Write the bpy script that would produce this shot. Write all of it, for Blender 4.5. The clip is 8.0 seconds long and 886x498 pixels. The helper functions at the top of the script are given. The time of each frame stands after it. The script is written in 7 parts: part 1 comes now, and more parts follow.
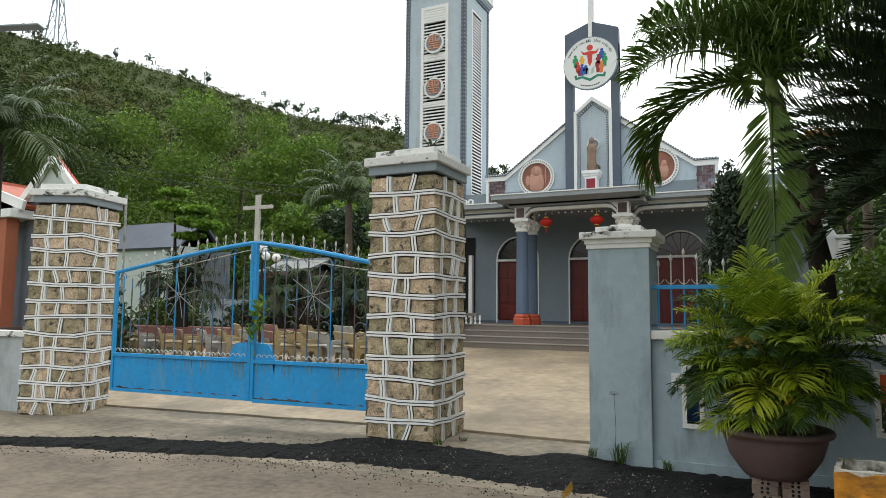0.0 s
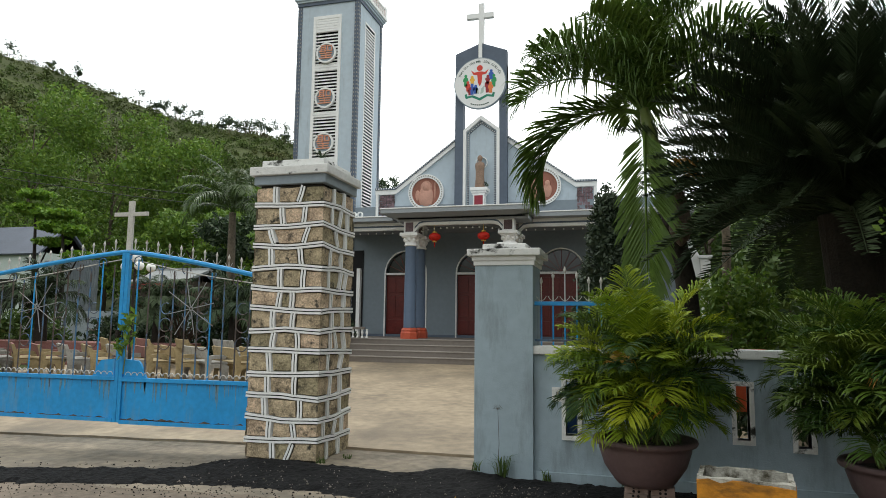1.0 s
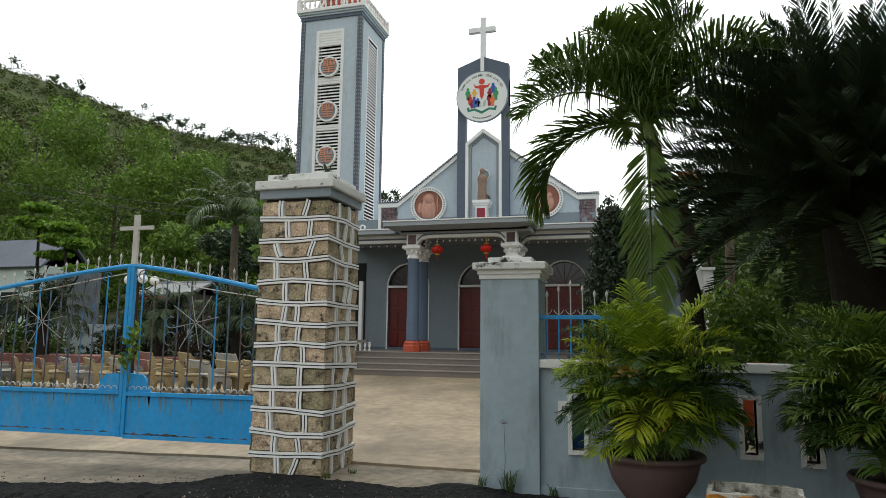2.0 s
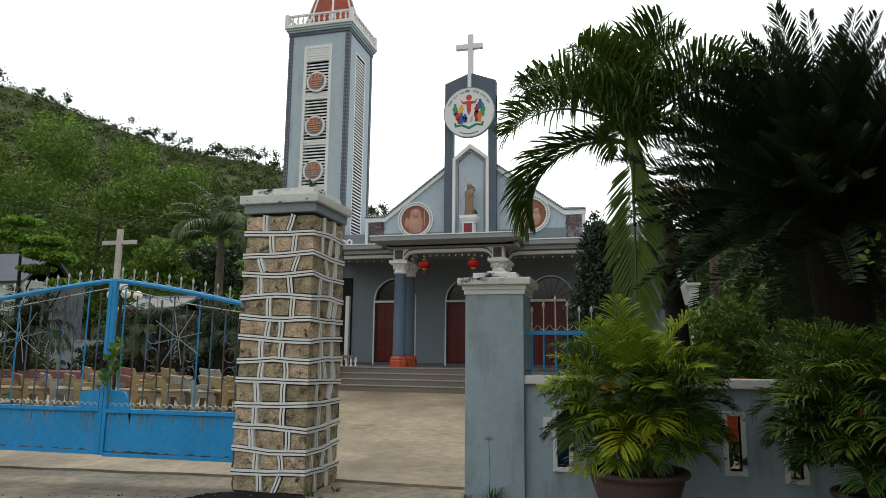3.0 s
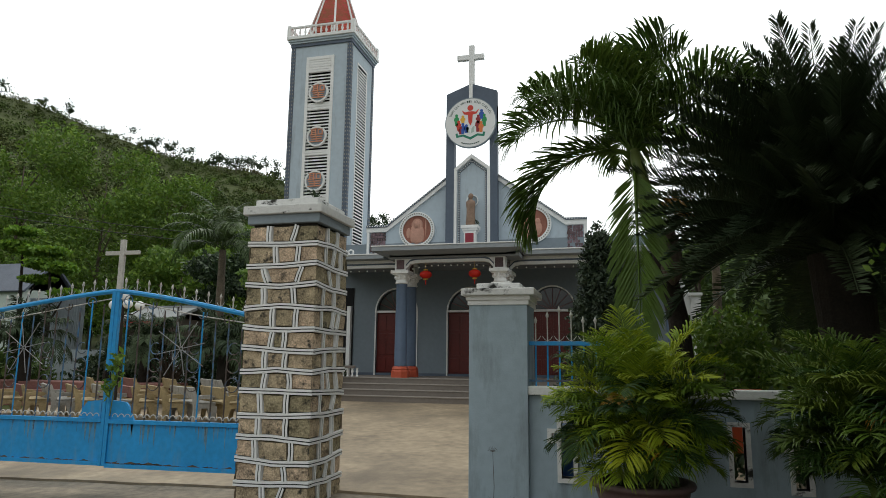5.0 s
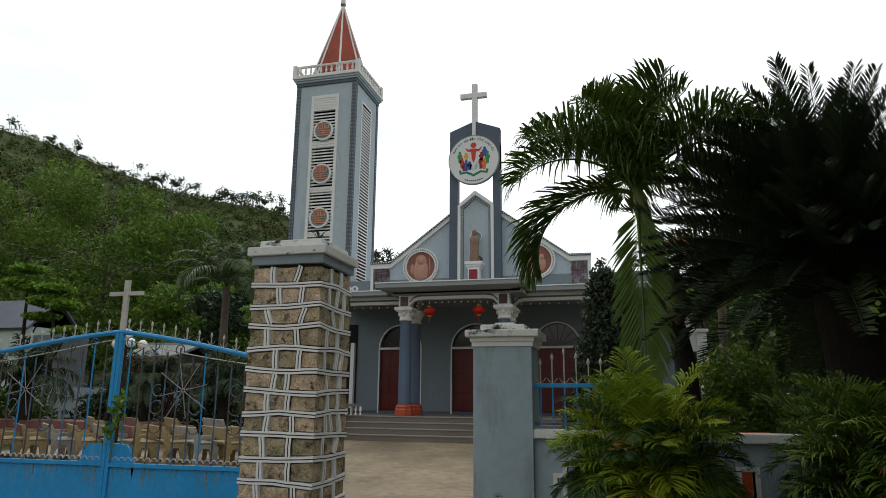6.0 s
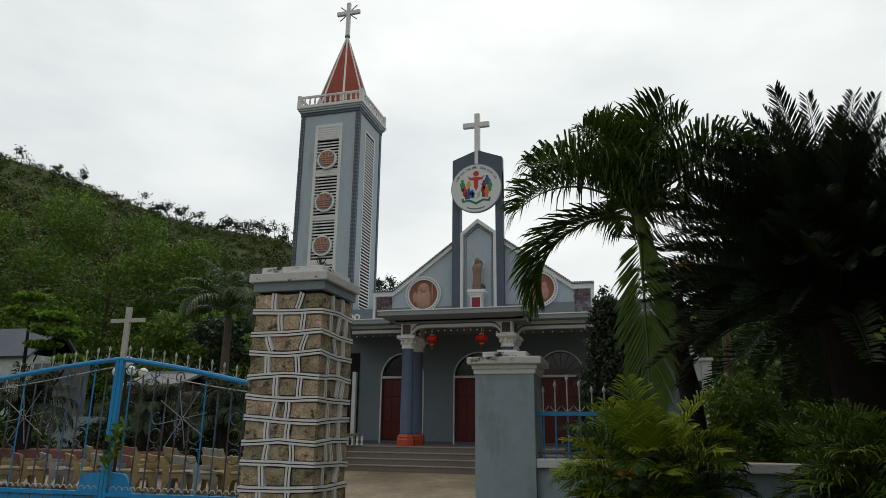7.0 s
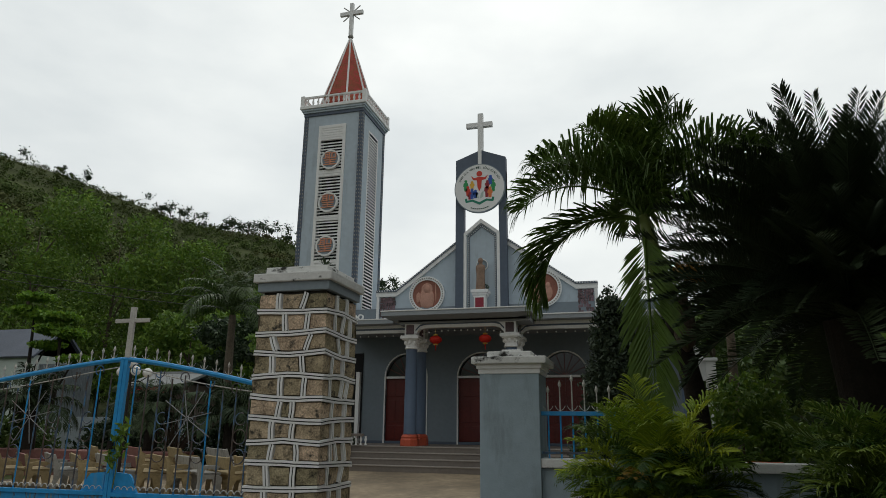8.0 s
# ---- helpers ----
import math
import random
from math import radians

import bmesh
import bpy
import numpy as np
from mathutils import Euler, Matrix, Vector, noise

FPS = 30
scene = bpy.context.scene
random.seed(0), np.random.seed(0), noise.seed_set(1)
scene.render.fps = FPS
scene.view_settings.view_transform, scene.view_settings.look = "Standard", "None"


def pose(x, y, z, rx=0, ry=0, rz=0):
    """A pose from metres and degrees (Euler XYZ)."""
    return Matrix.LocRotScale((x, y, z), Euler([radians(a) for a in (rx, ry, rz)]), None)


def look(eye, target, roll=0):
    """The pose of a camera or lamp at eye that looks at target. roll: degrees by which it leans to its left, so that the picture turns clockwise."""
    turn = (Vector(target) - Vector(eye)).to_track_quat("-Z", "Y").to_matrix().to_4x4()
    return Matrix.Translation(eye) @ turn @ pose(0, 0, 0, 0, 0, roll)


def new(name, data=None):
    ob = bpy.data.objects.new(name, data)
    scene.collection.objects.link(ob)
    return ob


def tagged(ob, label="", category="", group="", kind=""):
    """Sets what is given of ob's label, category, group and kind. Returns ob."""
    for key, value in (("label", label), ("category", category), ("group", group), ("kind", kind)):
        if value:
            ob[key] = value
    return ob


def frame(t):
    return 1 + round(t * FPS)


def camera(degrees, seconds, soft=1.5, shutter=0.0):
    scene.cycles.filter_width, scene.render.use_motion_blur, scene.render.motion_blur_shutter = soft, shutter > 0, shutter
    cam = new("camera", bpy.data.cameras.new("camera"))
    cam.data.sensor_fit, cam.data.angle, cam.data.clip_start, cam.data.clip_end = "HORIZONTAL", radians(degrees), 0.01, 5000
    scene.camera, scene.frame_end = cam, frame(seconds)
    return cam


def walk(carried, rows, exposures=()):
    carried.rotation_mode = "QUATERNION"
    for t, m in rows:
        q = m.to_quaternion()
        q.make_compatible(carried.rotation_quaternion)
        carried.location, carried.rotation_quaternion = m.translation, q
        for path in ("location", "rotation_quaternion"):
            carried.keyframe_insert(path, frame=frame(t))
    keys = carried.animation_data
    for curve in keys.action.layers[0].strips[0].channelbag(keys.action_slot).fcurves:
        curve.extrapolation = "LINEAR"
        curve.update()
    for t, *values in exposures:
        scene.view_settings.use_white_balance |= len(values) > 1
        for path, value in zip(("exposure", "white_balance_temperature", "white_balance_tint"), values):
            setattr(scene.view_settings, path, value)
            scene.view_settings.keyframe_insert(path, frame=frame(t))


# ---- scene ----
cam = camera(67.6, 8.0, soft=0.85)
PATH = [
    (0, (0.116, 1.014, 1.671), (-0.73, 2.818, 1.85), 0.5),
    (0.2, (0.122, 1.03, 1.674), (-0.594, 2.888, 1.859), 0.5),
    (0.5, (0.125, 1.044, 1.683), (-0.454, 2.948, 1.883), 0.6),
    (0.7, (0.116, 1.038, 1.688), (-0.424, 2.952, 1.893), 0.6),
    (1, (0.1, 1.041, 1.696), (-0.43, 2.957, 1.917), 0.7),
    (1.5, (0.045, 1.012, 1.705), (-0.493, 2.923, 1.946), 0.6),
    (3, (0.084, 1.038, 1.72), (-0.412, 2.952, 2.022), 0.6),
    (3.5, (0.079, 1.034, 1.72), (-0.4, 2.948, 2.043), 0.6),
    (4, (0.07, 1.04, 1.715), (-0.413, 2.953, 2.041), 0.5),
    (5.5, (0.048, 1.012, 1.758), (-0.456, 2.916, 2.102), 0.6),
    (6, (0.059, 1.01, 1.805), (-0.445, 2.896, 2.237), 0.5),
    (6.5, (0.072, 1.01, 1.798), (-0.432, 2.88, 2.298), 0.5),
    (7, (0.067, 1.028, 1.784), (-0.441, 2.892, 2.3), 0.6),
    (7.5, (0.056, 1.047, 1.78), (-0.457, 2.91, 2.297), 0.6),
    (8, (0.051, 1.031, 1.778), (-0.466, 2.893, 2.295), 0.6),
]
walk(cam, [(t, look(eye, target, roll)) for t, eye, target, roll in PATH],
     tuple((t, stops, 6500, 6) for t, stops in ((0.0, 0.52), (1.0, 0.42), (1.5, 0.32), (3.5, 0.0), (5.5, -0.18), (6.2, -0.5), (7.0, -0.78), (8.0, -0.82))))

# ---- world and sun: bright overcast sky ----
world = bpy.data.worlds.new("overcast_sky")
scene.world = world
world.use_nodes = True
wn, wl = world.node_tree.nodes, world.node_tree.links
wn.clear()
w_out = wn.new("ShaderNodeOutputWorld")
w_bg = wn.new("ShaderNodeBackground")
w_sky = wn.new("ShaderNodeTexSky")
w_sky.sky_type, w_sky.sun_disc = "NISHITA", False
w_sky.sun_elevation, w_sky.sun_rotation = radians(58), radians(-28)
w_sky.altitude, w_sky.dust_density = 60, 3.0
w_dim = wn.new("ShaderNodeMixRGB")
w_dim.blend_type, w_dim.inputs[0].default_value, w_dim.inputs[2].default_value = "MULTIPLY", 1.0, (0.10, 0.10, 0.10, 1)
w_co = wn.new("ShaderNodeTexCoord")
w_map = wn.new("ShaderNodeMapping")
w_map.inputs["Scale"].default_value = (1.0, 1.0, 2.4)
w_noise = wn.new("ShaderNodeTexNoise")
w_noise.inputs["Scale"].default_value, w_noise.inputs["Detail"].default_value = 2.1, 7.0
w_noise.inputs["Roughness"].default_value = 0.52
w_ramp = wn.new("ShaderNodeValToRGB")
w_ramp.color_ramp.elements[0].position, w_ramp.color_ramp.elements[1].position = 0.34, 0.66
w_ramp.color_ramp.elements[0].color, w_ramp.color_ramp.elements[1].color = (0.98, 1.02, 1.05, 1), (1.34, 1.35, 1.34, 1)
w_mix = wn.new("ShaderNodeMixRGB")
w_mix.inputs[0].default_value = 0.93
wl.new(w_sky.outputs[0], w_dim.inputs[1])
wl.new(w_co.outputs["Generated"], w_map.inputs[0])
wl.new(w_map.outputs[0], w_noise.inputs["Vector"])
wl.new(w_noise.outputs[0], w_ramp.inputs[0])
wl.new(w_dim.outputs[0], w_mix.inputs[1])
wl.new(w_ramp.outputs[0], w_mix.inputs[2])
w_bg.inputs[1].default_value = 1.0
# the veiled sun stands ahead, so the cloud is brighter on that side
w_dot = wn.new("ShaderNodeVectorMath")
w_dot.operation = "DOT_PRODUCT"
w_dot.inputs[1].default_value = (-0.2, 0.75, 0.63)
w_fall = wn.new("ShaderNodeMapRange")
w_fall.inputs["From Min"].default_value, w_fall.inputs["From Max"].default_value = -1.0, 1.0
w_fall.inputs["To Min"].default_value, w_fall.inputs["To Max"].default_value = 0.52, 1.38
w_mul = wn.new("ShaderNodeVectorMath")
w_mul.operation = "SCALE"
wl.new(w_co.outputs["Generated"], w_dot.inputs[0])
wl.new(w_dot.outputs["Value"], w_fall.inputs[0])
wl.new(w_mix.outputs[0], w_mul.inputs[0])
wl.new(w_fall.outputs[0], w_mul.inputs["Scale"])
wl.new(w_mul.outputs[0], w_bg.inputs[0])
wl.new(w_bg.outputs[0], w_out.inputs[0])

sun = new("sun", bpy.data.lights.new("sun", "SUN"))
sun.data.energy, sun.data.angle, sun.data.color = 0.5, radians(25), (1.0, 0.96, 0.9)
sun.matrix_world = look((-9, 17, 32), (0, 0, 0))


# ---- helpers for meshes and materials ----
rng = random.Random(7)
BASE = {}


def mat(name, col, rough=0.7, var=0.18, scales=(0.8, 14.0), bump=0.25, bump_scale=60.0, metal=0.0, stain=None, rnd=0.0, island=0.0, spec=0.4, sub=0.0):
    m = bpy.data.materials.new(name)
    m.use_nodes = True
    nt = m.node_tree
    n, l = nt.nodes, nt.links
    b = n["Principled BSDF"]
    geo = n.new("ShaderNodeNewGeometry")
    big, fine = n.new("ShaderNodeTexNoise"), n.new("ShaderNodeTexNoise")
    for node, sc in ((big, scales[0]), (fine, scales[1])):
        node.inputs["Scale"].default_value, node.inputs["Detail"].default_value = sc, 5.0
        l.new(geo.outputs["Position"], node.inputs["Vector"])
    add = n.new("ShaderNodeMath")
    add.operation = "ADD"
    l.new(big.outputs[0], add.inputs[0])
    l.new(fine.outputs[0], add.inputs[1])
    ramp = n.new("ShaderNodeMapRange")
    ramp.inputs["From Min"].default_value, ramp.inputs["From Max"].default_value = 0.65, 1.35
    l.new(add.outputs[0], ramp.inputs[0])
    mix = n.new("ShaderNodeMixRGB")
    mix.inputs[1].default_value = (*[c * (1 - var) for c in col], 1)
    mix.inputs[2].default_value = (*[min(1, c * (1 + var)) for c in col], 1)
    l.new(ramp.outputs[0], mix.inputs[0])
    out = mix.outputs[0]
    if stain:
        scol, sscale, lo, hi, stretch = stain
        mp = n.new("ShaderNodeMapping")
        mp.inputs["Scale"].default_value = stretch
        l.new(geo.outputs["Position"], mp.inputs[0])
        sn = n.new("ShaderNodeTexNoise")
        sn.inputs["Scale"].default_value, sn.inputs["Detail"].default_value, sn.inputs["Roughness"].default_value = sscale, 8.0, 0.65
        l.new(mp.outputs[0], sn.inputs["Vector"])
        sr = n.new("ShaderNodeMapRange")
        sr.inputs["From Min"].default_value, sr.inputs["From Max"].default_value = lo, hi
        l.new(sn.outputs[0], sr.inputs[0])
        sm = n.new("ShaderNodeMixRGB")
        l.new(sr.outputs[0], sm.inputs[0])
        l.new(out, sm.inputs[1])
        sm.inputs[2].default_value = (*scol, 1)
        out = sm.outputs[0]
    if rnd or island:
        src = n.new("ShaderNodeObjectInfo").outputs["Random"] if rnd else geo.outputs["Random Per Island"]
        amount = rnd or island
        hs = n.new("ShaderNodeHueSaturation")
        v = n.new("ShaderNodeMapRange")
        v.inputs["To Min"].default_value, v.inputs["To Max"].default_value = 1 - amount, 1 + amount
        l.new(src, v.inputs[0])
        l.new(v.outputs[0], hs.inputs["Value"])
        h = n.new("ShaderNodeMapRange")
        h.inputs["To Min"].default_value, h.inputs["To Max"].default_value = 0.5 + amount * 0.06, 0.5 - amount * 0.06
        l.new(src, h.inputs[0])
        l.new(h.outputs[0], hs.inputs["Hue"])
        l.new(out, hs.inputs["Color"])
        out = hs.outputs[0]
    l.new(out, b.inputs["Base Color"])
    b.inputs["Roughness"].default_value = rough
    b.inputs["Metallic"].default_value = metal
    b.inputs["Specular IOR Level"].default_value = spec
    if sub:
        # thin leaves let some light through
        tr = n.new("ShaderNodeBsdfTranslucent")
        l.new(out, tr.inputs[0])
        ms = n.new("ShaderNodeMixShader")
        ms.inputs[0].default_value = sub
        l.new(b.outputs[0], ms.inputs[1])
        l.new(tr.outputs[0], ms.inputs[2])
        l.new(ms.outputs[0], n["Material Output"].inputs[0])
    if bump:
        bn = n.new("ShaderNodeTexNoise")
        bn.inputs["Scale"].default_value, bn.inputs["Detail"].default_value = bump_scale, 4.0
        l.new(geo.outputs["Position"], bn.inputs["Vector"])
        bp = n.new("ShaderNodeBump")
        bp.inputs["Strength"].default_value, bp.inputs["Distance"].default_value = bump, 0.6 / bump_scale
        l.new(bn.outputs[0], bp.inputs["Height"])
        l.new(bp.outputs[0], b.inputs["Normal"])
    return m


def thing(name, m, label, category, group="", kind=""):
    ob = new(name)
    ob.empty_display_size = 0.2
    ob.matrix_world = m
    BASE[ob] = m.copy()
    return tagged(ob, label, category, group, kind)


def mesh_of(bm, name, material, smooth=False):
    me = bpy.data.meshes.new(name)
    bm.normal_update()
    bm.to_mesh(me)
    bm.free()
    if smooth:
        me.polygons.foreach_set("use_smooth", [True] * len(me.polygons))
    me.materials.append(material)
    return me


def part(name, bm, material, parent, label="", world=False, smooth=False):
    if world:
        bm.transform(BASE[parent].inverted())
    ob = new(name, mesh_of(bm, name, material, smooth))
    ob.parent = parent
    BASE[ob] = BASE[parent]
    return tagged(ob, label)


def piece(name, me, parent, m=None):
    """One more object on a shared mesh."""
    ob = new(name, me)
    ob.parent = parent
    if m is not None:
        ob.matrix_basis = m
    return ob


def solid(name, bm, material, label, category="", kind="", group="", smooth=False, m=None):
    ob = new(name, mesh_of(bm, name, material, smooth))
    if m is not None:
        ob.matrix_world = m
    BASE[ob] = m.copy() if m is not None else Matrix()
    return tagged(ob, label, category, group, kind)


def box(bm, x0, x1, y0, y1, z0, z1, bevel=0.0):
    made = bmesh.ops.create_cube(bm, size=1.0)["verts"]
    for v in made:
        v.co = Vector(((x0 + x1) / 2 + v.co.x * (x1 - x0), (y0 + y1) / 2 + v.co.y * (y1 - y0), (z0 + z1) / 2 + v.co.z * (z1 - z0)))
    if bevel:
        edges = list({e for v in made for e in v.link_edges})
        bmesh.ops.bevel(bm, geom=edges, offset=bevel, segments=2, affect="EDGES", profile=0.6)
    return bm


def prism(bm, pts, y0, y1):
    """A polygon in x, z pushed from y0 to y1."""
    a = [bm.verts.new((x, y0, z)) for x, z in pts]
    b = [bm.verts.new((x, y1, z)) for x, z in pts]
    bm.faces.new(a)
    bm.faces.new(b[::-1])
    n = len(pts)
    for i in range(n):
        bm.faces.new((a[i], b[i], b[(i + 1) % n], a[(i + 1) % n]))
    bmesh.ops.recalc_face_normals(bm, faces=bm.faces)
    return bm


def ring(bm, outer, inner, y0, y1):
    """A flat band between two outlines of equal length in x, z."""
    n = len(outer)
    va = [[bm.verts.new((x, y, z)) for x, z in line] for line, y in ((outer, y0), (inner, y0), (outer, y1), (inner, y1))]
    for i in range(n):
        j = (i + 1) % n
        bm.faces.new((va[0][i], va[1][i], va[1][j], va[0][j]))
        bm.faces.new((va[2][i], va[2][j], va[3][j], va[3][i]))
        bm.faces.new((va[0][i], va[0][j], va[2][j], va[2][i]))
        bm.faces.new((va[1][i], va[3][i], va[3][j], va[1][j]))
    bmesh.ops.recalc_face_normals(bm, faces=bm.faces)
    return bm


def circle(cx, cz, r, n=40, a0=0.0, a1=360.0):
    full = a1 - a0 >= 360
    return [(cx + r * math.cos(radians(a0 + (a1 - a0) * i / (n if full else n - 1))), cz + r * math.sin(radians(a0 + (a1 - a0) * i / (n if full else n - 1)))) for i in range(n)]


def lathe(bm, profile, n=24, cx=0.0, cy=0.0):
    rows = []
    for r, z in profile:
        rows.append([bm.verts.new((cx + r * math.cos(2 * math.pi * i / n), cy + r * math.sin(2 * math.pi * i / n), z)) for i in range(n)])
    for a, b in zip(rows, rows[1:]):
        for i in range(n):
            bm.faces.new((a[i], a[(i + 1) % n], b[(i + 1) % n], b[i]))
    bm.faces.new(rows[0][::-1])
    bm.faces.new(rows[-1])
    return bm


def tube(bm, pts, radii, n=6):
    """A round bar along points; radii: one number, or one for each point."""
    pts = [Vector(p) for p in pts]
    if not hasattr(radii, "__len__"):
        radii = [radii] * len(pts)
    rows = []
    ref = None
    for i, p in enumerate(pts):
        d = (pts[min(i + 1, len(pts) - 1)] - pts[max(i - 1, 0)]).normalized()
        if ref is None:
            ref = Vector((0, 0, 1)) if abs(d.z) < 0.9 else Vector((1, 0, 0))
        side = d.cross(ref).normalized()
        ref = side.cross(d).normalized()
        rows.append([bm.verts.new(p + radii[i] * (math.cos(2 * math.pi * k / n) * side + math.sin(2 * math.pi * k / n) * ref)) for k in range(n)])
    for a, b in zip(rows, rows[1:]):
        for k in range(n):
            bm.faces.new((a[k], a[(k + 1) % n], b[(k + 1) % n], b[k]))
    bm.faces.new(rows[0][::-1])
    bm.faces.new(rows[-1])
    return bm


def bar(bm, a, b, w, d):
    """A square bar from a to b, w by d across."""
    a, b = Vector(a), Vector(b)
    q = (b - a).normalized()
    ref = Vector((0, 1, 0)) if abs(q.y) < 0.9 else Vector((1, 0, 0))
    s = q.cross(ref).normalized() * w / 2
    u = s.cross(q).normalized() * d / 2
    va = [bm.verts.new(p + i * s + j * u) for p in (a, b) for i, j in ((-1, -1), (1, -1), (1, 1), (-1, 1))]
    for f in ((0, 1, 2, 3), (7, 6, 5, 4), (0, 4, 5, 1), (1, 5, 6, 2), (2, 6, 7, 3), (3, 7, 4, 0)):
        bm.faces.new([va[i] for i in f])
    bmesh.ops.recalc_face_normals(bm, faces=bm.faces)
    return bm


def pierced(bm, xs, zs, y0, y1, open_cell):
    """A wall in x, z between y0 and y1, cut through wherever open_cell(x, z) holds at a cell's middle."""
    nx, nz = len(xs) - 1, len(zs) - 1
    full = lambda i, k: 0 <= i < nx and 0 <= k < nz and not open_cell((xs[i] + xs[i + 1]) / 2, (zs[k] + zs[k + 1]) / 2)
    verts = {}

    def v(i, y, k):
        if (i, y, k) not in verts:
            verts[i, y, k] = bm.verts.new((xs[i], y, zs[k]))
        return verts[i, y, k]

    for i in range(nx):
        for k in range(nz):
            if not full(i, k):
                continue
            bm.faces.new((v(i, y0, k), v(i + 1, y0, k), v(i + 1, y0, k + 1), v(i, y0, k + 1)))
            bm.faces.new((v(i, y1, k), v(i, y1, k + 1), v(i + 1, y1, k + 1), v(i + 1, y1, k)))
            for di, dk, a, b in ((-1, 0, (i, k), (i, k + 1)), (1, 0, (i + 1, k + 1), (i + 1, k)), (0, -1, (i + 1, k), (i, k)), (0, 1, (i, k + 1), (i + 1, k + 1))):
                if not full(i + di, k + dk):
                    bm.faces.new((v(a[0], y0, a[1]), v(b[0], y0, b[1]), v(b[0], y1, b[1]), v(a[0], y1, a[1])))
    bmesh.ops.recalc_face_normals(bm, faces=bm.faces)
    return bm


def plain_mesh(name, verts, faces, material, smooth=False):
    me = bpy.data.meshes.new(name)
    me.from_pydata([tuple(v) for v in verts], [], [tuple(f) for f in faces])
    if smooth:
        me.polygons.foreach_set("use_smooth", [True] * len(me.polygons))
    me.materials.append(material)
    me.update()
    return me


def text_mesh(name, body, size, material, depth=0.01):
    cu = bpy.data.curves.new(name, "FONT")
    cu.body, cu.size, cu.extrude, cu.align_x, cu.align_y = body, size, depth, "CENTER", "CENTER"
    cu.resolution_u = 2
    tmp = bpy.data.objects.new(name, cu)
    scene.collection.objects.link(tmp)
    bpy.context.view_layer.update()
    me = bpy.data.meshes.new_from_object(tmp.evaluated_get(bpy.context.evaluated_depsgraph_get()))
    bpy.data.objects.remove(tmp)
    me.materials.clear()
    me.materials.append(material)
    return me


# ---- materials ----
GREY_BLUE = mat("grey_blue_wall_paint", (0.47, 0.545, 0.61), 0.75, 0.08, (0.5, 6.0), 0.15, 90, stain=((0.25, 0.28, 0.3), 1.3, 0.56, 0.9, (2.5, 2.5, 0.5)))
GREY_WALL = mat("weathered_grey_blue_paint", (0.35, 0.435, 0.49), 0.7, 0.10, (0.7, 9.0), 0.25, 70, stain=((0.17, 0.2, 0.21), 1.6, 0.52, 0.85, (3.0, 3.0, 0.7)))
DARK_TRIM = mat("dark_slate_paint", (0.10, 0.125, 0.17), 0.6, 0.12, (0.8, 10), 0.1)
# darker than the church walls: the porch's shade is put into its colour
PORCH_SHADED = mat("shaded_porch_wall_paint", (0.21, 0.25, 0.285), 0.75, 0.08, (0.6, 8), 0.1)
WHITE = mat("white_trim_paint", (0.82, 0.82, 0.81), 0.65, 0.06, (1.0, 12), 0.1, stain=((0.45, 0.44, 0.42), 2.2, 0.6, 0.95, (1, 1, 0.5)))
CAP_WHITE = mat("mouldy_white_concrete", (0.74, 0.74, 0.72), 0.85, 0.10, (1.5, 20), 0.4, 50, stain=((0.035, 0.035, 0.03), 3.6, 0.555, 0.64, (1.0, 1.0, 1.6)))
JOINT_WHITE = mat("white_painted_mortar", (0.86, 0.86, 0.85), 0.7, 0.05, (2, 25), 0.2, 60, stain=((0.45, 0.43, 0.40), 7.0, 0.64, 0.88, (1, 1, 1)))
JOINT_DARK = mat("dark_mortar_groove", (0.03, 0.03, 0.028), 0.9, 0.2)
STONE = mat("rough_granite_block", (0.440, 0.356, 0.238), 0.92, 0.6, (6.0, 48), 1.0, 26, rnd=0.32, stain=((0.06, 0.055, 0.045), 9.0, 0.53, 0.66, (1, 1, 1)), spec=0.2)
STONE_EDGE = mat("dark_stone_edge", (0.15, 0.125, 0.085), 0.95, 0.6, (8.0, 48), 0.8, 30, rnd=0.3, spec=0.15)
MORTAR = mat("mortar_bed", (0.045, 0.042, 0.036), 0.95, 0.25, (3, 30), 0.6)
BAND_GREY = mat("grey_painted_band", (0.27, 0.32, 0.36), 0.75, 0.1)
BLUE = mat("blue_gate_paint", (0.022, 0.29, 0.64), 0.5, 0.16, (1.2, 14), 0.1, 120, stain=((0.16, 0.30, 0.42), 2.4, 0.54, 0.85, (2.4, 2.4, 0.5)))
BLUE_RUST = mat("rusted_blue_bar", (0.07, 0.20, 0.36), 0.6, 0.25, (4, 30), 0.2, stain=((0.085, 0.065, 0.055), 3.2, 0.36, 0.54, (1.0, 1.0, 0.8)))
GREY_IRON = mat("weathered_grey_iron", (0.27, 0.275, 0.28), 0.6, 0.25, (4, 30), 0.2, metal=0.2, stain=((0.16, 0.09, 0.05), 5, 0.56, 0.7, (1, 1, 1)))
SPIKE = mat("silver_painted_spike", (0.52, 0.50, 0.46), 0.5, 0.2, (5, 40), 0.2, stain=((0.2, 0.11, 0.06), 6, 0.58, 0.75, (1, 1, 1)))
RUN_PALE = mat("rust_water_stain", (0.13, 0.25, 0.33), 0.6, 0.35, (5, 30), 0.1)
RUST = mat("rust_edge", (0.12, 0.085, 0.06), 0.85, 0.4, (4, 40), 0.5)
CONCRETE = mat("yard_concrete", (0.310, 0.242, 0.162), 0.62, 0.42, (0.7, 6), 0.25, 40, stain=((0.165, 0.130, 0.09), 0.6, 0.47, 0.68, (0.8, 0.6, 1.0)))
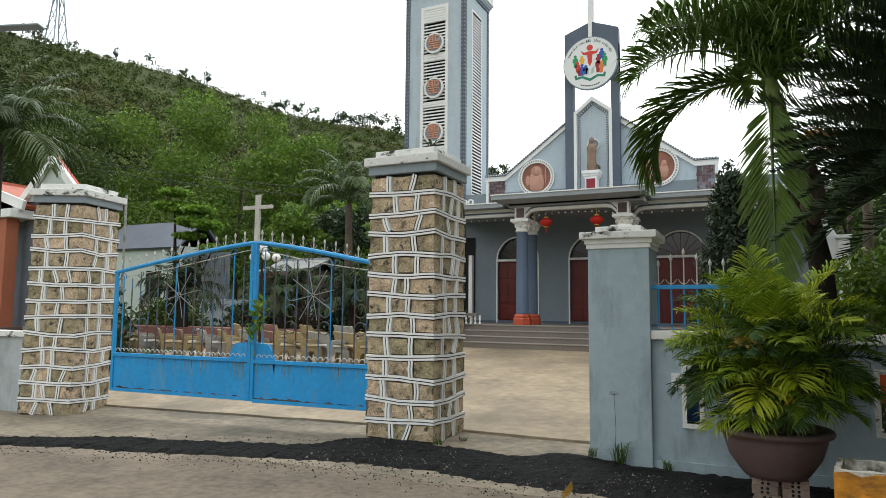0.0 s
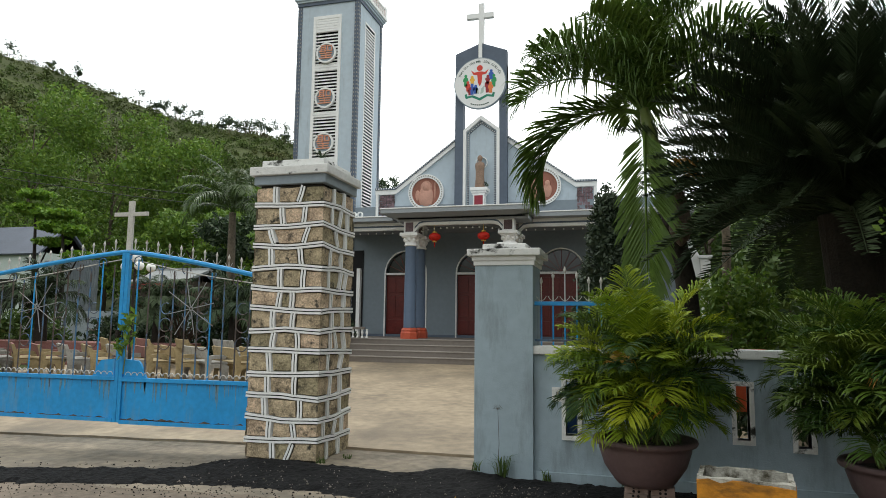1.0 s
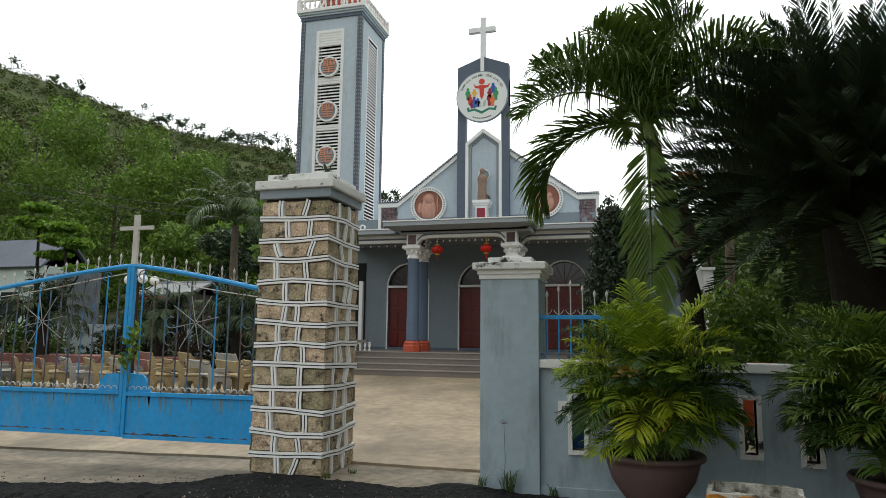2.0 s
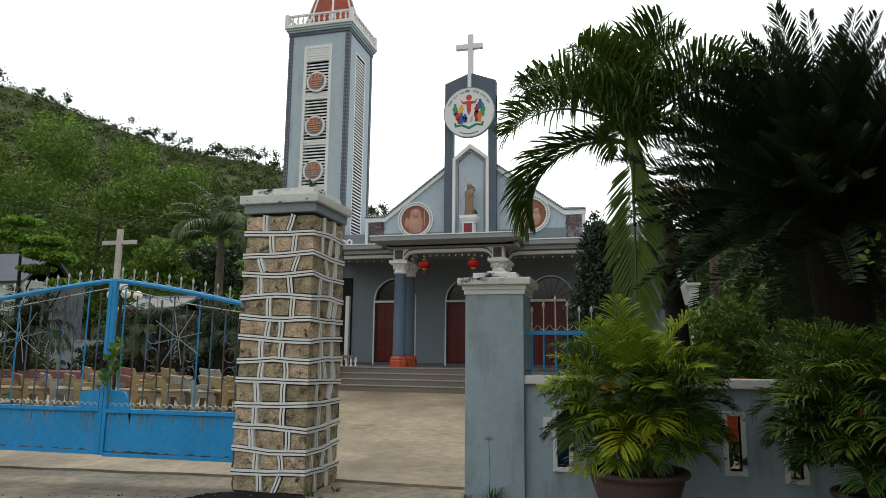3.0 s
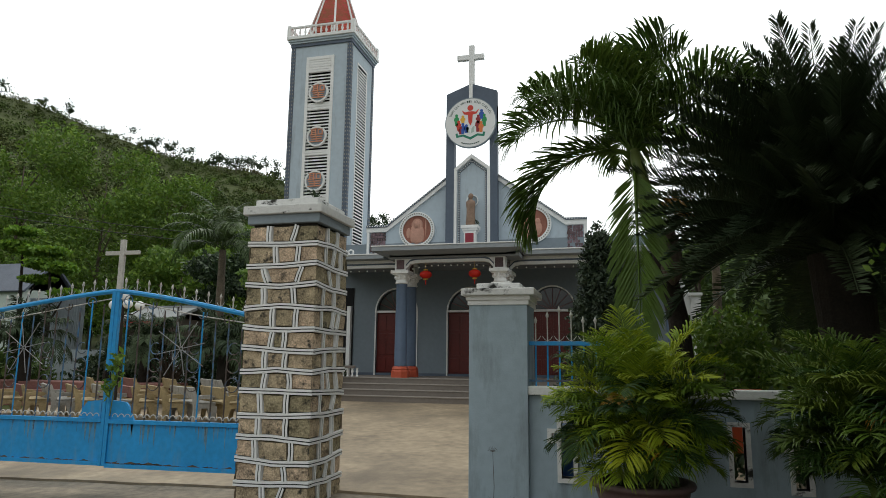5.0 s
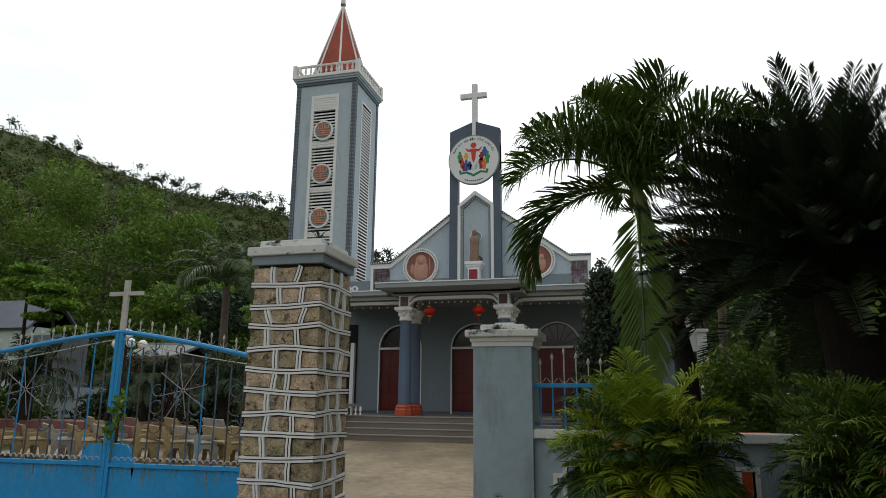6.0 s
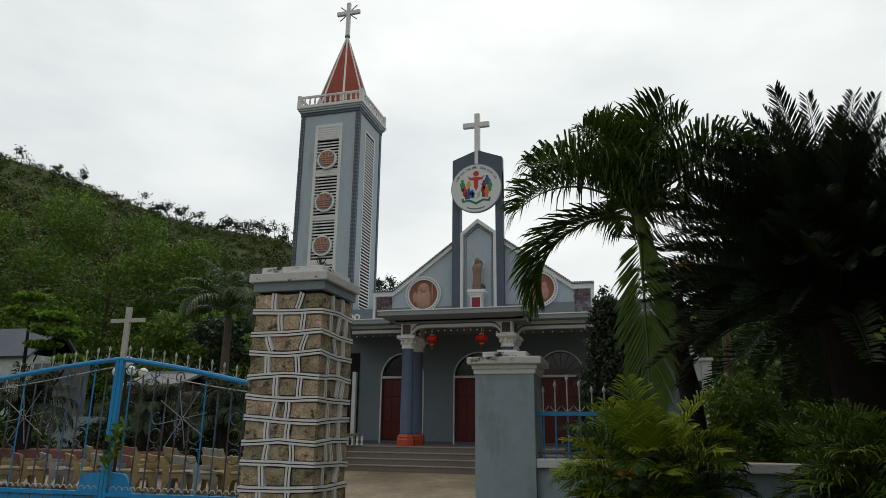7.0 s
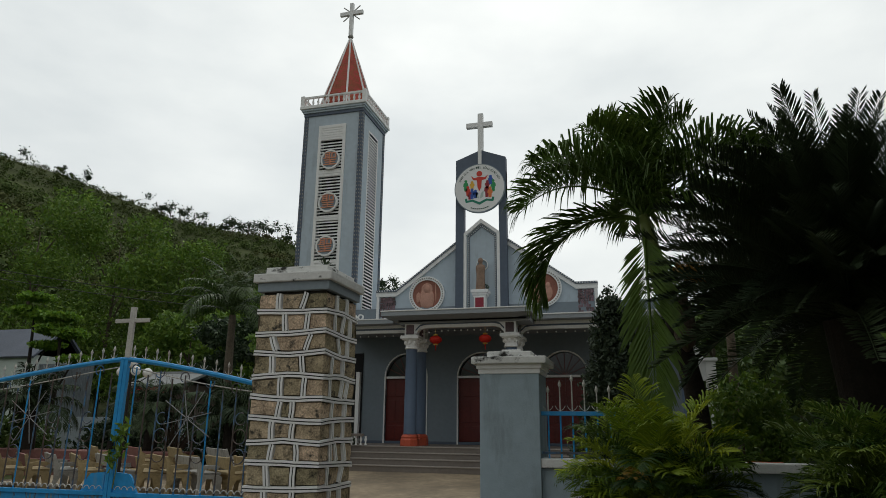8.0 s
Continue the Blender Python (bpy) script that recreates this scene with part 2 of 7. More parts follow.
APRON = mat("apron_concrete", (0.20, 0.165, 0.12), 0.75, 0.55, (0.9, 8), 0.35, 40, stain=((0.10, 0.09, 0.072), 0.8, 0.50, 0.75, (0.5, 1.0, 1.0)))
ROAD = mat("dusty_brown_road", (0.150, 0.120, 0.092), 0.95, 0.42, (0.9, 12), 0.6, 45, stain=((0.30, 0.245, 0.19), 0.55, 0.55, 0.75, (0.4, 1.0, 1.0)))
ASPHALT = mat("fresh_asphalt", (0.013, 0.013, 0.0135), 0.95, 0.5, (2.5, 30), 1.0, 24, spec=0.15)
GRAVEL = mat("pale_gravel", (0.17, 0.155, 0.135), 0.9, 0.3, island=0.75, bump=0)
STEP = mat("grey_step_tiles", (0.20, 0.172, 0.15), 0.6, 0.14, (0.8, 10), 0.1)
STEP_EDGE = mat("pale_step_nosing", (0.30, 0.265, 0.235), 0.55, 0.12)
RED_BASE = mat("orange_red_paint", (0.48, 0.085, 0.04), 0.5, 0.12)
NAVY = mat("navy_blue_column_paint", (0.12, 0.165, 0.245), 0.35, 0.10, (0.8, 8), 0.08)
DOOR_RED = mat("dark_red_varnished_wood", (0.125, 0.016, 0.012), 0.35, 0.25, (1.5, 18), 0.15)
GLASS_DARK = mat("dark_window_glass", (0.02, 0.022, 0.025), 0.12, 0.1, bump=0, spec=0.6)
SOFFIT = mat("grey_soffit_paint", (0.27, 0.285, 0.30), 0.8, 0.08)
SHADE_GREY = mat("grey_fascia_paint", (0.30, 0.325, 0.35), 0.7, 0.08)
RED_STONE = mat("speckled_red_stone_cladding", (0.15, 0.10, 0.11), 0.7, 0.35, (3, 30), 0.5, rnd=0.4)
TILE_RED = mat("orange_red_roof_tile", (0.40, 0.07, 0.035), 0.6, 0.25, (1.5, 20), 0.3, island=0.22)
RELIEF = mat("pink_terracotta_relief", (0.52, 0.285, 0.215), 0.75, 0.16, (3, 20), 0.4, 40)
RELIEF_DARK = mat("brown_terracotta_ground", (0.29, 0.12, 0.085), 0.75, 0.2, (3, 20), 0.3)
LANTERN_RED = mat("red_lantern_silk", (0.72, 0.035, 0.02), 0.5, 0.12, bump=0.0, sub=0.35)
GOLD = mat("gold_trim", (0.75, 0.5, 0.12), 0.35, 0.1, metal=0.6)
STATUE_BROWN = mat("painted_plaster_brown", (0.26, 0.17, 0.12), 0.6, 0.3, (6, 30), 0.1)
WHITE_CLEAN = mat("clean_white_enamel", (0.80, 0.80, 0.80), 0.45, 0.03, bump=0.05)
POT = mat("mauve_grey_ceramic", (0.13, 0.085, 0.085), 0.55, 0.16, (3, 20), 0.2, stain=((0.2, 0.17, 0.16), 5, 0.6, 0.85, (1, 1, 0.5)))
SOIL = mat("dark_potting_soil", (0.035, 0.026, 0.018), 0.95, 0.4, (6, 40), 0.8)
BRICK = mat("grey_pink_hollow_brick", (0.30, 0.225, 0.195), 0.9, 0.2, (3, 30), 0.5, rnd=0.15)
FOAM = mat("grimy_white_foam", (0.52, 0.50, 0.44), 0.9, 0.25, (4, 40), 0.5, 80, stain=((0.08, 0.07, 0.045), 6, 0.44, 0.62, (1, 1, 1)))
TAPE = mat("orange_packing_tape", (0.60, 0.25, 0.025), 0.35, 0.3, (5, 14), 0.2, 25, stain=((0.25, 0.11, 0.02), 5, 0.45, 0.65, (1, 1, 2.5)))
AQUA = mat("palm_green_leaf", (0.055, 0.105, 0.022), 0.45, 0.22, (2, 12), 0, rnd=0.35, sub=0.25)
ARECA_MID = mat("mid_green_areca_leaf", (0.080, 0.138, 0.017), 0.5, 0.25, (2.5, 12), 0, rnd=0.5, sub=0.25, spec=0.22)
ARECA_SHADED = mat("shaded_green_areca_leaf", (0.042, 0.084, 0.013), 0.5, 0.25, (2.5, 12), 0, rnd=0.5, sub=0.22, spec=0.22)
ARECA = mat("areca_green_leaf", (0.205, 0.280, 0.016), 0.5, 0.25, (2.5, 12), 0, rnd=0.48, sub=0.30, spec=0.22)
ARECA_YELLOW = mat("yellowing_leaf", (0.42, 0.22, 0.03), 0.5, 0.3, (4, 20), 0, rnd=0.3, sub=0.3)
STEM = mat("yellow_green_stem", (0.15, 0.19, 0.05), 0.5, 0.2, (4, 20), 0.1)
PALM_DARK = mat("dark_glossy_palm_leaf", (0.042, 0.078, 0.016), 0.4, 0.3, (1.5, 10), 0, rnd=0.3, sub=0.12)
LEAF_LIME = mat("lime_green_foliage", (0.14, 0.26, 0.025), 0.55, 0.25, (0.6, 6), 0, island=0.25, sub=0.35)
PALM_LEAF = mat("coconut_green_leaf", (0.078, 0.140, 0.022), 0.45, 0.25, (1.5, 10), 0, rnd=0.25, sub=0.16, spec=0.3)
CYCAD_LEAF = mat("dark_cycad_leaf", (0.042, 0.064, 0.030), 0.65, 0.3, (1.5, 10), 0, rnd=0.3, sub=0.06, spec=0.2)
BARK = mat("grey_brown_bark", (0.11, 0.085, 0.065), 0.95, 0.3, (3, 25), 0.8, 30)
BARK_DARK = mat("dark_fibrous_bark", (0.026, 0.021, 0.016), 0.95, 0.4, (4, 30), 0.9, 30)
BARK_TAN = mat("tan_palm_bark", (0.10, 0.08, 0.055), 0.9, 0.6, (2, 20), 0.6, 25)
CYPRESS = mat("dark_cypress_foliage", (0.032, 0.052, 0.026), 0.6, 0.3, (2, 14), 0, island=0.4, sub=0.1)
LEAF_MID = mat("mid_green_foliage", (0.070, 0.118, 0.024), 0.6, 0.3, (0.5, 6), 0, island=0.30, sub=0.22)
LEAF_BRIGHT = mat("bright_green_foliage", (0.120, 0.205, 0.026), 0.6, 0.3, (0.5, 6), 0, island=0.28, sub=0.28)
LEAF_DARK = mat("dark_green_foliage", (0.030, 0.055, 0.020), 0.6, 0.35, (0.5, 6), 0, island=0.45, sub=0.12)
HILL_LEAF = mat("hillside_scrub", (0.068, 0.098, 0.028), 0.85, 0.45, (0.03, 0.2), 0, island=0.22, stain=((0.115, 0.100, 0.045), 0.025, 0.50, 0.70, (1, 1, 1)), spec=0.1)
HILL_SOIL = mat("hillside_ground", (0.060, 0.072, 0.028), 0.95, 0.4, (0.03, 0.4), 0.3, 1.0, spec=0.1)
IRON_GREY = mat("galvanised_steel", (0.42, 0.43, 0.44), 0.5, 0.1, metal=0.5)
CORRUGATED = mat("corrugated_zinc", (0.30, 0.33, 0.355), 0.6, 0.2, (0.6, 6), 0.1, metal=0.2)
ROOF_SLATE = mat("grey_blue_roof_tiles", (0.11, 0.125, 0.16), 0.6, 0.2, (1, 12), 0.3)
HOUSE_WHITE = mat("pale_green_white_house_paint", (0.52, 0.58, 0.54), 0.8, 0.1)
PINK_CONC = mat("faded_red_concrete", (0.23, 0.105, 0.09), 0.8, 0.2, (2, 16), 0.3)
YELLOW_CONC = mat("faded_yellow_concrete", (0.33, 0.255, 0.135), 0.8, 0.25, (2, 16), 0.3, stain=((0.14, 0.12, 0.09), 3, 0.55, 0.75, (1, 1, 1)))
GREY_CONC = mat("mouldy_grey_concrete", (0.33, 0.32, 0.295), 0.85, 0.2, (2, 16), 0.3, stain=((0.11, 0.105, 0.09), 3, 0.52, 0.72, (1, 1, 1)))
TERRACOTTA = mat("terracotta_wall_paint", (0.40, 0.13, 0.07), 0.75, 0.12)
# near-black that stands for shade in the passage, belfry and small holes
SHADE_BLACK = mat("black_for_shade", (0.012, 0.012, 0.013), 0.9, 0.1, bump=0)
PLASTIC_BLUE = mat("blue_plastic", (0.01, 0.05, 0.16), 0.4, 0.1, bump=0)
ORANGE_SHEET = mat("orange_red_sheet", (0.62, 0.10, 0.03), 0.6, 0.1)
GLOBE = mat("white_globe_glass", (0.82, 0.82, 0.80), 0.25, 0.03, bump=0)
WIRE = mat("black_cable", (0.012, 0.012, 0.012), 0.6, 0.1, bump=0)


# ---- ground: the road in front, the rising yard and the hill behind, one sheet ----
RIDGE = ((-180, 4), (-90, 18), (-66, 19.9), (-60, 19.7), (-52, 18.95), (-48, 18.4), (-44, 17.6), (-39, 16.3), (-34, 15.8), (-29.5, 15.25), (-21, 11.6), (-10, 10.2), (0, 10.0), (16, 10.0), (40, 11), (90, 8), (180, 4))


def left_drop(x, y):
    d = 0.022 * min(0.0, max(x, -30) + 3.5)
    return d * max(0.0, min(1.0, (14 - y) / 5.0))


def yard_z(x, y):
    return 0.05 + 0.037 * (y - 8.6) + left_drop(x, y)


def ground_z(x, y):
    near = (left_drop(x, y) if y < 8.0 else min(yard_z(x, min(y, 30)) - 0.06, 0.8) if y > 8.6 else left_drop(x, y) + (y - 8.0) / 0.6 * -0.01)
    r = math.hypot(x, y)
    if r < 48:
        return near
    az = math.degrees(math.atan2(x, y))
    for (a0, e0), (a1, e1) in zip(RIDGE, RIDGE[1:]):
        if a0 <= az <= a1:
            el = e0 + (e1 - e0) * (az - a0) / (a1 - a0)
            break
    ridge = 320.0
    s = min(1.0, (r - 48) / (ridge - 48))
    top = ridge * math.tan(radians(el)) * (0.55 * s + 0.45 * s * s)
    if r > ridge:
        top *= max(0.0, 1 - (r - ridge) / 700.0)
    bumps = 9.0 * s * (noise.noise(Vector((x * 0.012, y * 0.012, 3.0)))) + 3.0 * s * noise.noise(Vector((x * 0.05, y * 0.05, 1.0)))
    return near * (1 - s) + top + bumps * min(1.0, max(0.15, 1.4 - s))


radii = [0.0] + [0.4 * 1.045 ** i * (1 + i * 0.035) for i in range(120)]
radii = [r for r in radii if r < 900] + [1200, 2000, 4500]
gv, gf = [(0.0, 0.0, 0.0)], []
SPOKES = 220
for r in radii[1:]:
    for k in range(SPOKES):
        a = 2 * math.pi * k / SPOKES
        x, y = r * math.sin(a), r * math.cos(a)
        gv.append((x, y, ground_z(x, y) + 0.006 * noise.noise(Vector((x * 1.5, y * 1.5, 0)))))
for k in range(SPOKES):
    gf.append((0, 1 + (k + 1) % SPOKES, 1 + k))
for i in range(len(radii) - 2):
    for k in range(SPOKES):
        a, b = 1 + i * SPOKES + k, 1 + i * SPOKES + (k + 1) % SPOKES
        gf.append((a, b, b + SPOKES, a + SPOKES))
ground_me = plain_mesh("ground", gv, gf, ROAD, True)
ground_me.materials.append(HILL_SOIL)
for p in ground_me.polygons:
    c = p.center
    if math.hypot(c.x, c.y) > 30 or (c.y > 9 and (c.x > 2 or c.x < -16)):
        p.material_index = 1
ground = tagged(new("ground", ground_me), "dusty brown road and green hillside ground", "ground", kind="structure")


def slab(name, material, x0, x1, y0, y1, zf, thick, step, label, edge=0.0):
    """A sheet of ground with a top that follows zf, and a skirt."""
    bm = bmesh.new()
    nx, ny = max(1, round((x1 - x0) / step)), max(1, round((y1 - y0) / step))
    top = []
    for j in range(ny + 1):
        row = []
        for i in range(nx + 1):
            x, y = x0 + (x1 - x0) * i / nx, y0 + (y1 - y0) * j / ny
            if edge and j == 0:
                y += edge * noise.noise(Vector((x * 1.3, 5.0, 0)))
            row.append(bm.verts.new((x, y, zf(x, y))))
        top.append(row)
    for j in range(ny):
        for i in range(nx):
            bm.faces.new((top[j][i], top[j][i + 1], top[j + 1][i + 1], top[j + 1][i]))
    border = top[0] + [r[-1] for r in top[1:]] + top[-1][-2::-1] + [r[0] for r in top[-2:0:-1]]
    low = [bm.verts.new((v.co.x, v.co.y, v.co.z - thick)) for v in border]
    for i in range(len(border)):
        j = (i + 1) % len(border)
        bm.faces.new((border[j], border[i], low[i], low[j]))
    return solid(name, bm, material, label, name, "structure")


slab("yard", CONCRETE, -15.5, 7.5, 9.25, 20.6, lambda x, y: yard_z(x, y), 0.12, 0.5, "worn pale concrete church yard rising to the steps", 0.05)
slab("pavement", APRON, -12.5, -0.9, 6.95, 9.27, lambda x, y: left_drop(x, y) + 0.012 + (0.03 * (y - 7.55) / 1.7), 0.10, 0.25, "stained concrete apron in front of the gate", 0.15)


# fresh black asphalt laid along the road's edge, lumpy and heaped up by the pillars
def patch_z(x, y):
    heap = 0.09 * math.exp(-((x + 1.7) / 0.55) ** 2 - ((y - 8.55) / 0.5) ** 2) + 0.07 * math.exp(-((x + 4.0) / 0.9) ** 2 - ((y - 8.1) / 0.35) ** 2)
    return left_drop(x, y) + heap


bm = bmesh.new()
NX, NY = 340, 38
grid = []
for i in range(NX + 1):
    x = -14 + 15.4 * i / NX
    y0 = np.interp(x, (-14, -8.7, -6.1, -4.2, -2.4, -1.5, 0.2), (6.2, 6.4, 6.85, 7.15, 7.15, 7.05, 7.1)) + 0.10 * noise.noise(Vector((x * 1.1, 0, 0))) + 0.10 * noise.noise(Vector((x * 5.0, 2, 0))) + 0.06 * noise.noise(Vector((x * 13.0, 6, 0)))
    y1 = np.interp(x, (-14, -9.1, -7.8, -6.0, -4.9, -4.3, -3.0, -2.4, -2.0, -0.9, 0.2, 1.4), (6.6, 6.75, 7.35, 7.6, 7.9, 8.36, 8.42, 8.3, 8.5, 8.44, 8.4, 8.2)) + 0.06 * noise.noise(Vector((x * 0.9, 7, 0))) + 0.07 * noise.noise(Vector((x * 4.0, 9, 0))) + 0.04 * noise.noise(Vector((x * 11.0, 3, 0)))
    if x > 0.5:
        y0 += (y1 - y0) * min(0.95, (x - 0.5) / 0.85)
    row = []
    for j in range(NY + 1):
        s = j / NY
        y = y0 + (y1 - y0) * s
        rim = min(1.0, min(s, 1 - s) * 7)
        lump = 0.030 * abs(noise.noise(Vector((x * 9, y * 9, 4)))) + 0.020 * abs(noise.noise(Vector((x * 23, y * 23, 2))))
        base = max(patch_z(x, y), left_drop(x, y) + 0.012 + 0.03 * (y - 7.55) / 1.7 if y > 7.3 else -1)
        row.append(bm.verts.new((x, y, base - 0.015 + rim * (0.035 + lump))))
    grid.append(row)
for i in range(NX):
    for j in range(NY):
        bm.faces.new((grid[i][j], grid[i + 1][j], grid[i + 1][j + 1], grid[i][j + 1]))
solid("asphalt_strip", bm, ASPHALT, "lumpy fresh black asphalt along the road edge", "asphalt", "structure")

# loose stones and crumbs along the asphalt and at the foot of the wall
gv, gf = [], []
for i in range(1500):
    if i < 420:
        x = rng.uniform(-4.5, -0.3)
        y = rng.gauss(7.35, 0.45)
    else:
        x = rng.uniform(-1.2, 3.0)
        y = rng.uniform(7.5, 8.4)
    if y > 8.3 or y < 5.8:
        continue
    s = rng.uniform(0.004, 0.011) * (1.9 if rng.random() < 0.06 else 1)
    z = patch_z(x, y) + (0.045 if x < -0.3 and 6.9 < y < 8.0 else 0.008)
    o = len(gv)
    for d in ((1, 0, 0), (-0.5, 0.86, 0), (-0.5, -0.86, 0), (0, 0, 0.9), (0.1, 0.1, -0.6)):
        gv.append((x + s * d[0] * rng.uniform(0.7, 1.3), y + s * d[1] * rng.uniform(0.7, 1.3), z + s * d[2]))
    gf += [(o, o + 1, o + 3), (o + 1, o + 2, o + 3), (o + 2, o, o + 3), (o + 1, o, o + 4), (o + 2, o + 1, o + 4), (o, o + 2, o + 4)]
tagged(new("gravel", plain_mesh("gravel", gv, gf, GRAVEL)), "scattered pale stones and asphalt crumbs on the road", "gravel", kind="stuff")

gv, gf = [], []
for i in range(1500):
    x = rng.uniform(-9.0, 0.9)
    edge = np.interp(x, (-9, -6.1, -4.2, -2.4, -1.5, 0.9), (6.4, 6.85, 7.15, 7.15, 7.05, 7.1)) if rng.random() < 0.75 else np.interp(x, (-9, -7.8, -6.0, -4.9, -2.4, 0.9), (6.8, 7.35, 7.6, 7.9, 8.35, 8.3))
    y = edge + rng.gauss(0, 0.16) - abs(rng.gauss(0, 0.16)) * (1 if edge < 7.3 else -0.3)
    if y > 8.34:
        continue
    q = rng.uniform(0.004, 0.011) * (1.8 if rng.random() < 0.08 else 1)
    z = max(patch_z(x, y), left_drop(x, y) + 0.012 + 0.03 * (y - 7.55) / 1.7 if y > 6.95 else -1) + 0.004
    o = len(gv)
    for d in ((1, 0, 0), (-0.5, 0.86, 0), (-0.5, -0.86, 0), (0, 0, 0.8), (0.1, 0.1, -0.6)):
        gv.append((x + q * d[0] * rng.uniform(0.7, 1.3), y + q * d[1] * rng.uniform(0.7, 1.3), z + q * d[2]))
    gf += [(o, o + 1, o + 3), (o + 1, o + 2, o + 3), (o + 2, o, o + 3), (o + 1, o, o + 4), (o + 2, o + 1, o + 4), (o, o + 2, o + 4)]
tagged(new("asphalt_crumbs", plain_mesh("asphalt_crumbs", gv, gf, ASPHALT)), "black asphalt crumbs strewn along the strip's edges", "crumbs", kind="stuff")

# a curled yellow leaf and a strip of soil at the foot of the wall
bm = bmesh.new()
pts = [(-0.09, 0, 0.01), (-0.03, 0.04, 0.02), (0.05, 0.035, 0.03), (0.10, 0.0, 0.07), (0.05, -0.035, 0.03), (-0.03, -0.04, 0.02)]
mid = bm.verts.new((0.01, 0, 0.005))
rim = [bm.verts.new(p) for p in pts]
for i in range(6):
    bm.faces.new((rim[i], rim[(i + 1) % 6], mid))
bmesh.ops.solidify(bm, geom=bm.faces[:], thickness=0.003)
solid("fallen_leaf", bm, ARECA_YELLOW, "curled yellow dead leaf lying on the road", "leaf", m=pose(-1.42, 6.93, 0.05, 0, -25, 70))


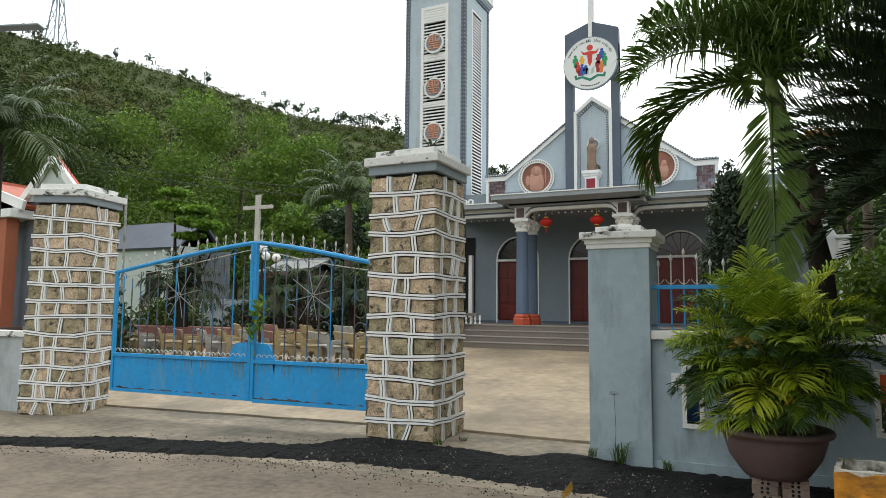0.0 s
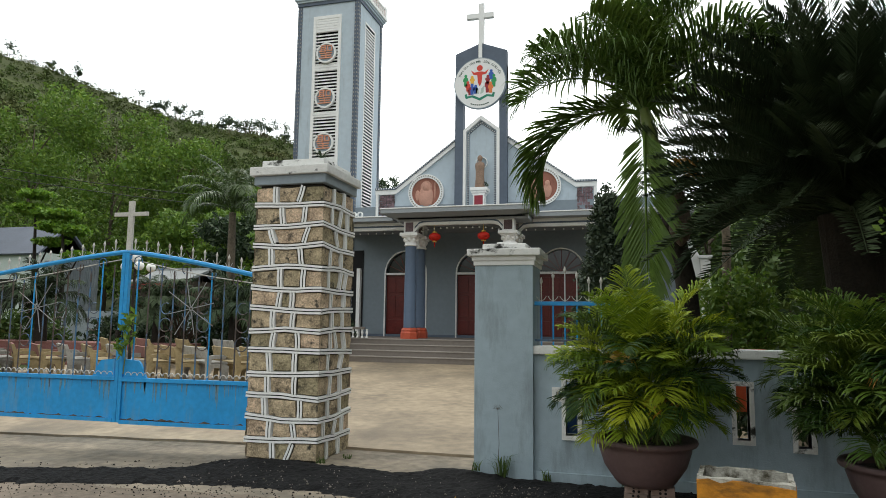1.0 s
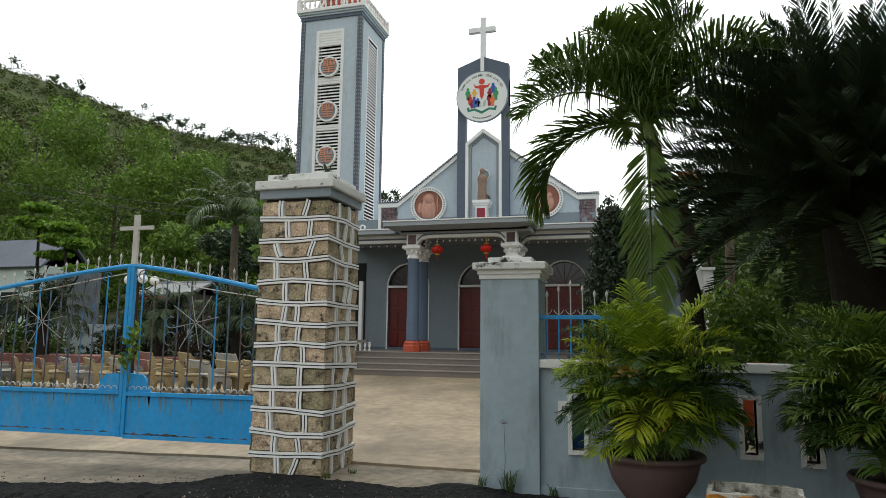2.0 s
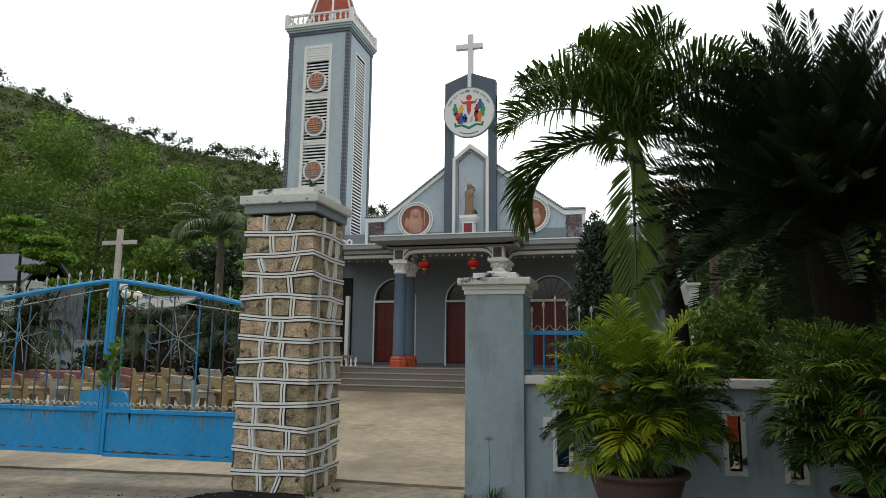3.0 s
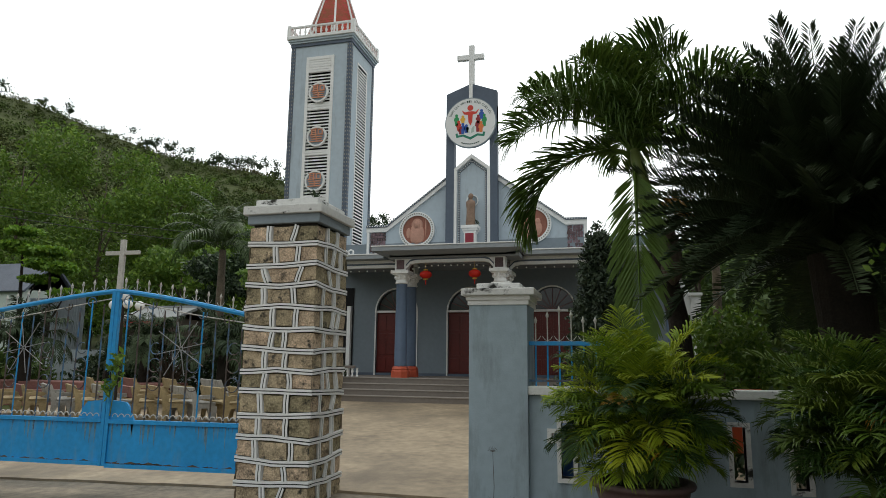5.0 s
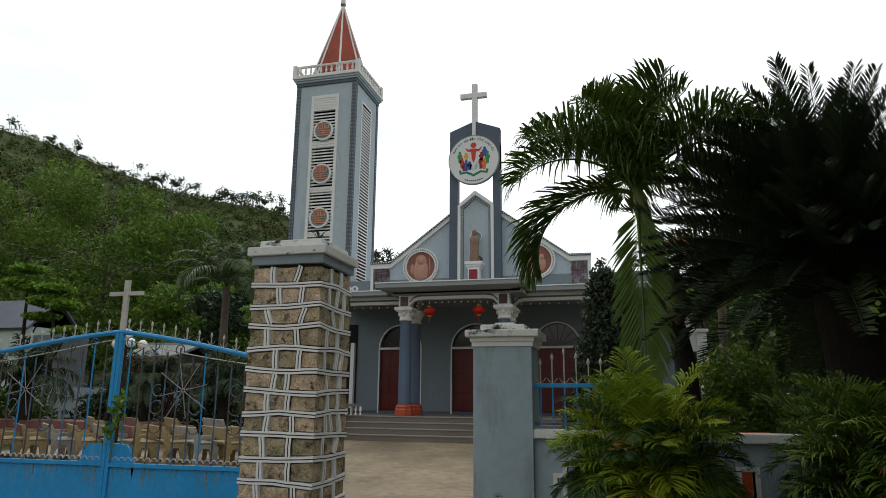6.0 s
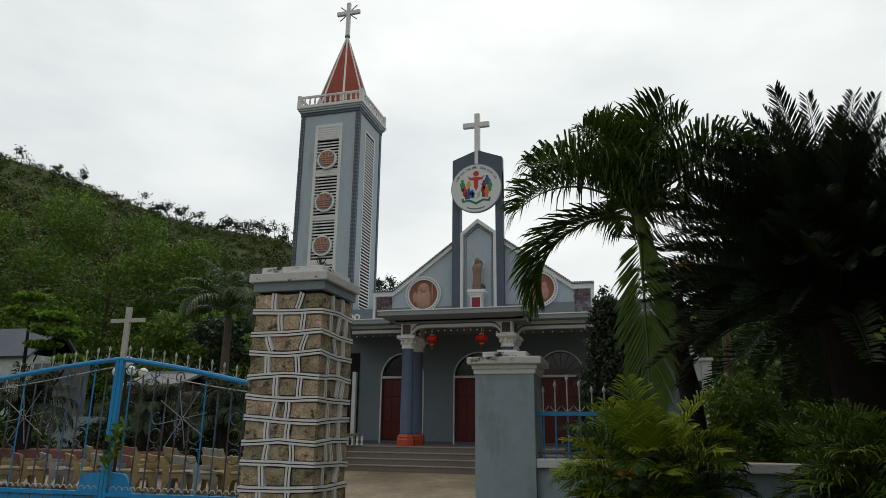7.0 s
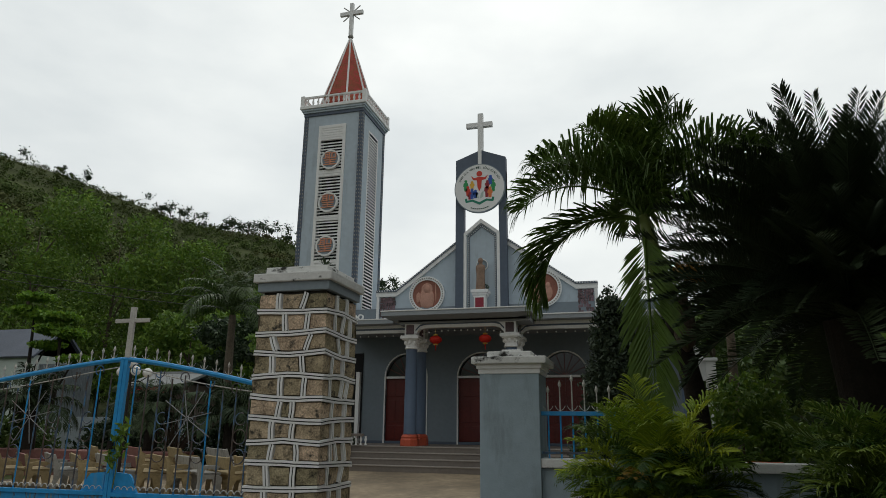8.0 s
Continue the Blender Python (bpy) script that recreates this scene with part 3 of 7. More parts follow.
# ---- gate pillars of rough blocks with raised white joints ----
def stone_pillar(cx, cy, z0, turn, seed, label, lean=0.0):
    r = random.Random(seed)
    P = thing("gate_pillar", Matrix.Translation((cx, cy, z0)) @ pose(0, 0, 0, 0, lean, 0) @ pose(0, 0, 0, 0, 0, turn), label, "pillar", "gate pillars")
    H, wt, wb = 3.40 - z0, 0.447, 0.456
    half = lambda z: wb + (wt - wb) * z / H
    bm = bmesh.new()
    core = [[bm.verts.new((sx * (h - 0.02), sy * (h - 0.02), z)) for sx, sy in ((-1, -1), (1, -1), (1, 1), (-1, 1))] for h, z in ((wb, -0.15), (wt, H))]
    for i in range(4):
        bm.faces.new((core[0][i], core[0][(i + 1) % 4], core[1][(i + 1) % 4], core[1][i]))
    bm.faces.new(core[1])
    part("core", bm, MORTAR, P)
    rows = 13
    bw, bd = bmesh.new(), bmesh.new()
    # courses wander gently round the pillar, so joints meet at the corners
    level = [[H * k / rows + (0 if k in (0, rows) else r.uniform(-0.030, 0.030)) for _ in range(9)] for k in range(rows + 1)]

    def place(face, u, z, out):
        h = half(z) - 0.02 + out
        x, y = u * (half(z) + (out - 0.02)), -h
        for _ in range(face):
            x, y = -y, x
        return Vector((x, y, z))

    def lev(k, face, u):
        a = (u + 1) / 2 * 2
        i = min(1, int(a))
        q = level[k]
        get = lambda n: q[(face * 2 + n) % 8]
        return get(i) + (get(i + 1) - get(i)) * (a - i)

    def joint(face, pts):
        # two white beads with a dark groove between them
        d2 = [(Vector((b[0] - a[0], b[1] - a[1]))).normalized() for a, b in zip(pts, pts[1:])]
        d2.append(d2[-1])
        for off, w, out, target in ((-0.0190, 0.0310, 0.054, bw), (0.0190, 0.0310, 0.054, bw), (0.0, 0.012, 0.0510, bd)):
            prev = None
            for (u, z), d in zip(pts, d2):
                nrm = Vector((-d.y, d.x))
                row = []
                for s, o in ((-w / 2, 0.0), (-w / 2 * 0.8, out), (w / 2 * 0.8, out), (w / 2, 0.0)):
                    uu = u + nrm.x * (off + s) / half(z)
                    row.append(target.verts.new(place(face, uu, z + nrm.y * (off + s), o)))
                if prev:
                    for k in range(3):
                        target.faces.new((prev[k], row[k], row[k + 1], prev[k + 1]))
                prev = row

    for face in range(4):
        for k in range(rows):
            n = r.choice((3, 3, 3, 3, 4))
            us = [-1] + [-1 + 2 * i / n + r.uniform(-0.19, 0.19) * 3 / n for i in range(1, n)] + [1]
            lean = [0] + [r.choice((0.02, 0.03, 0.1)) * r.uniform(-1, 1) for _ in range(n - 1)] + [0]
            for i in range(n):
                (ua, la), (ub, lb) = (us[i], lean[i]), (us[i + 1], lean[i + 1])
                g = 0.032
                quad = []
                for s, tt in ((0, 0), (0.5, 0), (1, 0), (1, 0.5), (1, 1), (0.5, 1), (0, 1), (0, 0.5)):
                    u0 = ua + la * (tt * 2 - 1) + (g / wt if i else 0.0)
                    u1 = ub + lb * (tt * 2 - 1) - (g / wt if i < n - 1 else 0.0)
                    u = u0 + (u1 - u0) * s
                    zb, zt = lev(k, face, u) + g, lev(k + 1, face, u) - g
                    quad.append((u + r.uniform(-0.012, 0.012) * (abs(u) < 0.97), zb + (zt - zb) * tt + r.uniform(-0.006, 0.006)))
                cu, cz = sum(q[0] for q in quad) / 8, sum(q[1] for q in quad) / 8
                sm = bmesh.new()
                lift = r.uniform(0.026, 0.044)
                outer = [sm.verts.new(place(face, u, z, 0.002)) for u, z in quad]
                inner = [sm.verts.new(place(face, (cu + (u - cu) * 0.90) if abs(u) < 0.97 else u, cz + (z - cz) * 0.86, lift * r.uniform(0.75, 1.1))) for u, z in quad]
                ctr = sm.verts.new(place(face, cu, cz, lift * r.uniform(0.9, 1.35)))
                for a in range(8):
                    b = (a + 1) % 8
                    sm.faces.new((outer[a], outer[b], inner[b], inner[a]))
                    sm.faces.new((inner[a], inner[b], ctr))
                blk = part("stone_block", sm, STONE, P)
                # the block's outer ring of faces takes the darker edge colour
                blk.data.materials.append(STONE_EDGE)
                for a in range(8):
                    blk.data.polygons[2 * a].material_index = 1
            for i in range(1, n):
                a = us[i] - lean[i]
                b = us[i] + lean[i]
                joint(face, [(a, lev(k, face, a) + 0.03), ((a + b) / 2 + r.uniform(-0.015, 0.015), (lev(k, face, a) + lev(k + 1, face, b)) / 2), (b, lev(k + 1, face, b) - 0.03)])
        for k in range(1, rows):
            joint(face, [(u, lev(k, face, u) + r.uniform(-0.004, 0.004)) for u in (-1.0, -0.66, -0.33, 0, 0.33, 0.66, 1.0)])
    part("white_joint", bw, JOINT_WHITE, P, "raised white painted mortar joints")
    part("joint_groove", bd, JOINT_DARK, P, "dark groove along the joints")
    bm = bmesh.new()
    box(bm, -0.495, 0.495, -0.495, 0.495, H - 0.005, H + 0.115, 0.012)
    part("neck_band", bm, BAND_GREY, P, "grey painted band under the cap")
    bm = bmesh.new()
    box(bm, -0.54, 0.54, -0.54, 0.54, H + 0.113, H + 0.225, 0.012)
    part("cap", bm, CAP_WHITE, P, "mouldy white concrete cap")
    bm = bmesh.new()
    box(bm, -0.43, 0.43, -0.43, 0.43, H + 0.223, H + 0.325, 0.012)
    box(bm, -0.40, -0.1, 0.1, 0.35, H + 0.32, H + 0.35, 0.01)
    part("cap_block", bm, CAP_WHITE, P, "smaller weathered block on the cap")
    return P


stone_pillar(-3.93, 8.86, 0.0, 0, 11, "tall rough stone gate pillar with white joints and a mouldy concrete cap")
stone_pillar(-10.66, 8.72, -0.17, 16, 12, "rough stone gate pillar, slightly turned, hung with the blue gate", 1.7)

# small weed growing on the pillar's cap
bm = bmesh.new()
for i in range(16):
    a, l = rng.uniform(0, 6.28), rng.uniform(0.08, 0.17)
    p0 = Vector((0, 0, 0))
    p1 = Vector((math.cos(a) * l * 0.4, math.sin(a) * l * 0.4, l * 0.7))
    p2 = Vector((math.cos(a) * l, math.sin(a) * l, l * rng.uniform(0.5, 1.0)))
    s = Vector((-math.sin(a), math.cos(a), 0)) * 0.012
    v = [bm.verts.new(q) for q in (p0 - s * 0.4, p0 + s * 0.4, p1 + s, p1 - s, p2)]
    bm.faces.new(v[:4])
    bm.faces.new((v[3], v[2], v[4]))
solid("weed_tuft", bm, LEAF_DARK, "small dark weed growing on a pillar cap", "weed", m=pose(-3.62, 8.6, 3.72))


# ---- grey pillar and boundary wall ----
G = thing("painted_pillar", pose(-1.23, 8.70, 0), "grey-blue painted pillar with a white moulded cap", "pillar")
bm = bmesh.new()
box(bm, -0.320, 0.340, -0.32, 0.32, -0.1, 2.36, 0.008)
part("shaft", bm, GREY_WALL, G)
bm = bmesh.new()
for h, z0, z1 in ((0.335, 2.345, 2.40), (0.352, 2.398, 2.452)):
    box(bm, -h, h + 0.025, -h, h, z0, z1, 0.008)
part("cap_moulding", bm, WHITE, G, "white stepped moulding")
bm = bmesh.new()
box(bm, -0.400, 0.430, -0.40, 0.40, 2.45, 2.53, 0.012)
part("cap", bm, CAP_WHITE, G, "mould-blackened white cap slab")
bm = bmesh.new()
box(bm, -0.24, 0.26, -0.30, 0.30, 2.528, 2.595, 0.012)
box(bm, -0.10, 0.13, -0.15, 0.15, 2.59, 2.63, 0.01)
part("cap_block", bm, CAP_WHITE, G, "mould-blackened top block")

W = thing("wall_front", pose(-0.915, 8.46, 0), "weathered grey-blue boundary wall with cross-shaped cut-outs", "wall", kind="structure")
crosses = ((-0.485, 0.50, 1.08), (1.78, 0.50, 1.08), (4.2, 0.50, 1.08))
slits = ((1.225, 0.55, 1.09), (3.0, 0.55, 1.09))


def in_cross(c, x, z, g=0.0):
    cx, z0, z1 = c
    up = abs(x - cx) < 0.062 + g and z0 - g < z < z1 + g
    arm = abs(x - cx) < 0.165 + g and 0.905 - g < z < 0.965 + g
    return up or arm


def in_slit(s, x, z):
    return abs(x - s[0]) < 0.062 and s[1] < z < s[2]


xs = sorted({-0.915, 7.5} | {c[0] + d for c in crosses for d in (-0.165, -0.062, 0.062, 0.165)} | {s[0] + d for s in slits for d in (-0.062, 0.062)})
zs = sorted({-0.1, 1.36, 0.50, 1.08, 0.905, 0.965, 0.55, 1.09})
bm = pierced(bmesh.new(), xs, zs, 8.46, 8.60, lambda x, z: any(in_cross(c, x, z) for c in crosses) or any(in_slit(s, x, z) for s in slits))
part("wall_body", bm, GREY_WALL, W, world=True)
bm = bmesh.new()
box(bm, -0.913, 7.5, 8.43, 8.462, -0.1, 0.11, 0.006)
part("plinth", bm, GREY_WALL, W, world=True)
bm = bmesh.new()
for a, b in ((-0.913, 0.62), (0.624, 2.3), (2.304, 4.2), (4.204, 7.5)):
    box(bm, a, b, 8.40, 8.66, 1.36, 1.455, 0.012)
part("coping", bm, CAP_WHITE, W, "white mould-stained coping", world=True)
f = 0.045
for c in crosses:
    cx, z0, z1 = c
    o = [(cx - 0.062, z0), (cx + 0.062, z0), (cx + 0.062, 0.905), (cx + 0.165, 0.905), (cx + 0.165, 0.965), (cx + 0.062, 0.965), (cx + 0.062, z1), (cx - 0.062, z1), (cx - 0.062, 0.965), (cx - 0.165, 0.965), (cx - 0.165, 0.905), (cx - 0.062, 0.905)]
    sg = [(-1, -1), (1, -1), (1, -1), (1, -1), (1, 1), (1, 1), (1, 1), (-1, 1), (-1, 1), (-1, 1), (-1, -1), (-1, -1)]
    out = [(x + f * a, z + f * b) for (x, z), (a, b) in zip(o, sg)]
    part("cross_frame", ring(bmesh.new(), out, o, 8.435, 8.61), CAP_WHITE, W, "white raised cross-shaped frame", world=True)
for s in slits:
    o = [(s[0] - 0.062, s[1]), (s[0] + 0.062, s[1]), (s[0] + 0.062, s[2]), (s[0] - 0.062, s[2])]
    out = [(x + f * a, z + f * b) for (x, z), (a, b) in zip(o, ((-1, -1), (1, -1), (1, 1), (-1, 1)))]
    part("slit_frame", ring(bmesh.new(), out, o, 8.435, 8.61), CAP_WHITE, W, "white raised slit frame", world=True)

# wall at the far side of the gate
W2 = thing("wall_side", pose(-13, 8.4, -0.2), "low grey-white boundary wall with a pale coping", "wall", kind="structure")
bm = bmesh.new()
box(bm, -17.0, -11.15, 8.35, 8.50, -0.7, 1.12, 0.006)
part("wall_body", bm, mat("pale_grey_wall_paint", (0.42, 0.46, 0.48), 0.8, 0.12, stain=((0.2, 0.21, 0.2), 2, 0.5, 0.8, (1, 1, 0.5))), W2, world=True)
bm = bmesh.new()
box(bm, -17.0, -11.15, 8.30, 8.55, 1.12, 1.22, 0.01)
part("coping", bm, CAP_WHITE, W2, world=True)

# spiked railing on the boundary wall
R = thing("spiked_railing", pose(-0.9, 8.52, 1.455), "blue iron railing with grey spear points on the wall", "railing")
bm = bmesh.new()
box(bm, -0.92, -0.06, 8.50, 8.545, 1.90, 1.945, 0.006)
part("rail", bm, BLUE, R, world=True)
bm = bmesh.new()
box(bm, -0.92, -0.06, 8.51, 8.535, 1.50, 1.525, 0.004)
part("lower_rail", bm, BLUE_RUST, R, world=True)


def spear(h):
    bm = bmesh.new()
    tube(bm, ((0, 0, -0.012), (0, 0, h)), 0.008)
    lathe(bm, ((0.008, h - 0.004), (0.016, h + 0.012), (0.019, h + 0.03), (0.010, h + 0.055), (0.002, h + 0.075)), 6)
    for s in (-1, 1):
        tube(bm, [(s * (0.006 + 0.05 * u), 0, 0.01 + 0.05 * u * u) for u in (0, 0.35, 0.7, 1.0)], 0.0035, 4)
    return mesh_of(bm, "spear_point", SPIKE)


heights = {h: spear(h) for h in (0.20, 0.26, 0.32)}
bm = bmesh.new()
tube(bm, ((0, 0, 0.0), (0, 0, 0.45)), 0.010)
upright = mesh_of(bm, "upright", BLUE)
for i, h in enumerate((0.23, 0.28, 0.33, 0.26, 0.19, 0.20)):
    x = -0.815 + 0.131 * i
    key = min(heights, key=lambda k: abs(k - h))
    piece("spear_point", heights[key], R, Matrix.Translation((x + 0.9, 0.0, 1.945 - 1.455)))
    piece("upright", upright, R, Matrix.Translation((x + 0.9, 0.0, 0.0)))


# ---- the blue iron double gate ----
def top_z(x):
    u = (x + 6.585) / (2.945 if x < -6.585 else 2.3)
    return 2.62 - 0.40 * abs(u) ** 1.25


def gate_leaf(x0, x1, label, middle):
    hinge = x0 if middle == x1 else x1
    L = thing("gate_leaf", pose(hinge, 8.72, 0.29), label, "gate", "gate leaves")
    y = 8.72
    sg = 1 if middle == x1 else -1
    # frame: stiles, rails and the curved top
    bm = bmesh.new()
    box(bm, min(middle, middle - sg * 0.06), max(middle, middle - sg * 0.06), y - 0.03, y + 0.03, 0.30, top_z(middle) + 0.02, 0.008)
    part("meeting_stile", bm, BLUE, L, world=True)
    bm = bmesh.new()
    box(bm, min(hinge, hinge + sg * 0.06), max(hinge, hinge + sg * 0.06), y - 0.025, y + 0.025, 0.29, top_z(hinge), 0.008)
    part("hinge_stile", bm, BLUE, L, world=True)
    bm = bmesh.new()
    n = 18
    tube(bm, [(x0 + (x1 - x0) * i / n, y, top_z(x0 + (x1 - x0) * i / n)) for i in range(n + 1)], 0.033, 8)
    part("top_rail", bm, BLUE, L, world=True)
    ia, ib = x0 + 0.055, x1 - 0.055
    for name, za, zb, w in (("bottom_rail", 0.31, 0.33, 0.05), ("middle_rail", 0.875, 0.885, 0.05)):
        bm = bmesh.new()
        bar(bm, (ia, y - 0.004, za), (ib, y - 0.004, zb), w, 0.06)
        part(name, bm, BLUE, L, world=True)
    # sheet panel with pressed folds
    bm = bmesh.new()
    box(bm, ia, ib, y - 0.006, y + 0.008, 0.325, 0.865)
    part("sheet_panel", bm, BLUE, L, "blue steel sheet streaked with rust", world=True)
    bm = bmesh.new()
    for k in range(26):
        xx = rng.uniform(ia, ib)
        ll = rng.uniform(0.015, 0.19) * rng.uniform(0.3, 1)
        w = rng.uniform(0.0015, 0.005)
        prism(bm, [(xx - w, 0.858), (xx + w, 0.858), (xx + w * 0.3, 0.858 - ll), (xx - w * 0.2, 0.858 - ll * 0.8)], y - 0.0085, y - 0.0065)
    for k in range(16):
        xx = rng.uniform(ia, ib - 0.2)
        prism(bm, [(xx, 0.345), (xx + rng.uniform(0.06, 0.25), 0.345), (xx + 0.1, 0.35 + rng.uniform(0.006, 0.03)), (xx + 0.02, 0.352)], y - 0.0085, y - 0.0065)
    for k in range(40):
        xx = ia + (ib - ia) * (k + rng.uniform(-0.5, 0.5)) / 40
        ww = rng.uniform(0.02, 0.07)
        prism(bm, [(max(ia, xx - ww), 0.865), (min(ib, xx + ww), 0.865), (min(ib, xx + ww * 0.8), 0.865 - rng.uniform(0.006, 0.016)), (max(ia, xx - ww * 0.8), 0.865 - rng.uniform(0.004, 0.014))], y - 0.0095, y - 0.0088)
        if rng.random() < 0.6:
            prism(bm, [(max(ia, xx - ww), 0.337), (min(ib, xx + ww), 0.337), (min(ib, xx + ww * 0.7), 0.343 + rng.uniform(0.0, 0.018)), (max(ia, xx - ww * 0.8), 0.343 + rng.uniform(0.0, 0.012))], y - 0.0095, y - 0.0088)
    part("rust_streak", bm, RUST, L, "brown rust runs", world=True)["kind"] = "stuff"
    bm = bmesh.new()
    for k in range(18):
        xx, ww, ll = rng.uniform(ia + 0.05, ib - 0.05), rng.uniform(0.006, 0.022), rng.uniform(0.08, 0.34)
        prism(bm, [(xx - ww, 0.862), (xx + ww, 0.862), (xx + ww * 0.5, 0.862 - ll * 0.7), (xx, 0.862 - ll), (xx - ww * 0.6, 0.862 - ll * 0.6)], y - 0.0080, y - 0.0072)
    part("faded_run", bm, RUN_PALE, L, "pale yellow-green rust-water runs", world=True)["kind"] = "stuff"
    # raised lock plate at the meeting stile
    w = 0.36
    xa = middle - sg * 0.08
    pts = [(xa, 0.87), (xa, 1.15), (xa - sg * (w - 0.14), 1.13), (xa - sg * (w - 0.10), 1.09), (xa - sg * w, 0.90), (xa - sg * w, 0.87)]
    part("lock_plate", prism(bmesh.new(), pts if sg < 0 else pts[::-1], y - 0.016, y + 0.016), BLUE, L, world=True)
    # upright bars, two shorter between taller ones, with spears over the top rail
    count = round((x1 - x0) / 0.2)
    bars = []
    for i in range(1, count):
        x = x0 + (x1 - x0) * i / count
        bars.append((x, 0.885, top_z(x) - (0.09 if i % 2 else 0.17)))
    for i, (x, za, zb) in enumerate(bars):
        bm = bmesh.new()
        tube(bm, ((x, y, za), (x, y, zb)), 0.0100, 6)
        part("upright_bar", bm, BLUE_RUST if i % 6 else BLUE, L, world=True)
    sm = spear(0.10)
    for i in range(round((x1 - x0) / 0.187)):
        x = x0 + 0.12 + 0.187 * i
        if x > x1 - 0.05:
            break
        piece("spear_point", sm, L, Matrix.Translation((x - hinge, 0, top_z(x) + 0.025 - 0.29)))
    # lower sag wire under the top rail
    bm = bmesh.new()
    tube(bm, [(x0 + 0.07 + (x1 - x0 - 0.14) * k / 14, y, top_z(x0 + 0.07 + (x1 - x0 - 0.14) * k / 14) - 0.10 - 0.05 * math.sin(math.pi * k / 14)) for k in range(15)], 0.008, 5)
    part("curved_flat", bm, SPIKE, L, world=True)
    # rings and scrolls
    def hoop(cx, cz, r, a0=0, a1=360, material=BLUE_RUST):
        bm = bmesh.new()
        tube(bm, [(px, y - 0.012, pz) for px, pz in circle(cx, cz, r, 17, a0, a1 - 0.01)], 0.007, 5)
        part("scroll", bm, material, L, world=True)
    for k in range(2, len(bars) - 1, 3):
        x = bars[k][0] + 0.1
        for cz, r in ((1.38, 0.09), (1.62, 0.09)):
            hoop(x, cz, r)
        hoop(x, 1.84, 0.075, 60, 330)
    for k, (x, za, zb) in enumerate(bars):
        if k % 2 == 0:
            hoop(x, top_z(x) - 0.115, 0.065, 200 if k % 4 else -20, 380 if k % 4 else 250)
    for k, (x, za, zb) in enumerate(bars):
        hoop(x - 0.05, 0.935, 0.042, 0, 180, SPIKE)
        hoop(x + 0.05, 0.935, 0.042, 0, 180, SPIKE)
    # rayed star in the leaf's middle
    cx, cz = (x0 + x1) / 2, 1.84
    for k in range(8):
        a = radians(45 * k + 12)
        bm = bmesh.new()
        l = 0.42 if k % 2 else 0.36
        bar(bm, (cx + 0.03 * math.cos(a), y - 0.018, cz + 0.03 * math.sin(a)), (cx + l * math.cos(a), y - 0.018, cz + l * math.sin(a)), 0.010, 0.006)
        part("star_ray", bm, GREY_IRON, L, "grey iron ray of a star", world=True)
    hoop(cx, cz, 0.022, 0, 360, GREY_IRON)
    return L


left_leaf = gate_leaf(-9.53, -6.587, "closed blue iron gate leaf with a sheet panel and rusty bars", -6.587)
right_leaf = gate_leaf(-6.583, -4.43, "closed blue iron gate leaf carrying a grey cross on its stile", -6.583)
bm = bmesh.new()
box(bm, -6.60, -6.52, 8.70, 8.74, 2.58, 3.34, 0.004)
box(bm, -6.835, -6.285, 8.702, 8.738, 3.125, 3.18, 0.004)
part("cross", bm, SPIKE, right_leaf, "weathered grey metal cross", world=True)
bm = bmesh.new()
for k in range(9):
    tube(bm, [(-6.585 + 0.05 * math.cos(a), 8.66 + 0.05 * math.sin(a), 1.42 + 0.012 * k + 0.005 * a) for a in (0, 1, 2, 3, 4, 5, 6)], 0.006, 4)
part("chain", bm, BARK_DARK, right_leaf, "dark lock chain", world=True)


# ---- the church: porch, gable front, slab with emblem ----
FLOOR = 1.167
C = thing("church", pose(-4.87, 22.0, FLOOR), "grey-blue church front with white trim, porch and gable", "church")


def cpart(name, bm, material, label="", parent=None, smooth=False):
    return part(name, bm, material, parent or C, label, world=True, smooth=smooth)


# steps up to the porch and its floor
for k in range(4):
    z1 = 0.484 + 0.1708 * (k + 1)
    y0 = 20.1 + 0.31 * k
    bm = bmesh.new()
    box(bm, -8.45 - (0.0 if k < 3 else 1.4), 0.6, y0, 21.4, z1 - 0.1708 - (0.25 if k == 0 else 0), z1 - 0.03)
    cpart("step", bm, STEP)
    bm = bmesh.new()
    box(bm, -8.46 - (0.0 if k < 3 else 1.4), 0.61, y0 - 0.02, 21.4 if k < 3 else 21.42, z1 - 0.03, z1, 0.006)
    cpart("nosing", bm, STEP_EDGE, "pale worn stair edge")
bm = bmesh.new()
box(bm, -9.85, 2.1, 21.4, 24.3, 0.2, FLOOR)
cpart("porch_floor", bm, STEP)

# porch back wall with three arched doorways
DOORS = ((-8.46, -6.92), (-5.74, -4.00), (-2.80, -1.26))
SPRING, CROWN = 3.47, 4.28


def arch_pts(x0, x1, z, top, n=15):
    cx, rx = (x0 + x1) / 2, (x1 - x0) / 2
    return [(cx - rx * math.cos(math.pi * i / (n - 1)), z + (top - z) * math.sin(math.pi * i / (n - 1))) for i in range(n)]


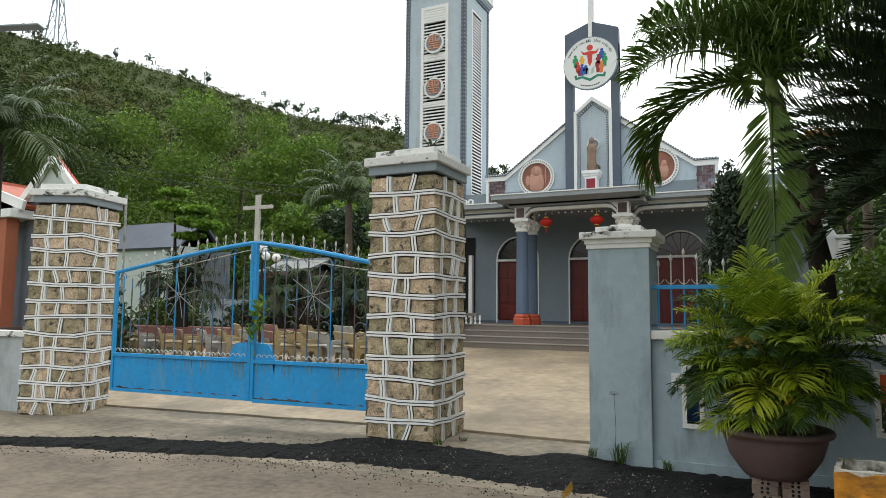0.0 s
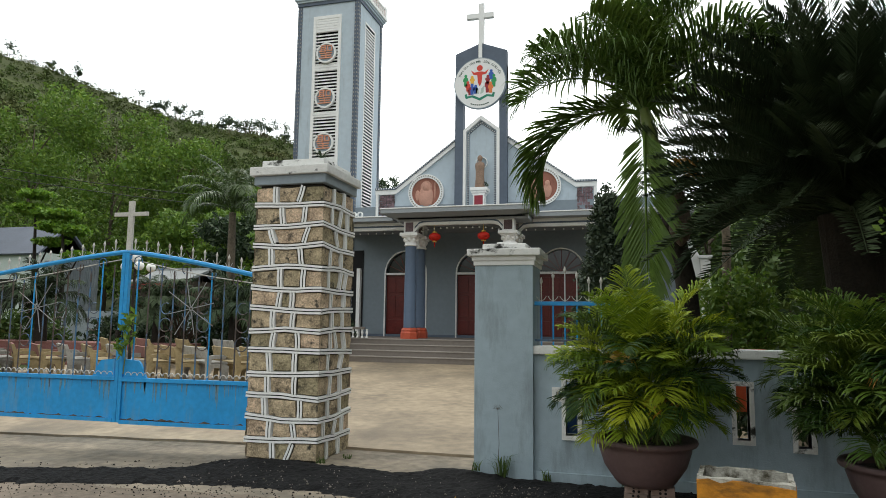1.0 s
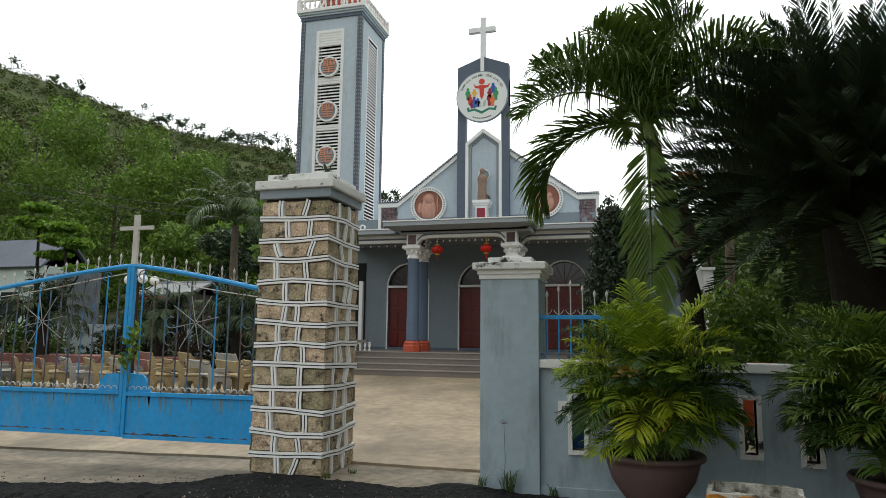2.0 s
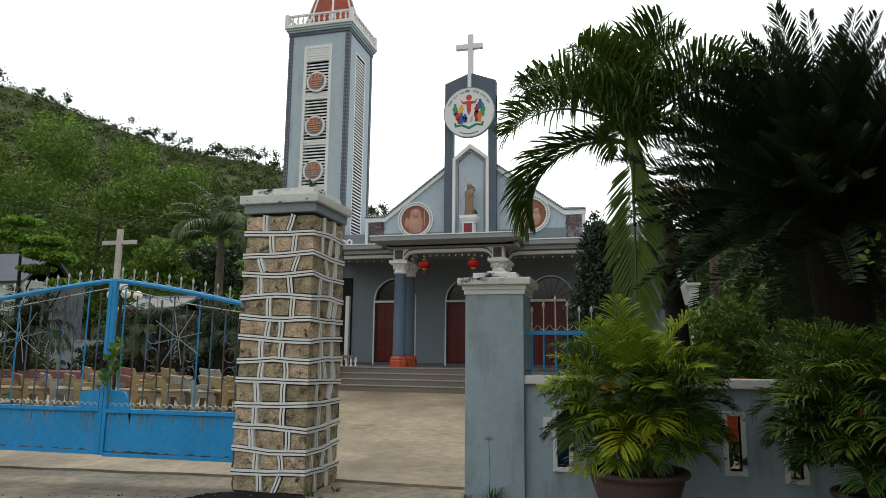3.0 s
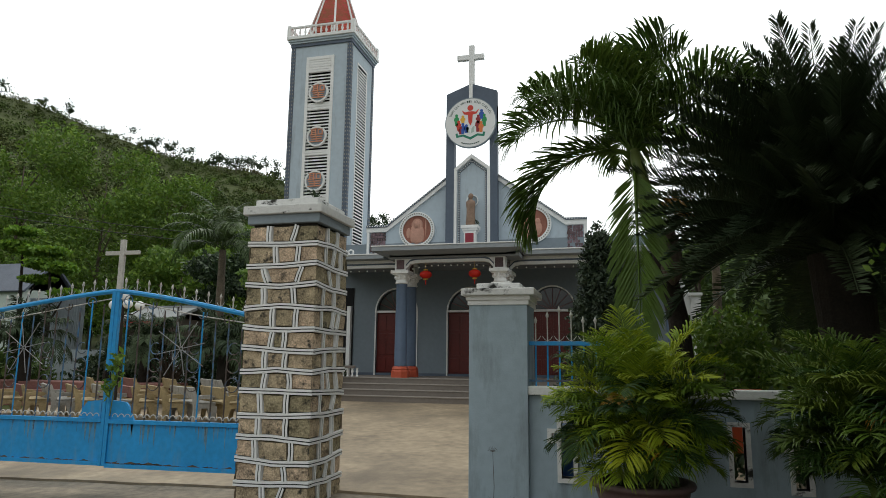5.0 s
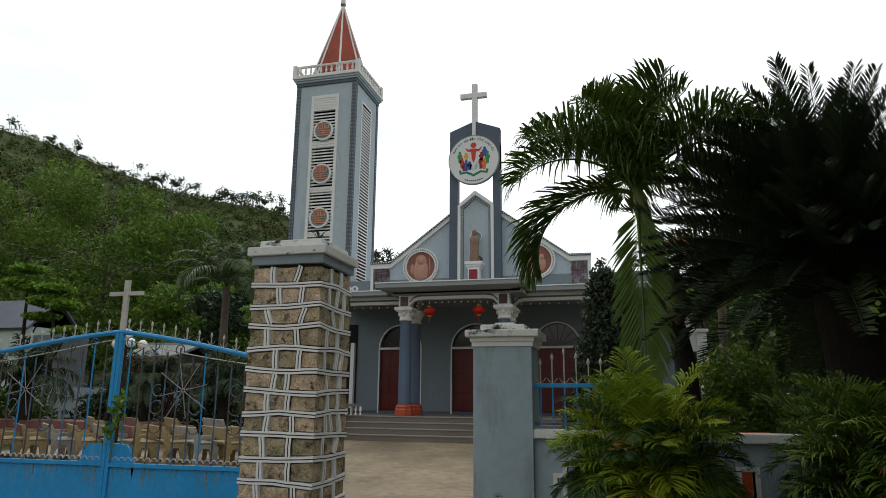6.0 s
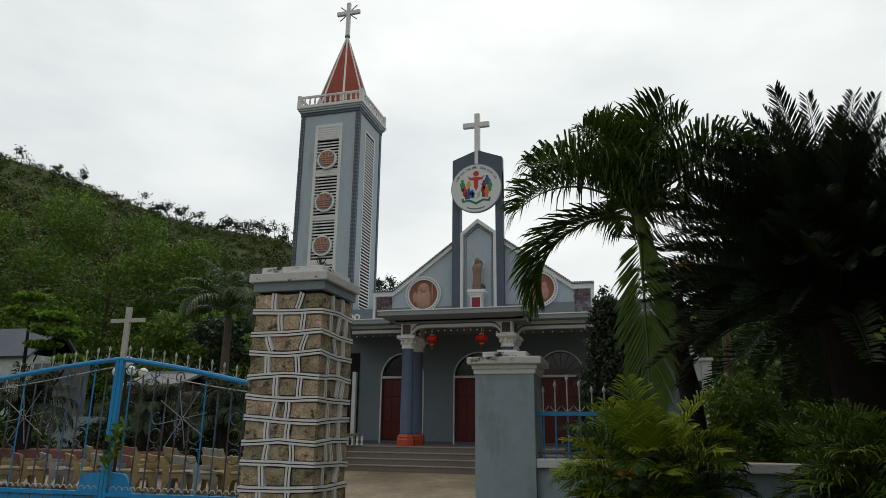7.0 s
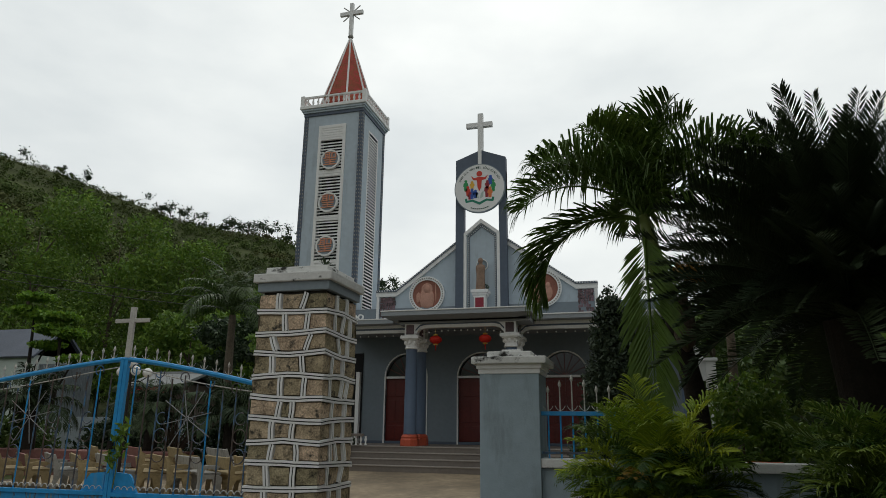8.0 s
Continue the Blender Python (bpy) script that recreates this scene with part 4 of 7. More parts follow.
xs = sorted({-9.82, 2.0} | {v for d in DOORS for v in d})
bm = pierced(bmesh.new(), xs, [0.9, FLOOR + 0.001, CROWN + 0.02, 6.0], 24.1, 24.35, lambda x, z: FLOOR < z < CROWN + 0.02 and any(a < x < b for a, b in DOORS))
cpart("wall", bm, PORCH_SHADED)
for a, b in DOORS:
    arc = arch_pts(a, b, SPRING, CROWN)
    mid = len(arc) // 2
    cpart("spandrel", prism(bmesh.new(), [(a, CROWN + 0.02), *arc[: mid + 1], ((a + b) / 2, CROWN + 0.02)], 24.1, 24.35), PORCH_SHADED)
    cpart("spandrel", prism(bmesh.new(), [((a + b) / 2, CROWN + 0.02), *arc[mid:], (b, CROWN + 0.02)], 24.1, 24.35), PORCH_SHADED)
bm = bmesh.new()
box(bm, -9.8, 2.0, 24.08, 24.097, FLOOR, FLOOR + 0.09)
cpart("skirting", bm, DARK_TRIM)
for a, b in DOORS:
    D = part("door", prism(bmesh.new(), [(a, FLOOR), (b, FLOOR), (b, SPRING - 0.05), (a, SPRING - 0.05)], 24.22, 24.27), DOOR_RED, C, "dark red panelled double door, closed", world=True)
    cx = (a + b) / 2
    w = (b - a) / 2
    for s in (-1, 1):
        for zz0, zz1 in ((FLOOR + 0.12, FLOOR + 0.62), (FLOOR + 0.74, FLOOR + 1.5), (FLOOR + 1.62, SPRING - 0.16)):
            for px0, px1 in ((0.08, 0.46), (0.54, 0.92)):
                xa, xb = sorted((cx + s * w * px0, cx + s * w * px1))
                bm = bmesh.new()
                box(bm, xa, xb, 24.195, 24.222, zz0, zz1, 0.012)
                part("door_panel", bm, DOOR_RED, D, world=True)
    bm = bmesh.new()
    box(bm, cx - 0.015, cx + 0.015, 24.19, 24.22, FLOOR + 0.02, SPRING - 0.06)
    part("meeting_strip", bm, DOOR_RED, D, world=True)
    bm = prism(bmesh.new(), arch_pts(a + 0.02, b - 0.02, SPRING, CROWN - 0.02), 24.25, 24.26)
    cpart("fanlight", bm, GLASS_DARK, "dark glass fanlight")
    for k in range(1, 8):
        ang = math.pi * k / 8
        bm = bmesh.new()
        bar(bm, (cx, 24.24, SPRING), (cx - (w - 0.03) * math.cos(ang), 24.24, SPRING + (CROWN - SPRING - 0.03) * math.sin(ang)), 0.025, 0.02)
        cpart("fanlight_bar", bm, DOOR_RED)
    bm = bmesh.new()
    box(bm, a - 0.01, b + 0.01, 24.08, 24.24, SPRING - 0.05, SPRING + 0.03, 0.008)
    cpart("transom", bm, WHITE)
    arc_o = [(a - 0.05, FLOOR), *arch_pts(a - 0.05, b + 0.05, SPRING, CROWN + 0.05), (b + 0.05, FLOOR)]
    arc_i = [(a, FLOOR), *arch_pts(a, b, SPRING, CROWN), (b, FLOOR)]
    bm = bmesh.new()
    for p, q, r, s in zip(arc_o, arc_o[1:], arc_i[1:], arc_i):
        prism(bm, [p, q, r, s], 24.07, 24.12)
    cpart("door_frame", bm, WHITE, "white arched door surround")

# porch ceiling, beams and the projecting canopy
bm = bmesh.new()
box(bm, -9.8, 2.0, 22.25, 24.1, 4.93, 5.05)
box(bm, -7.0, -2.75, 21.1, 22.25, 4.93, 5.05)
cpart("porch_ceiling", bm, SOFFIT)


def canopy(x0, x1, y0, y1, z0, z1, inset):
    """A roof edge whose underside slopes back."""
    bm = bmesh.new()
    top = [bm.verts.new(p) for p in ((x0, y0, z1), (x1, y0, z1), (x1, y1, z1), (x0, y1, z1))]
    mid = [bm.verts.new(p) for p in ((x0, y0, z1 - 0.13), (x1, y0, z1 - 0.13), (x1, y1, z1 - 0.13), (x0, y1, z1 - 0.13))]
    low = [bm.verts.new(p) for p in ((x0 + inset, y0 + inset, z0), (x1 - inset, y0 + inset, z0), (x1 - inset, y1, z0), (x0 + inset, y1, z0))]
    bm.faces.new(top)
    for a, b in ((top, mid), (mid, low)):
        for i in range(4):
            bm.faces.new((a[i], a[(i + 1) % 4], b[(i + 1) % 4], b[i]))
    bm.faces.new(low[::-1])
    bmesh.ops.recalc_face_normals(bm, faces=bm.faces)
    return bm


cpart("canopy", canopy(-7.38, -2.62, 20.55, 24.1, 5.04, 5.25, 0.55), SHADE_GREY, "grey concrete canopy with a sloped underside")
cpart("canopy", canopy(-9.85, -7.40, 21.75, 24.1, 5.05, 5.20, 0.5), SHADE_GREY, "grey concrete canopy with a sloped underside")
cpart("canopy", canopy(-2.70, 2.1, 21.75, 24.1, 5.05, 5.20, 0.5), SHADE_GREY, "grey concrete canopy with a sloped underside")
for x0, x1, y in ((-7.40, -2.60, 20.53), (-9.85, -7.42, 21.73), (-2.58, 2.12, 21.73)):
    bm = bmesh.new()
    box(bm, x0, x1, y, y + 0.14, 5.253 if y < 21 else 5.203, 5.29 if y < 21 else 5.24, 0.008)
    cpart("canopy_edge", bm, WHITE, "white line along the canopy")
bm = bmesh.new()
box(bm, -2.74, -2.60, 20.68, 21.7, 5.253, 5.29, 0.008)
cpart("canopy_edge", bm, WHITE)


def arched_beam(x0, x1, y0, y1, z0, z1, drop, dark=True):
    """A beam whose underside rises in a flat arch with round shoulders."""
    n = 20
    low = []
    for i in range(n + 1):
        u = i / n
        s = min(u, 1 - u) * (x1 - x0)
        low.append((x0 + (x1 - x0) * u, z0 + drop * min(1.0, math.sqrt(max(0.0, 1 - max(0.0, 1 - s / 0.42) ** 2)))))
    cpart("beam", prism(bmesh.new(), [*low, (x1, z1), (x0, z1)], y0, y1), WHITE)
    up = [(x, min(z1 - 0.06, z + 0.15)) for x, z in low[::-1]]
    cpart("beam_groove", prism(bmesh.new(), [*[(x, z + 0.095) for x, z in low], *up], y0 - 0.006, y0 + 0.01), DARK_TRIM, "dark line following the arch")
    return low


arched_beam(-6.42, -3.55, 21.16, 21.34, 4.60, 5.06, 0.20)
arched_beam(-9.80, -6.78, 22.10, 22.28, 4.60, 5.055, 0.20)
arched_beam(-3.22, 0.3, 22.10, 22.28, 4.60, 5.055, 0.20)
bm = bmesh.new()
box(bm, -6.95, -2.85, 21.10, 21.16, 4.99, 5.06)
cpart("cornice_line", bm, DARK_TRIM)


def column(x, y, label):
    bm = bmesh.new()
    lathe(bm, ((0.205, 1.50), (0.20, 1.56), (0.195, 2.6), (0.178, 4.16), (0.19, 4.18), (0.19, 4.22)), 28, x, y)
    K = cpart("column", bm, NAVY, label, smooth=True)
    bm = bmesh.new()
    lathe(bm, ((0.20, 4.14), (0.225, 4.17), (0.20, 4.20), (0.19, 4.26), (0.20, 4.34), (0.27, 4.44), (0.25, 4.46)), 28, x, y)
    box(bm, x - 0.30, x + 0.30, y - 0.30, y + 0.30, 4.46, 4.56, 0.01)
    box(bm, x - 0.25, x + 0.25, y - 0.25, y + 0.25, 4.42, 4.462, 0.01)
    for k in range(8):
        a = math.pi * k / 4
        lathe(bm, ((0.012, 4.28), (0.045, 4.32), (0.05, 4.38), (0.02, 4.43)), 6, x + 0.215 * math.cos(a), y + 0.215 * math.sin(a))
    part("capital", bm, WHITE, K, "white moulded capital", world=True)
    bm = bmesh.new()
    lathe(bm, ((0.29, FLOOR), (0.29, 1.36), (0.265, 1.40), (0.275, 1.44), (0.235, 1.50), (0.21, 1.52)), 8, x, y)
    bm.transform(Matrix.Translation((x, y, 0)) @ Matrix.Rotation(radians(22.5), 4, "Z") @ Matrix.Translation((-x, -y, 0)))
    part("column_base", bm, RED_BASE, K, "orange-red octagonal base", world=True)
    bm = bmesh.new()
    box(bm, x - 0.19, x + 0.19, y - 0.20, y + 0.20, 4.56, 4.95, 0.008)
    part("impost", bm, WHITE, K, world=True)
    bm = bmesh.new()
    box(bm, x - 0.13, x + 0.13, y - 0.212, y - 0.198, 4.60, 4.90)
    part("impost_panel", bm, RED_STONE, K, "mosaic of small grey-red stones", world=True)


for x in (-6.60, -3.38):
    column(x, 21.36, "navy blue round porch column")
    column(x + 0.02, 22.30, "navy blue round porch column")
column(1.75, 22.30, "navy blue round porch column")
# flat black panel on the wall, painted for the side passage's shade
bm = bmesh.new()
box(bm, -9.815, -9.36, 24.06, 24.099, FLOOR + 0.01, 4.35)
cpart("side_opening", bm, SHADE_BLACK, "black panel for the shade of the side passage")
bm = bmesh.new()
box(bm, -9.34, -9.20, 23.4, 23.56, FLOOR, 3.62, 0.01)
cpart("white_post", bm, WHITE)
for i in range(9):
    bm = bmesh.new()
    xx = -9.2 + 0.16 * i
    zt = FLOOR + 0.02
    lathe(bm, ((0.045, zt), (0.02, zt + 0.07), (0.045, zt + 0.15), (0.03, zt + 0.23), (0.05, zt + 0.27)), 8, xx, 21.0 - 0.0)
    cpart("baluster", bm, WHITE)
bm = bmesh.new()
box(bm, -9.4, -8.0, 20.93, 21.07, FLOOR + 0.28, FLOOR + 0.36, 0.01)
box(bm, -9.85, -8.5, 20.6, 21.42, 0.2, FLOOR + 0.01)
cpart("side_plinth", bm, STEP)

# gable front
gable = [(-8.92, 5.0), (-0.80, 5.0), (-0.80, 6.62), (-1.52, 6.62), (-4.87, 9.07), (-8.14, 6.62), (-8.92, 6.62)]
cpart("gable", prism(bmesh.new(), gable[::-1], 24.14, 24.38), GREY_BLUE, "grey-blue plastered gable wall")
slope = [(-8.94, 6.62), (-8.14, 6.62), (-4.87, 9.07), (-1.52, 6.62), (-0.78, 6.62)]
bmw, bmd = bmesh.new(), bmesh.new()
for (ax, az), (bx, bz) in zip(slope, slope[1:]):
    prism(bmw, [(ax, az - 0.17), (bx, bz - 0.17), (bx, bz), (ax, az)], 24.06, 24.14)
    prism(bmd, [(ax, az + 0.003), (bx, bz + 0.003), (bx, bz + 0.075), (ax, az + 0.075)], 24.02, 24.42)
cpart("gable_trim", bmw, WHITE, "white band under the gable edge")
cpart("gable_edge", bmd, DARK_TRIM, "dark studded gable edge")
bm = bmesh.new()
for (ax, az), (bx, bz) in zip(slope, slope[1:]):
    n = int(math.hypot(bx - ax, bz - az) / 0.09)
    for i in range(n):
        u = (i + 0.5) / n
        x, z = ax + (bx - ax) * u, az + (bz - az) * u + 0.04
        box(bm, x - 0.02, x + 0.02, 24.005, 24.021, z - 0.02, z + 0.02)
cpart("edge_studs", bm, WHITE, "row of small white studs")["kind"] = "stuff"
for x0, x1 in ((-8.92, -8.16), (-1.50, -0.80)):
    bm = bmesh.new()
    for a, b, c, d in ((x0, x1, 6.44, 6.50), (x0, x0 + 0.1, 5.3, 6.44)) if x0 < -5 else ((x0, x1, 6.44, 6.50), (x1 - 0.1, x1, 5.3, 6.44)):
        box(bm, a, b, 24.07, 24.14, c, d)
    cpart("corner_trim", bm, WHITE)
    # crazy-paved stone cladding
    gx0, gx1 = (x0 + 0.13, x1 - 0.03) if x0 < -5 else (x0 + 0.03, x1 - 0.13)
    for i in range(6):
        for k in range(10):
            a = gx0 + (gx1 - gx0) * i / 6
            b = gx0 + (gx1 - gx0) * (i + 1) / 6
            z = 5.38 + 1.04 * k / 10
            bm = bmesh.new()
            j = lambda: rng.uniform(-0.018, 0.018)
            prism(bm, [(a + 0.006 + j(), z + 0.006 + j()), (b - 0.006 + j(), z + 0.006 + j()), (b - 0.006 + j(), z + 0.1 + j()), (a + 0.006 + j(), z + 0.1 + j())], 24.095 + j() * 0.4, 24.14)
            cpart("cladding_stone", bm, RED_STONE)
# nave behind the front
bm = bmesh.new()
prism(bm, [(-8.7, 0.9), (-1.0, 0.9), (-1.0, 5.9), (-4.87, 8.5), (-8.7, 5.9)][::-1], 24.40, 46.0)
cpart("nave", bm, GREY_BLUE)
bm = bmesh.new()
for sx in (-1, 1):
    prism(bm, [(-4.87, 8.52), (-4.87 + sx * 4.15, 5.80), (-4.87 + sx * 4.15, 5.90), (-4.87, 8.64)], 24.42, 46.2)
cpart("roof", bm, CORRUGATED)

# tall slab: two legs, a pointed head, a white centre strip and cross
bm = bmesh.new()
for x0, x1 in ((-5.81, -5.50), (-4.18, -3.90)):
    box(bm, x0, x1, 23.86, 24.16, 5.33, 11.0)
prism(bm, [(-5.81, 9.95), (-3.90, 9.95), (-3.90, 11.56), (-4.86, 11.92), (-5.81, 11.56)][::-1], 23.861, 24.161)
cpart("slab", bm, DARK_TRIM, "dark slate-grey upright slab with a pointed top")
bm = bmesh.new()
box(bm, -4.94, -4.81, 23.80, 23.861, 10.9, 11.95)
cpart("slab_strip", bm, WHITE)
bm = bmesh.new()
box(bm, -4.965, -4.765, 23.88, 24.06, 11.90, 13.46, 0.008)
box(bm, -5.42, -4.40, 23.884, 24.056, 12.90, 13.09, 0.008)
cpart("cross", bm, WHITE_CLEAN, "large white cross")
# niche panel
po = [(-5.50, 5.33), (-4.16, 5.33), (-4.16, 8.66), (-4.85, 9.19), (-5.50, 8.66)]
pi = [(-5.40, 5.33), (-4.27, 5.33), (-4.27, 8.60), (-4.85, 9.04), (-5.40, 8.60)]
pd = [(-5.36, 5.33), (-4.31, 5.33), (-4.31, 8.57), (-4.85, 8.99), (-5.36, 8.57)]
pe = [(-5.30, 5.33), (-4.37, 5.33), (-4.37, 8.53), (-4.85, 8.91), (-5.30, 8.53)]
cpart("niche_back", prism(bmesh.new(), po[::-1], 24.00, 24.138), GREY_BLUE)


def band(a, b, y0, y1):
    bm = bmesh.new()
    for i in (1, 2, 3, 4):
        j = (i + 1) % 5
        prism(bm, [a[i], a[j], b[j], b[i]], y0, y1)
    return bm


cpart("niche_frame", band(po, pi, 23.85, 24.0), WHITE, "white pointed frame")
cpart("niche_border", band(pd, pe, 23.97, 24.0), DARK_TRIM, "narrow dark studded border")
bm = bmesh.new()
for i in (1, 2, 3, 4):
    a, b, c, d = pd[i], pd[(i + 1) % 5], pe[i], pe[(i + 1) % 5]
    n = int(math.dist(a, b) / 0.085)
    for k in range(n):
        u = (k + 0.5) / n
        x = ((a[0] + c[0]) * (1 - u) + (b[0] + d[0]) * u) / 2
        z = ((a[1] + c[1]) * (1 - u) + (b[1] + d[1]) * u) / 2
        box(bm, x - 0.018, x + 0.018, 23.955, 23.971, z - 0.018, z + 0.018)
cpart("border_studs", bm, WHITE)["kind"] = "stuff"
bm = bmesh.new()
ring(bm, circle(-4.83, 7.45, 0.215, 32), circle(-4.83, 7.45, 0.19, 32), 23.93, 24.0)
cpart("halo_ring", bm, WHITE, "thin white ring behind the statue's head")
bm = prism(bmesh.new(), circle(-4.83, 7.45, 0.19, 32)[::-1], 23.985, 24.0)
cpart("halo_disc", bm, BAND_GREY)

# statue as a plain draped shape, its pedestal
bm = bmesh.new()
lathe(bm, ((0.17, 0.0), (0.18, 0.08), (0.155, 0.35), (0.15, 0.62), (0.175, 0.80), (0.16, 0.90), (0.06, 0.96), (0.05, 0.98), (0.085, 1.04), (0.095, 1.10), (0.07, 1.17), (0.02, 1.20)), 18)
bmesh.ops.scale(bm, vec=(1, 0.75, 1), verts=bm.verts)
solid("statue", bm, STATUE_BROWN, "plain brown draped statue on a white pedestal", "statue", smooth=True, m=pose(-4.82, 23.62, 6.44))
PD = thing("statue_pedestal", pose(-4.82, 23.62, 5.33), "white stepped pedestal with a red front", "pedestal")
bm = bmesh.new()
box(bm, -0.20, 0.20, -0.20, 0.20, 0.0, 0.86, 0.01)
part("shaft", bm, WHITE, PD)
bm = bmesh.new()
for h, z0, z1 in ((0.23, 0.85, 0.92), (0.27, 0.918, 1.0), (0.31, 0.998, 1.11)):
    box(bm, -h, h, -h * 0.8, h * 0.8, z0, z1, 0.008)
part("top", bm, WHITE, PD)
bm = bmesh.new()
box(bm, -0.15, 0.15, -0.212, -0.198, 0.05, 0.82)
part("front_panel", bm, mat("crimson_panel", (0.28, 0.03, 0.05), 0.6), PD, "crimson front panel")
bm = bmesh.new()
for i in range(40):
    a = rng.uniform(0, 6.28)
    p = Vector((0.24 + rng.gauss(0, 0.05), -0.05 + rng.gauss(0, 0.05), 1.14 + rng.uniform(0, 0.16)))
    s = 0.05
    v = [bm.verts.new(p + Vector((rng.uniform(-s, s), rng.uniform(-s, s), rng.uniform(-s, s)))) for _ in range(3)]
    bm.faces.new(v)
solid("flower_pot_plant", bm, LEAF_DARK, "small green plant beside the statue's feet", "plant", m=pose(-4.82, 23.62, 5.33))

# round medallions: plain relief shapes in terracotta
def medallion(cx, cz, lumps, label):
    M = thing("medallion", pose(cx, 24.14, cz), label, "relief", "gable medallions")
    n = 56
    part("rim", ring(bmesh.new(), circle(0, 0, 0.68, n), circle(0, 0, 0.545, n), -0.09, 0.0), WHITE, M, "white carved rim")
    bm = bmesh.new()
    for k in range(44):
        a = 2 * math.pi * k / 44
        x, z = 0.615 * math.cos(a), 0.615 * math.sin(a)
        box(bm, x - 0.022, x + 0.022, -0.105, -0.088, z - 0.022, z + 0.022)
    part("rim_studs", bm, GREY_CONC, M)["kind"] = "stuff"
    part("field", prism(bmesh.new(), circle(0, 0, 0.55, n)[::-1], -0.03, 0.0), RELIEF_DARK, M)
    bm = bmesh.new()
    for x, z, rx, rz, d in lumps:
        made = bmesh.ops.create_uvsphere(bm, u_segments=14, v_segments=8, radius=1.0)["verts"]
        for v in made:
            v.co = Vector((x + v.co.x * rx, -0.03 + v.co.y * d, z + v.co.z * rz))
    part("relief", bm, RELIEF, M, "low pink terracotta relief", smooth=True)["kind"] = "stuff"


medallion(-6.955, 6.47, ((0, -0.22, 0.27, 0.30, 0.06), (-0.16, -0.15, 0.12, 0.33, 0.05), (0.17, -0.17, 0.12, 0.30, 0.05), (0, 0.22, 0.13, 0.16, 0.07), (0, 0.20, 0.23, 0.24, 0.03), (0.34, 0.1, 0.03, 0.36, 0.04), (-0.33, -0.1, 0.09, 0.2, 0.04)), "round medallion with a terracotta relief and white rim")
medallion(-2.69, 6.52, ((-0.1, -0.2, 0.22, 0.3, 0.06), (0.2, -0.15, 0.16, 0.25, 0.05), (-0.06, 0.2, 0.12, 0.15, 0.06), (0.2, 0.1, 0.1, 0.12, 0.06), (-0.3, 0.0, 0.1, 0.3, 0.04)), "round medallion with a grouped terracotta relief and white rim")

# round emblem with plain coloured shapes
E_ = thing("emblem_disc", pose(-4.87, 23.80, 10.35), "round white emblem with red, green, blue and orange shapes", "emblem")
part("disc", prism(bmesh.new(), circle(0, 0, 0.935, 72)[::-1], -0.07, 0.06), WHITE_CLEAN, E_)
part("disc_edge", ring(bmesh.new(), circle(0, 0, 0.955, 72), circle(0, 0, 0.93, 72), -0.075, 0.06), BAND_GREY, E_, "thin grey-green edge")


def flat(pts, col, name="coloured_shape", y=-0.075):
    key = "enamel_%s" % col
    cols = {"red": (0.62, 0.05, 0.03), "orange": (0.75, 0.20, 0.05), "green": (0.03, 0.30, 0.10), "blue": (0.03, 0.10, 0.42), "yellow": (0.80, 0.45, 0.05), "maroon": (0.30, 0.02, 0.03), "grey": (0.45, 0.55, 0.50), "teal": (0.02, 0.22, 0.14)}
    m = bpy.data.materials.get(key) or mat(key, cols[col], 0.45, 0.08, (4, 20), 0)
    part(name, prism(bmesh.new(), pts[::-1], y, -0.069), m, E_)


flat(circle(0, 0.56, 0.11, 24), "red")
flat([(-0.33, 0.50), (-0.20, 0.40), (-0.06, 0.43), (0.06, 0.43), (0.20, 0.40), (0.33, 0.50), (0.24, 0.33), (0.09, 0.30), (0.07, 0.02), (0.0, -0.12), (-0.07, 0.02), (-0.09, 0.30), (-0.24, 0.33)], "red", y=-0.078)
for x, z, h, col in ((-0.52, 0.12, 0.42, "green"), (-0.28, 0.12, 0.28, "yellow"), (-0.44, -0.10, 0.36, "red"), (-0.28, -0.22, 0.40, "blue"), (0.42, 0.28, 0.34, "blue"), (0.52, 0.05, 0.46, "green"), (0.28, -0.12, 0.52, "maroon"), (0.40, -0.20, 0.40, "orange"), (-0.15, -0.24, 0.30, "blue"), (0.30, 0.10, 0.30, "maroon"), (-0.36, -0.30, 0.26, "maroon")):
    flat([(x - 0.055, z - h * 0.5), (x + 0.055, z - h * 0.5), (x + 0.065, z - h * 0.1), (x + 0.10, z - h * 0.06), (x + 0.09, z + h * 0.18), (x + 0.045, z + h * 0.30), (x - 0.045, z + h * 0.30), (x - 0.09, z + h * 0.18), (x - 0.10, z - h * 0.06), (x - 0.065, z - h * 0.1)], col, y=-0.074 - 0.001 * (col in ("blue", "orange")))
    flat(circle(x, z + h * 0.42, 0.055, 14), col, y=-0.077)
for s in (-1, 1):
    flat([(0, -0.66), (s * 0.28, -0.52), (s * 0.52, -0.56), (s * 0.56, -0.40), (s * 0.48, -0.38), (s * 0.46, -0.47), (s * 0.26, -0.44), (0, -0.56)][::s], "teal")
    flat([(s * 0.02, -0.42), (s * 0.14, -0.36), (s * 0.16, -0.12), (s * 0.05, -0.22)][::s], "grey")
ink = mat("dark_green_lettering", (0.05, 0.09, 0.07), 0.5, 0.05, bump=0)
phrase = "THAM GIA VÀO ĐỜI SỐNG GIÁO HỘI"
glyphs = {}
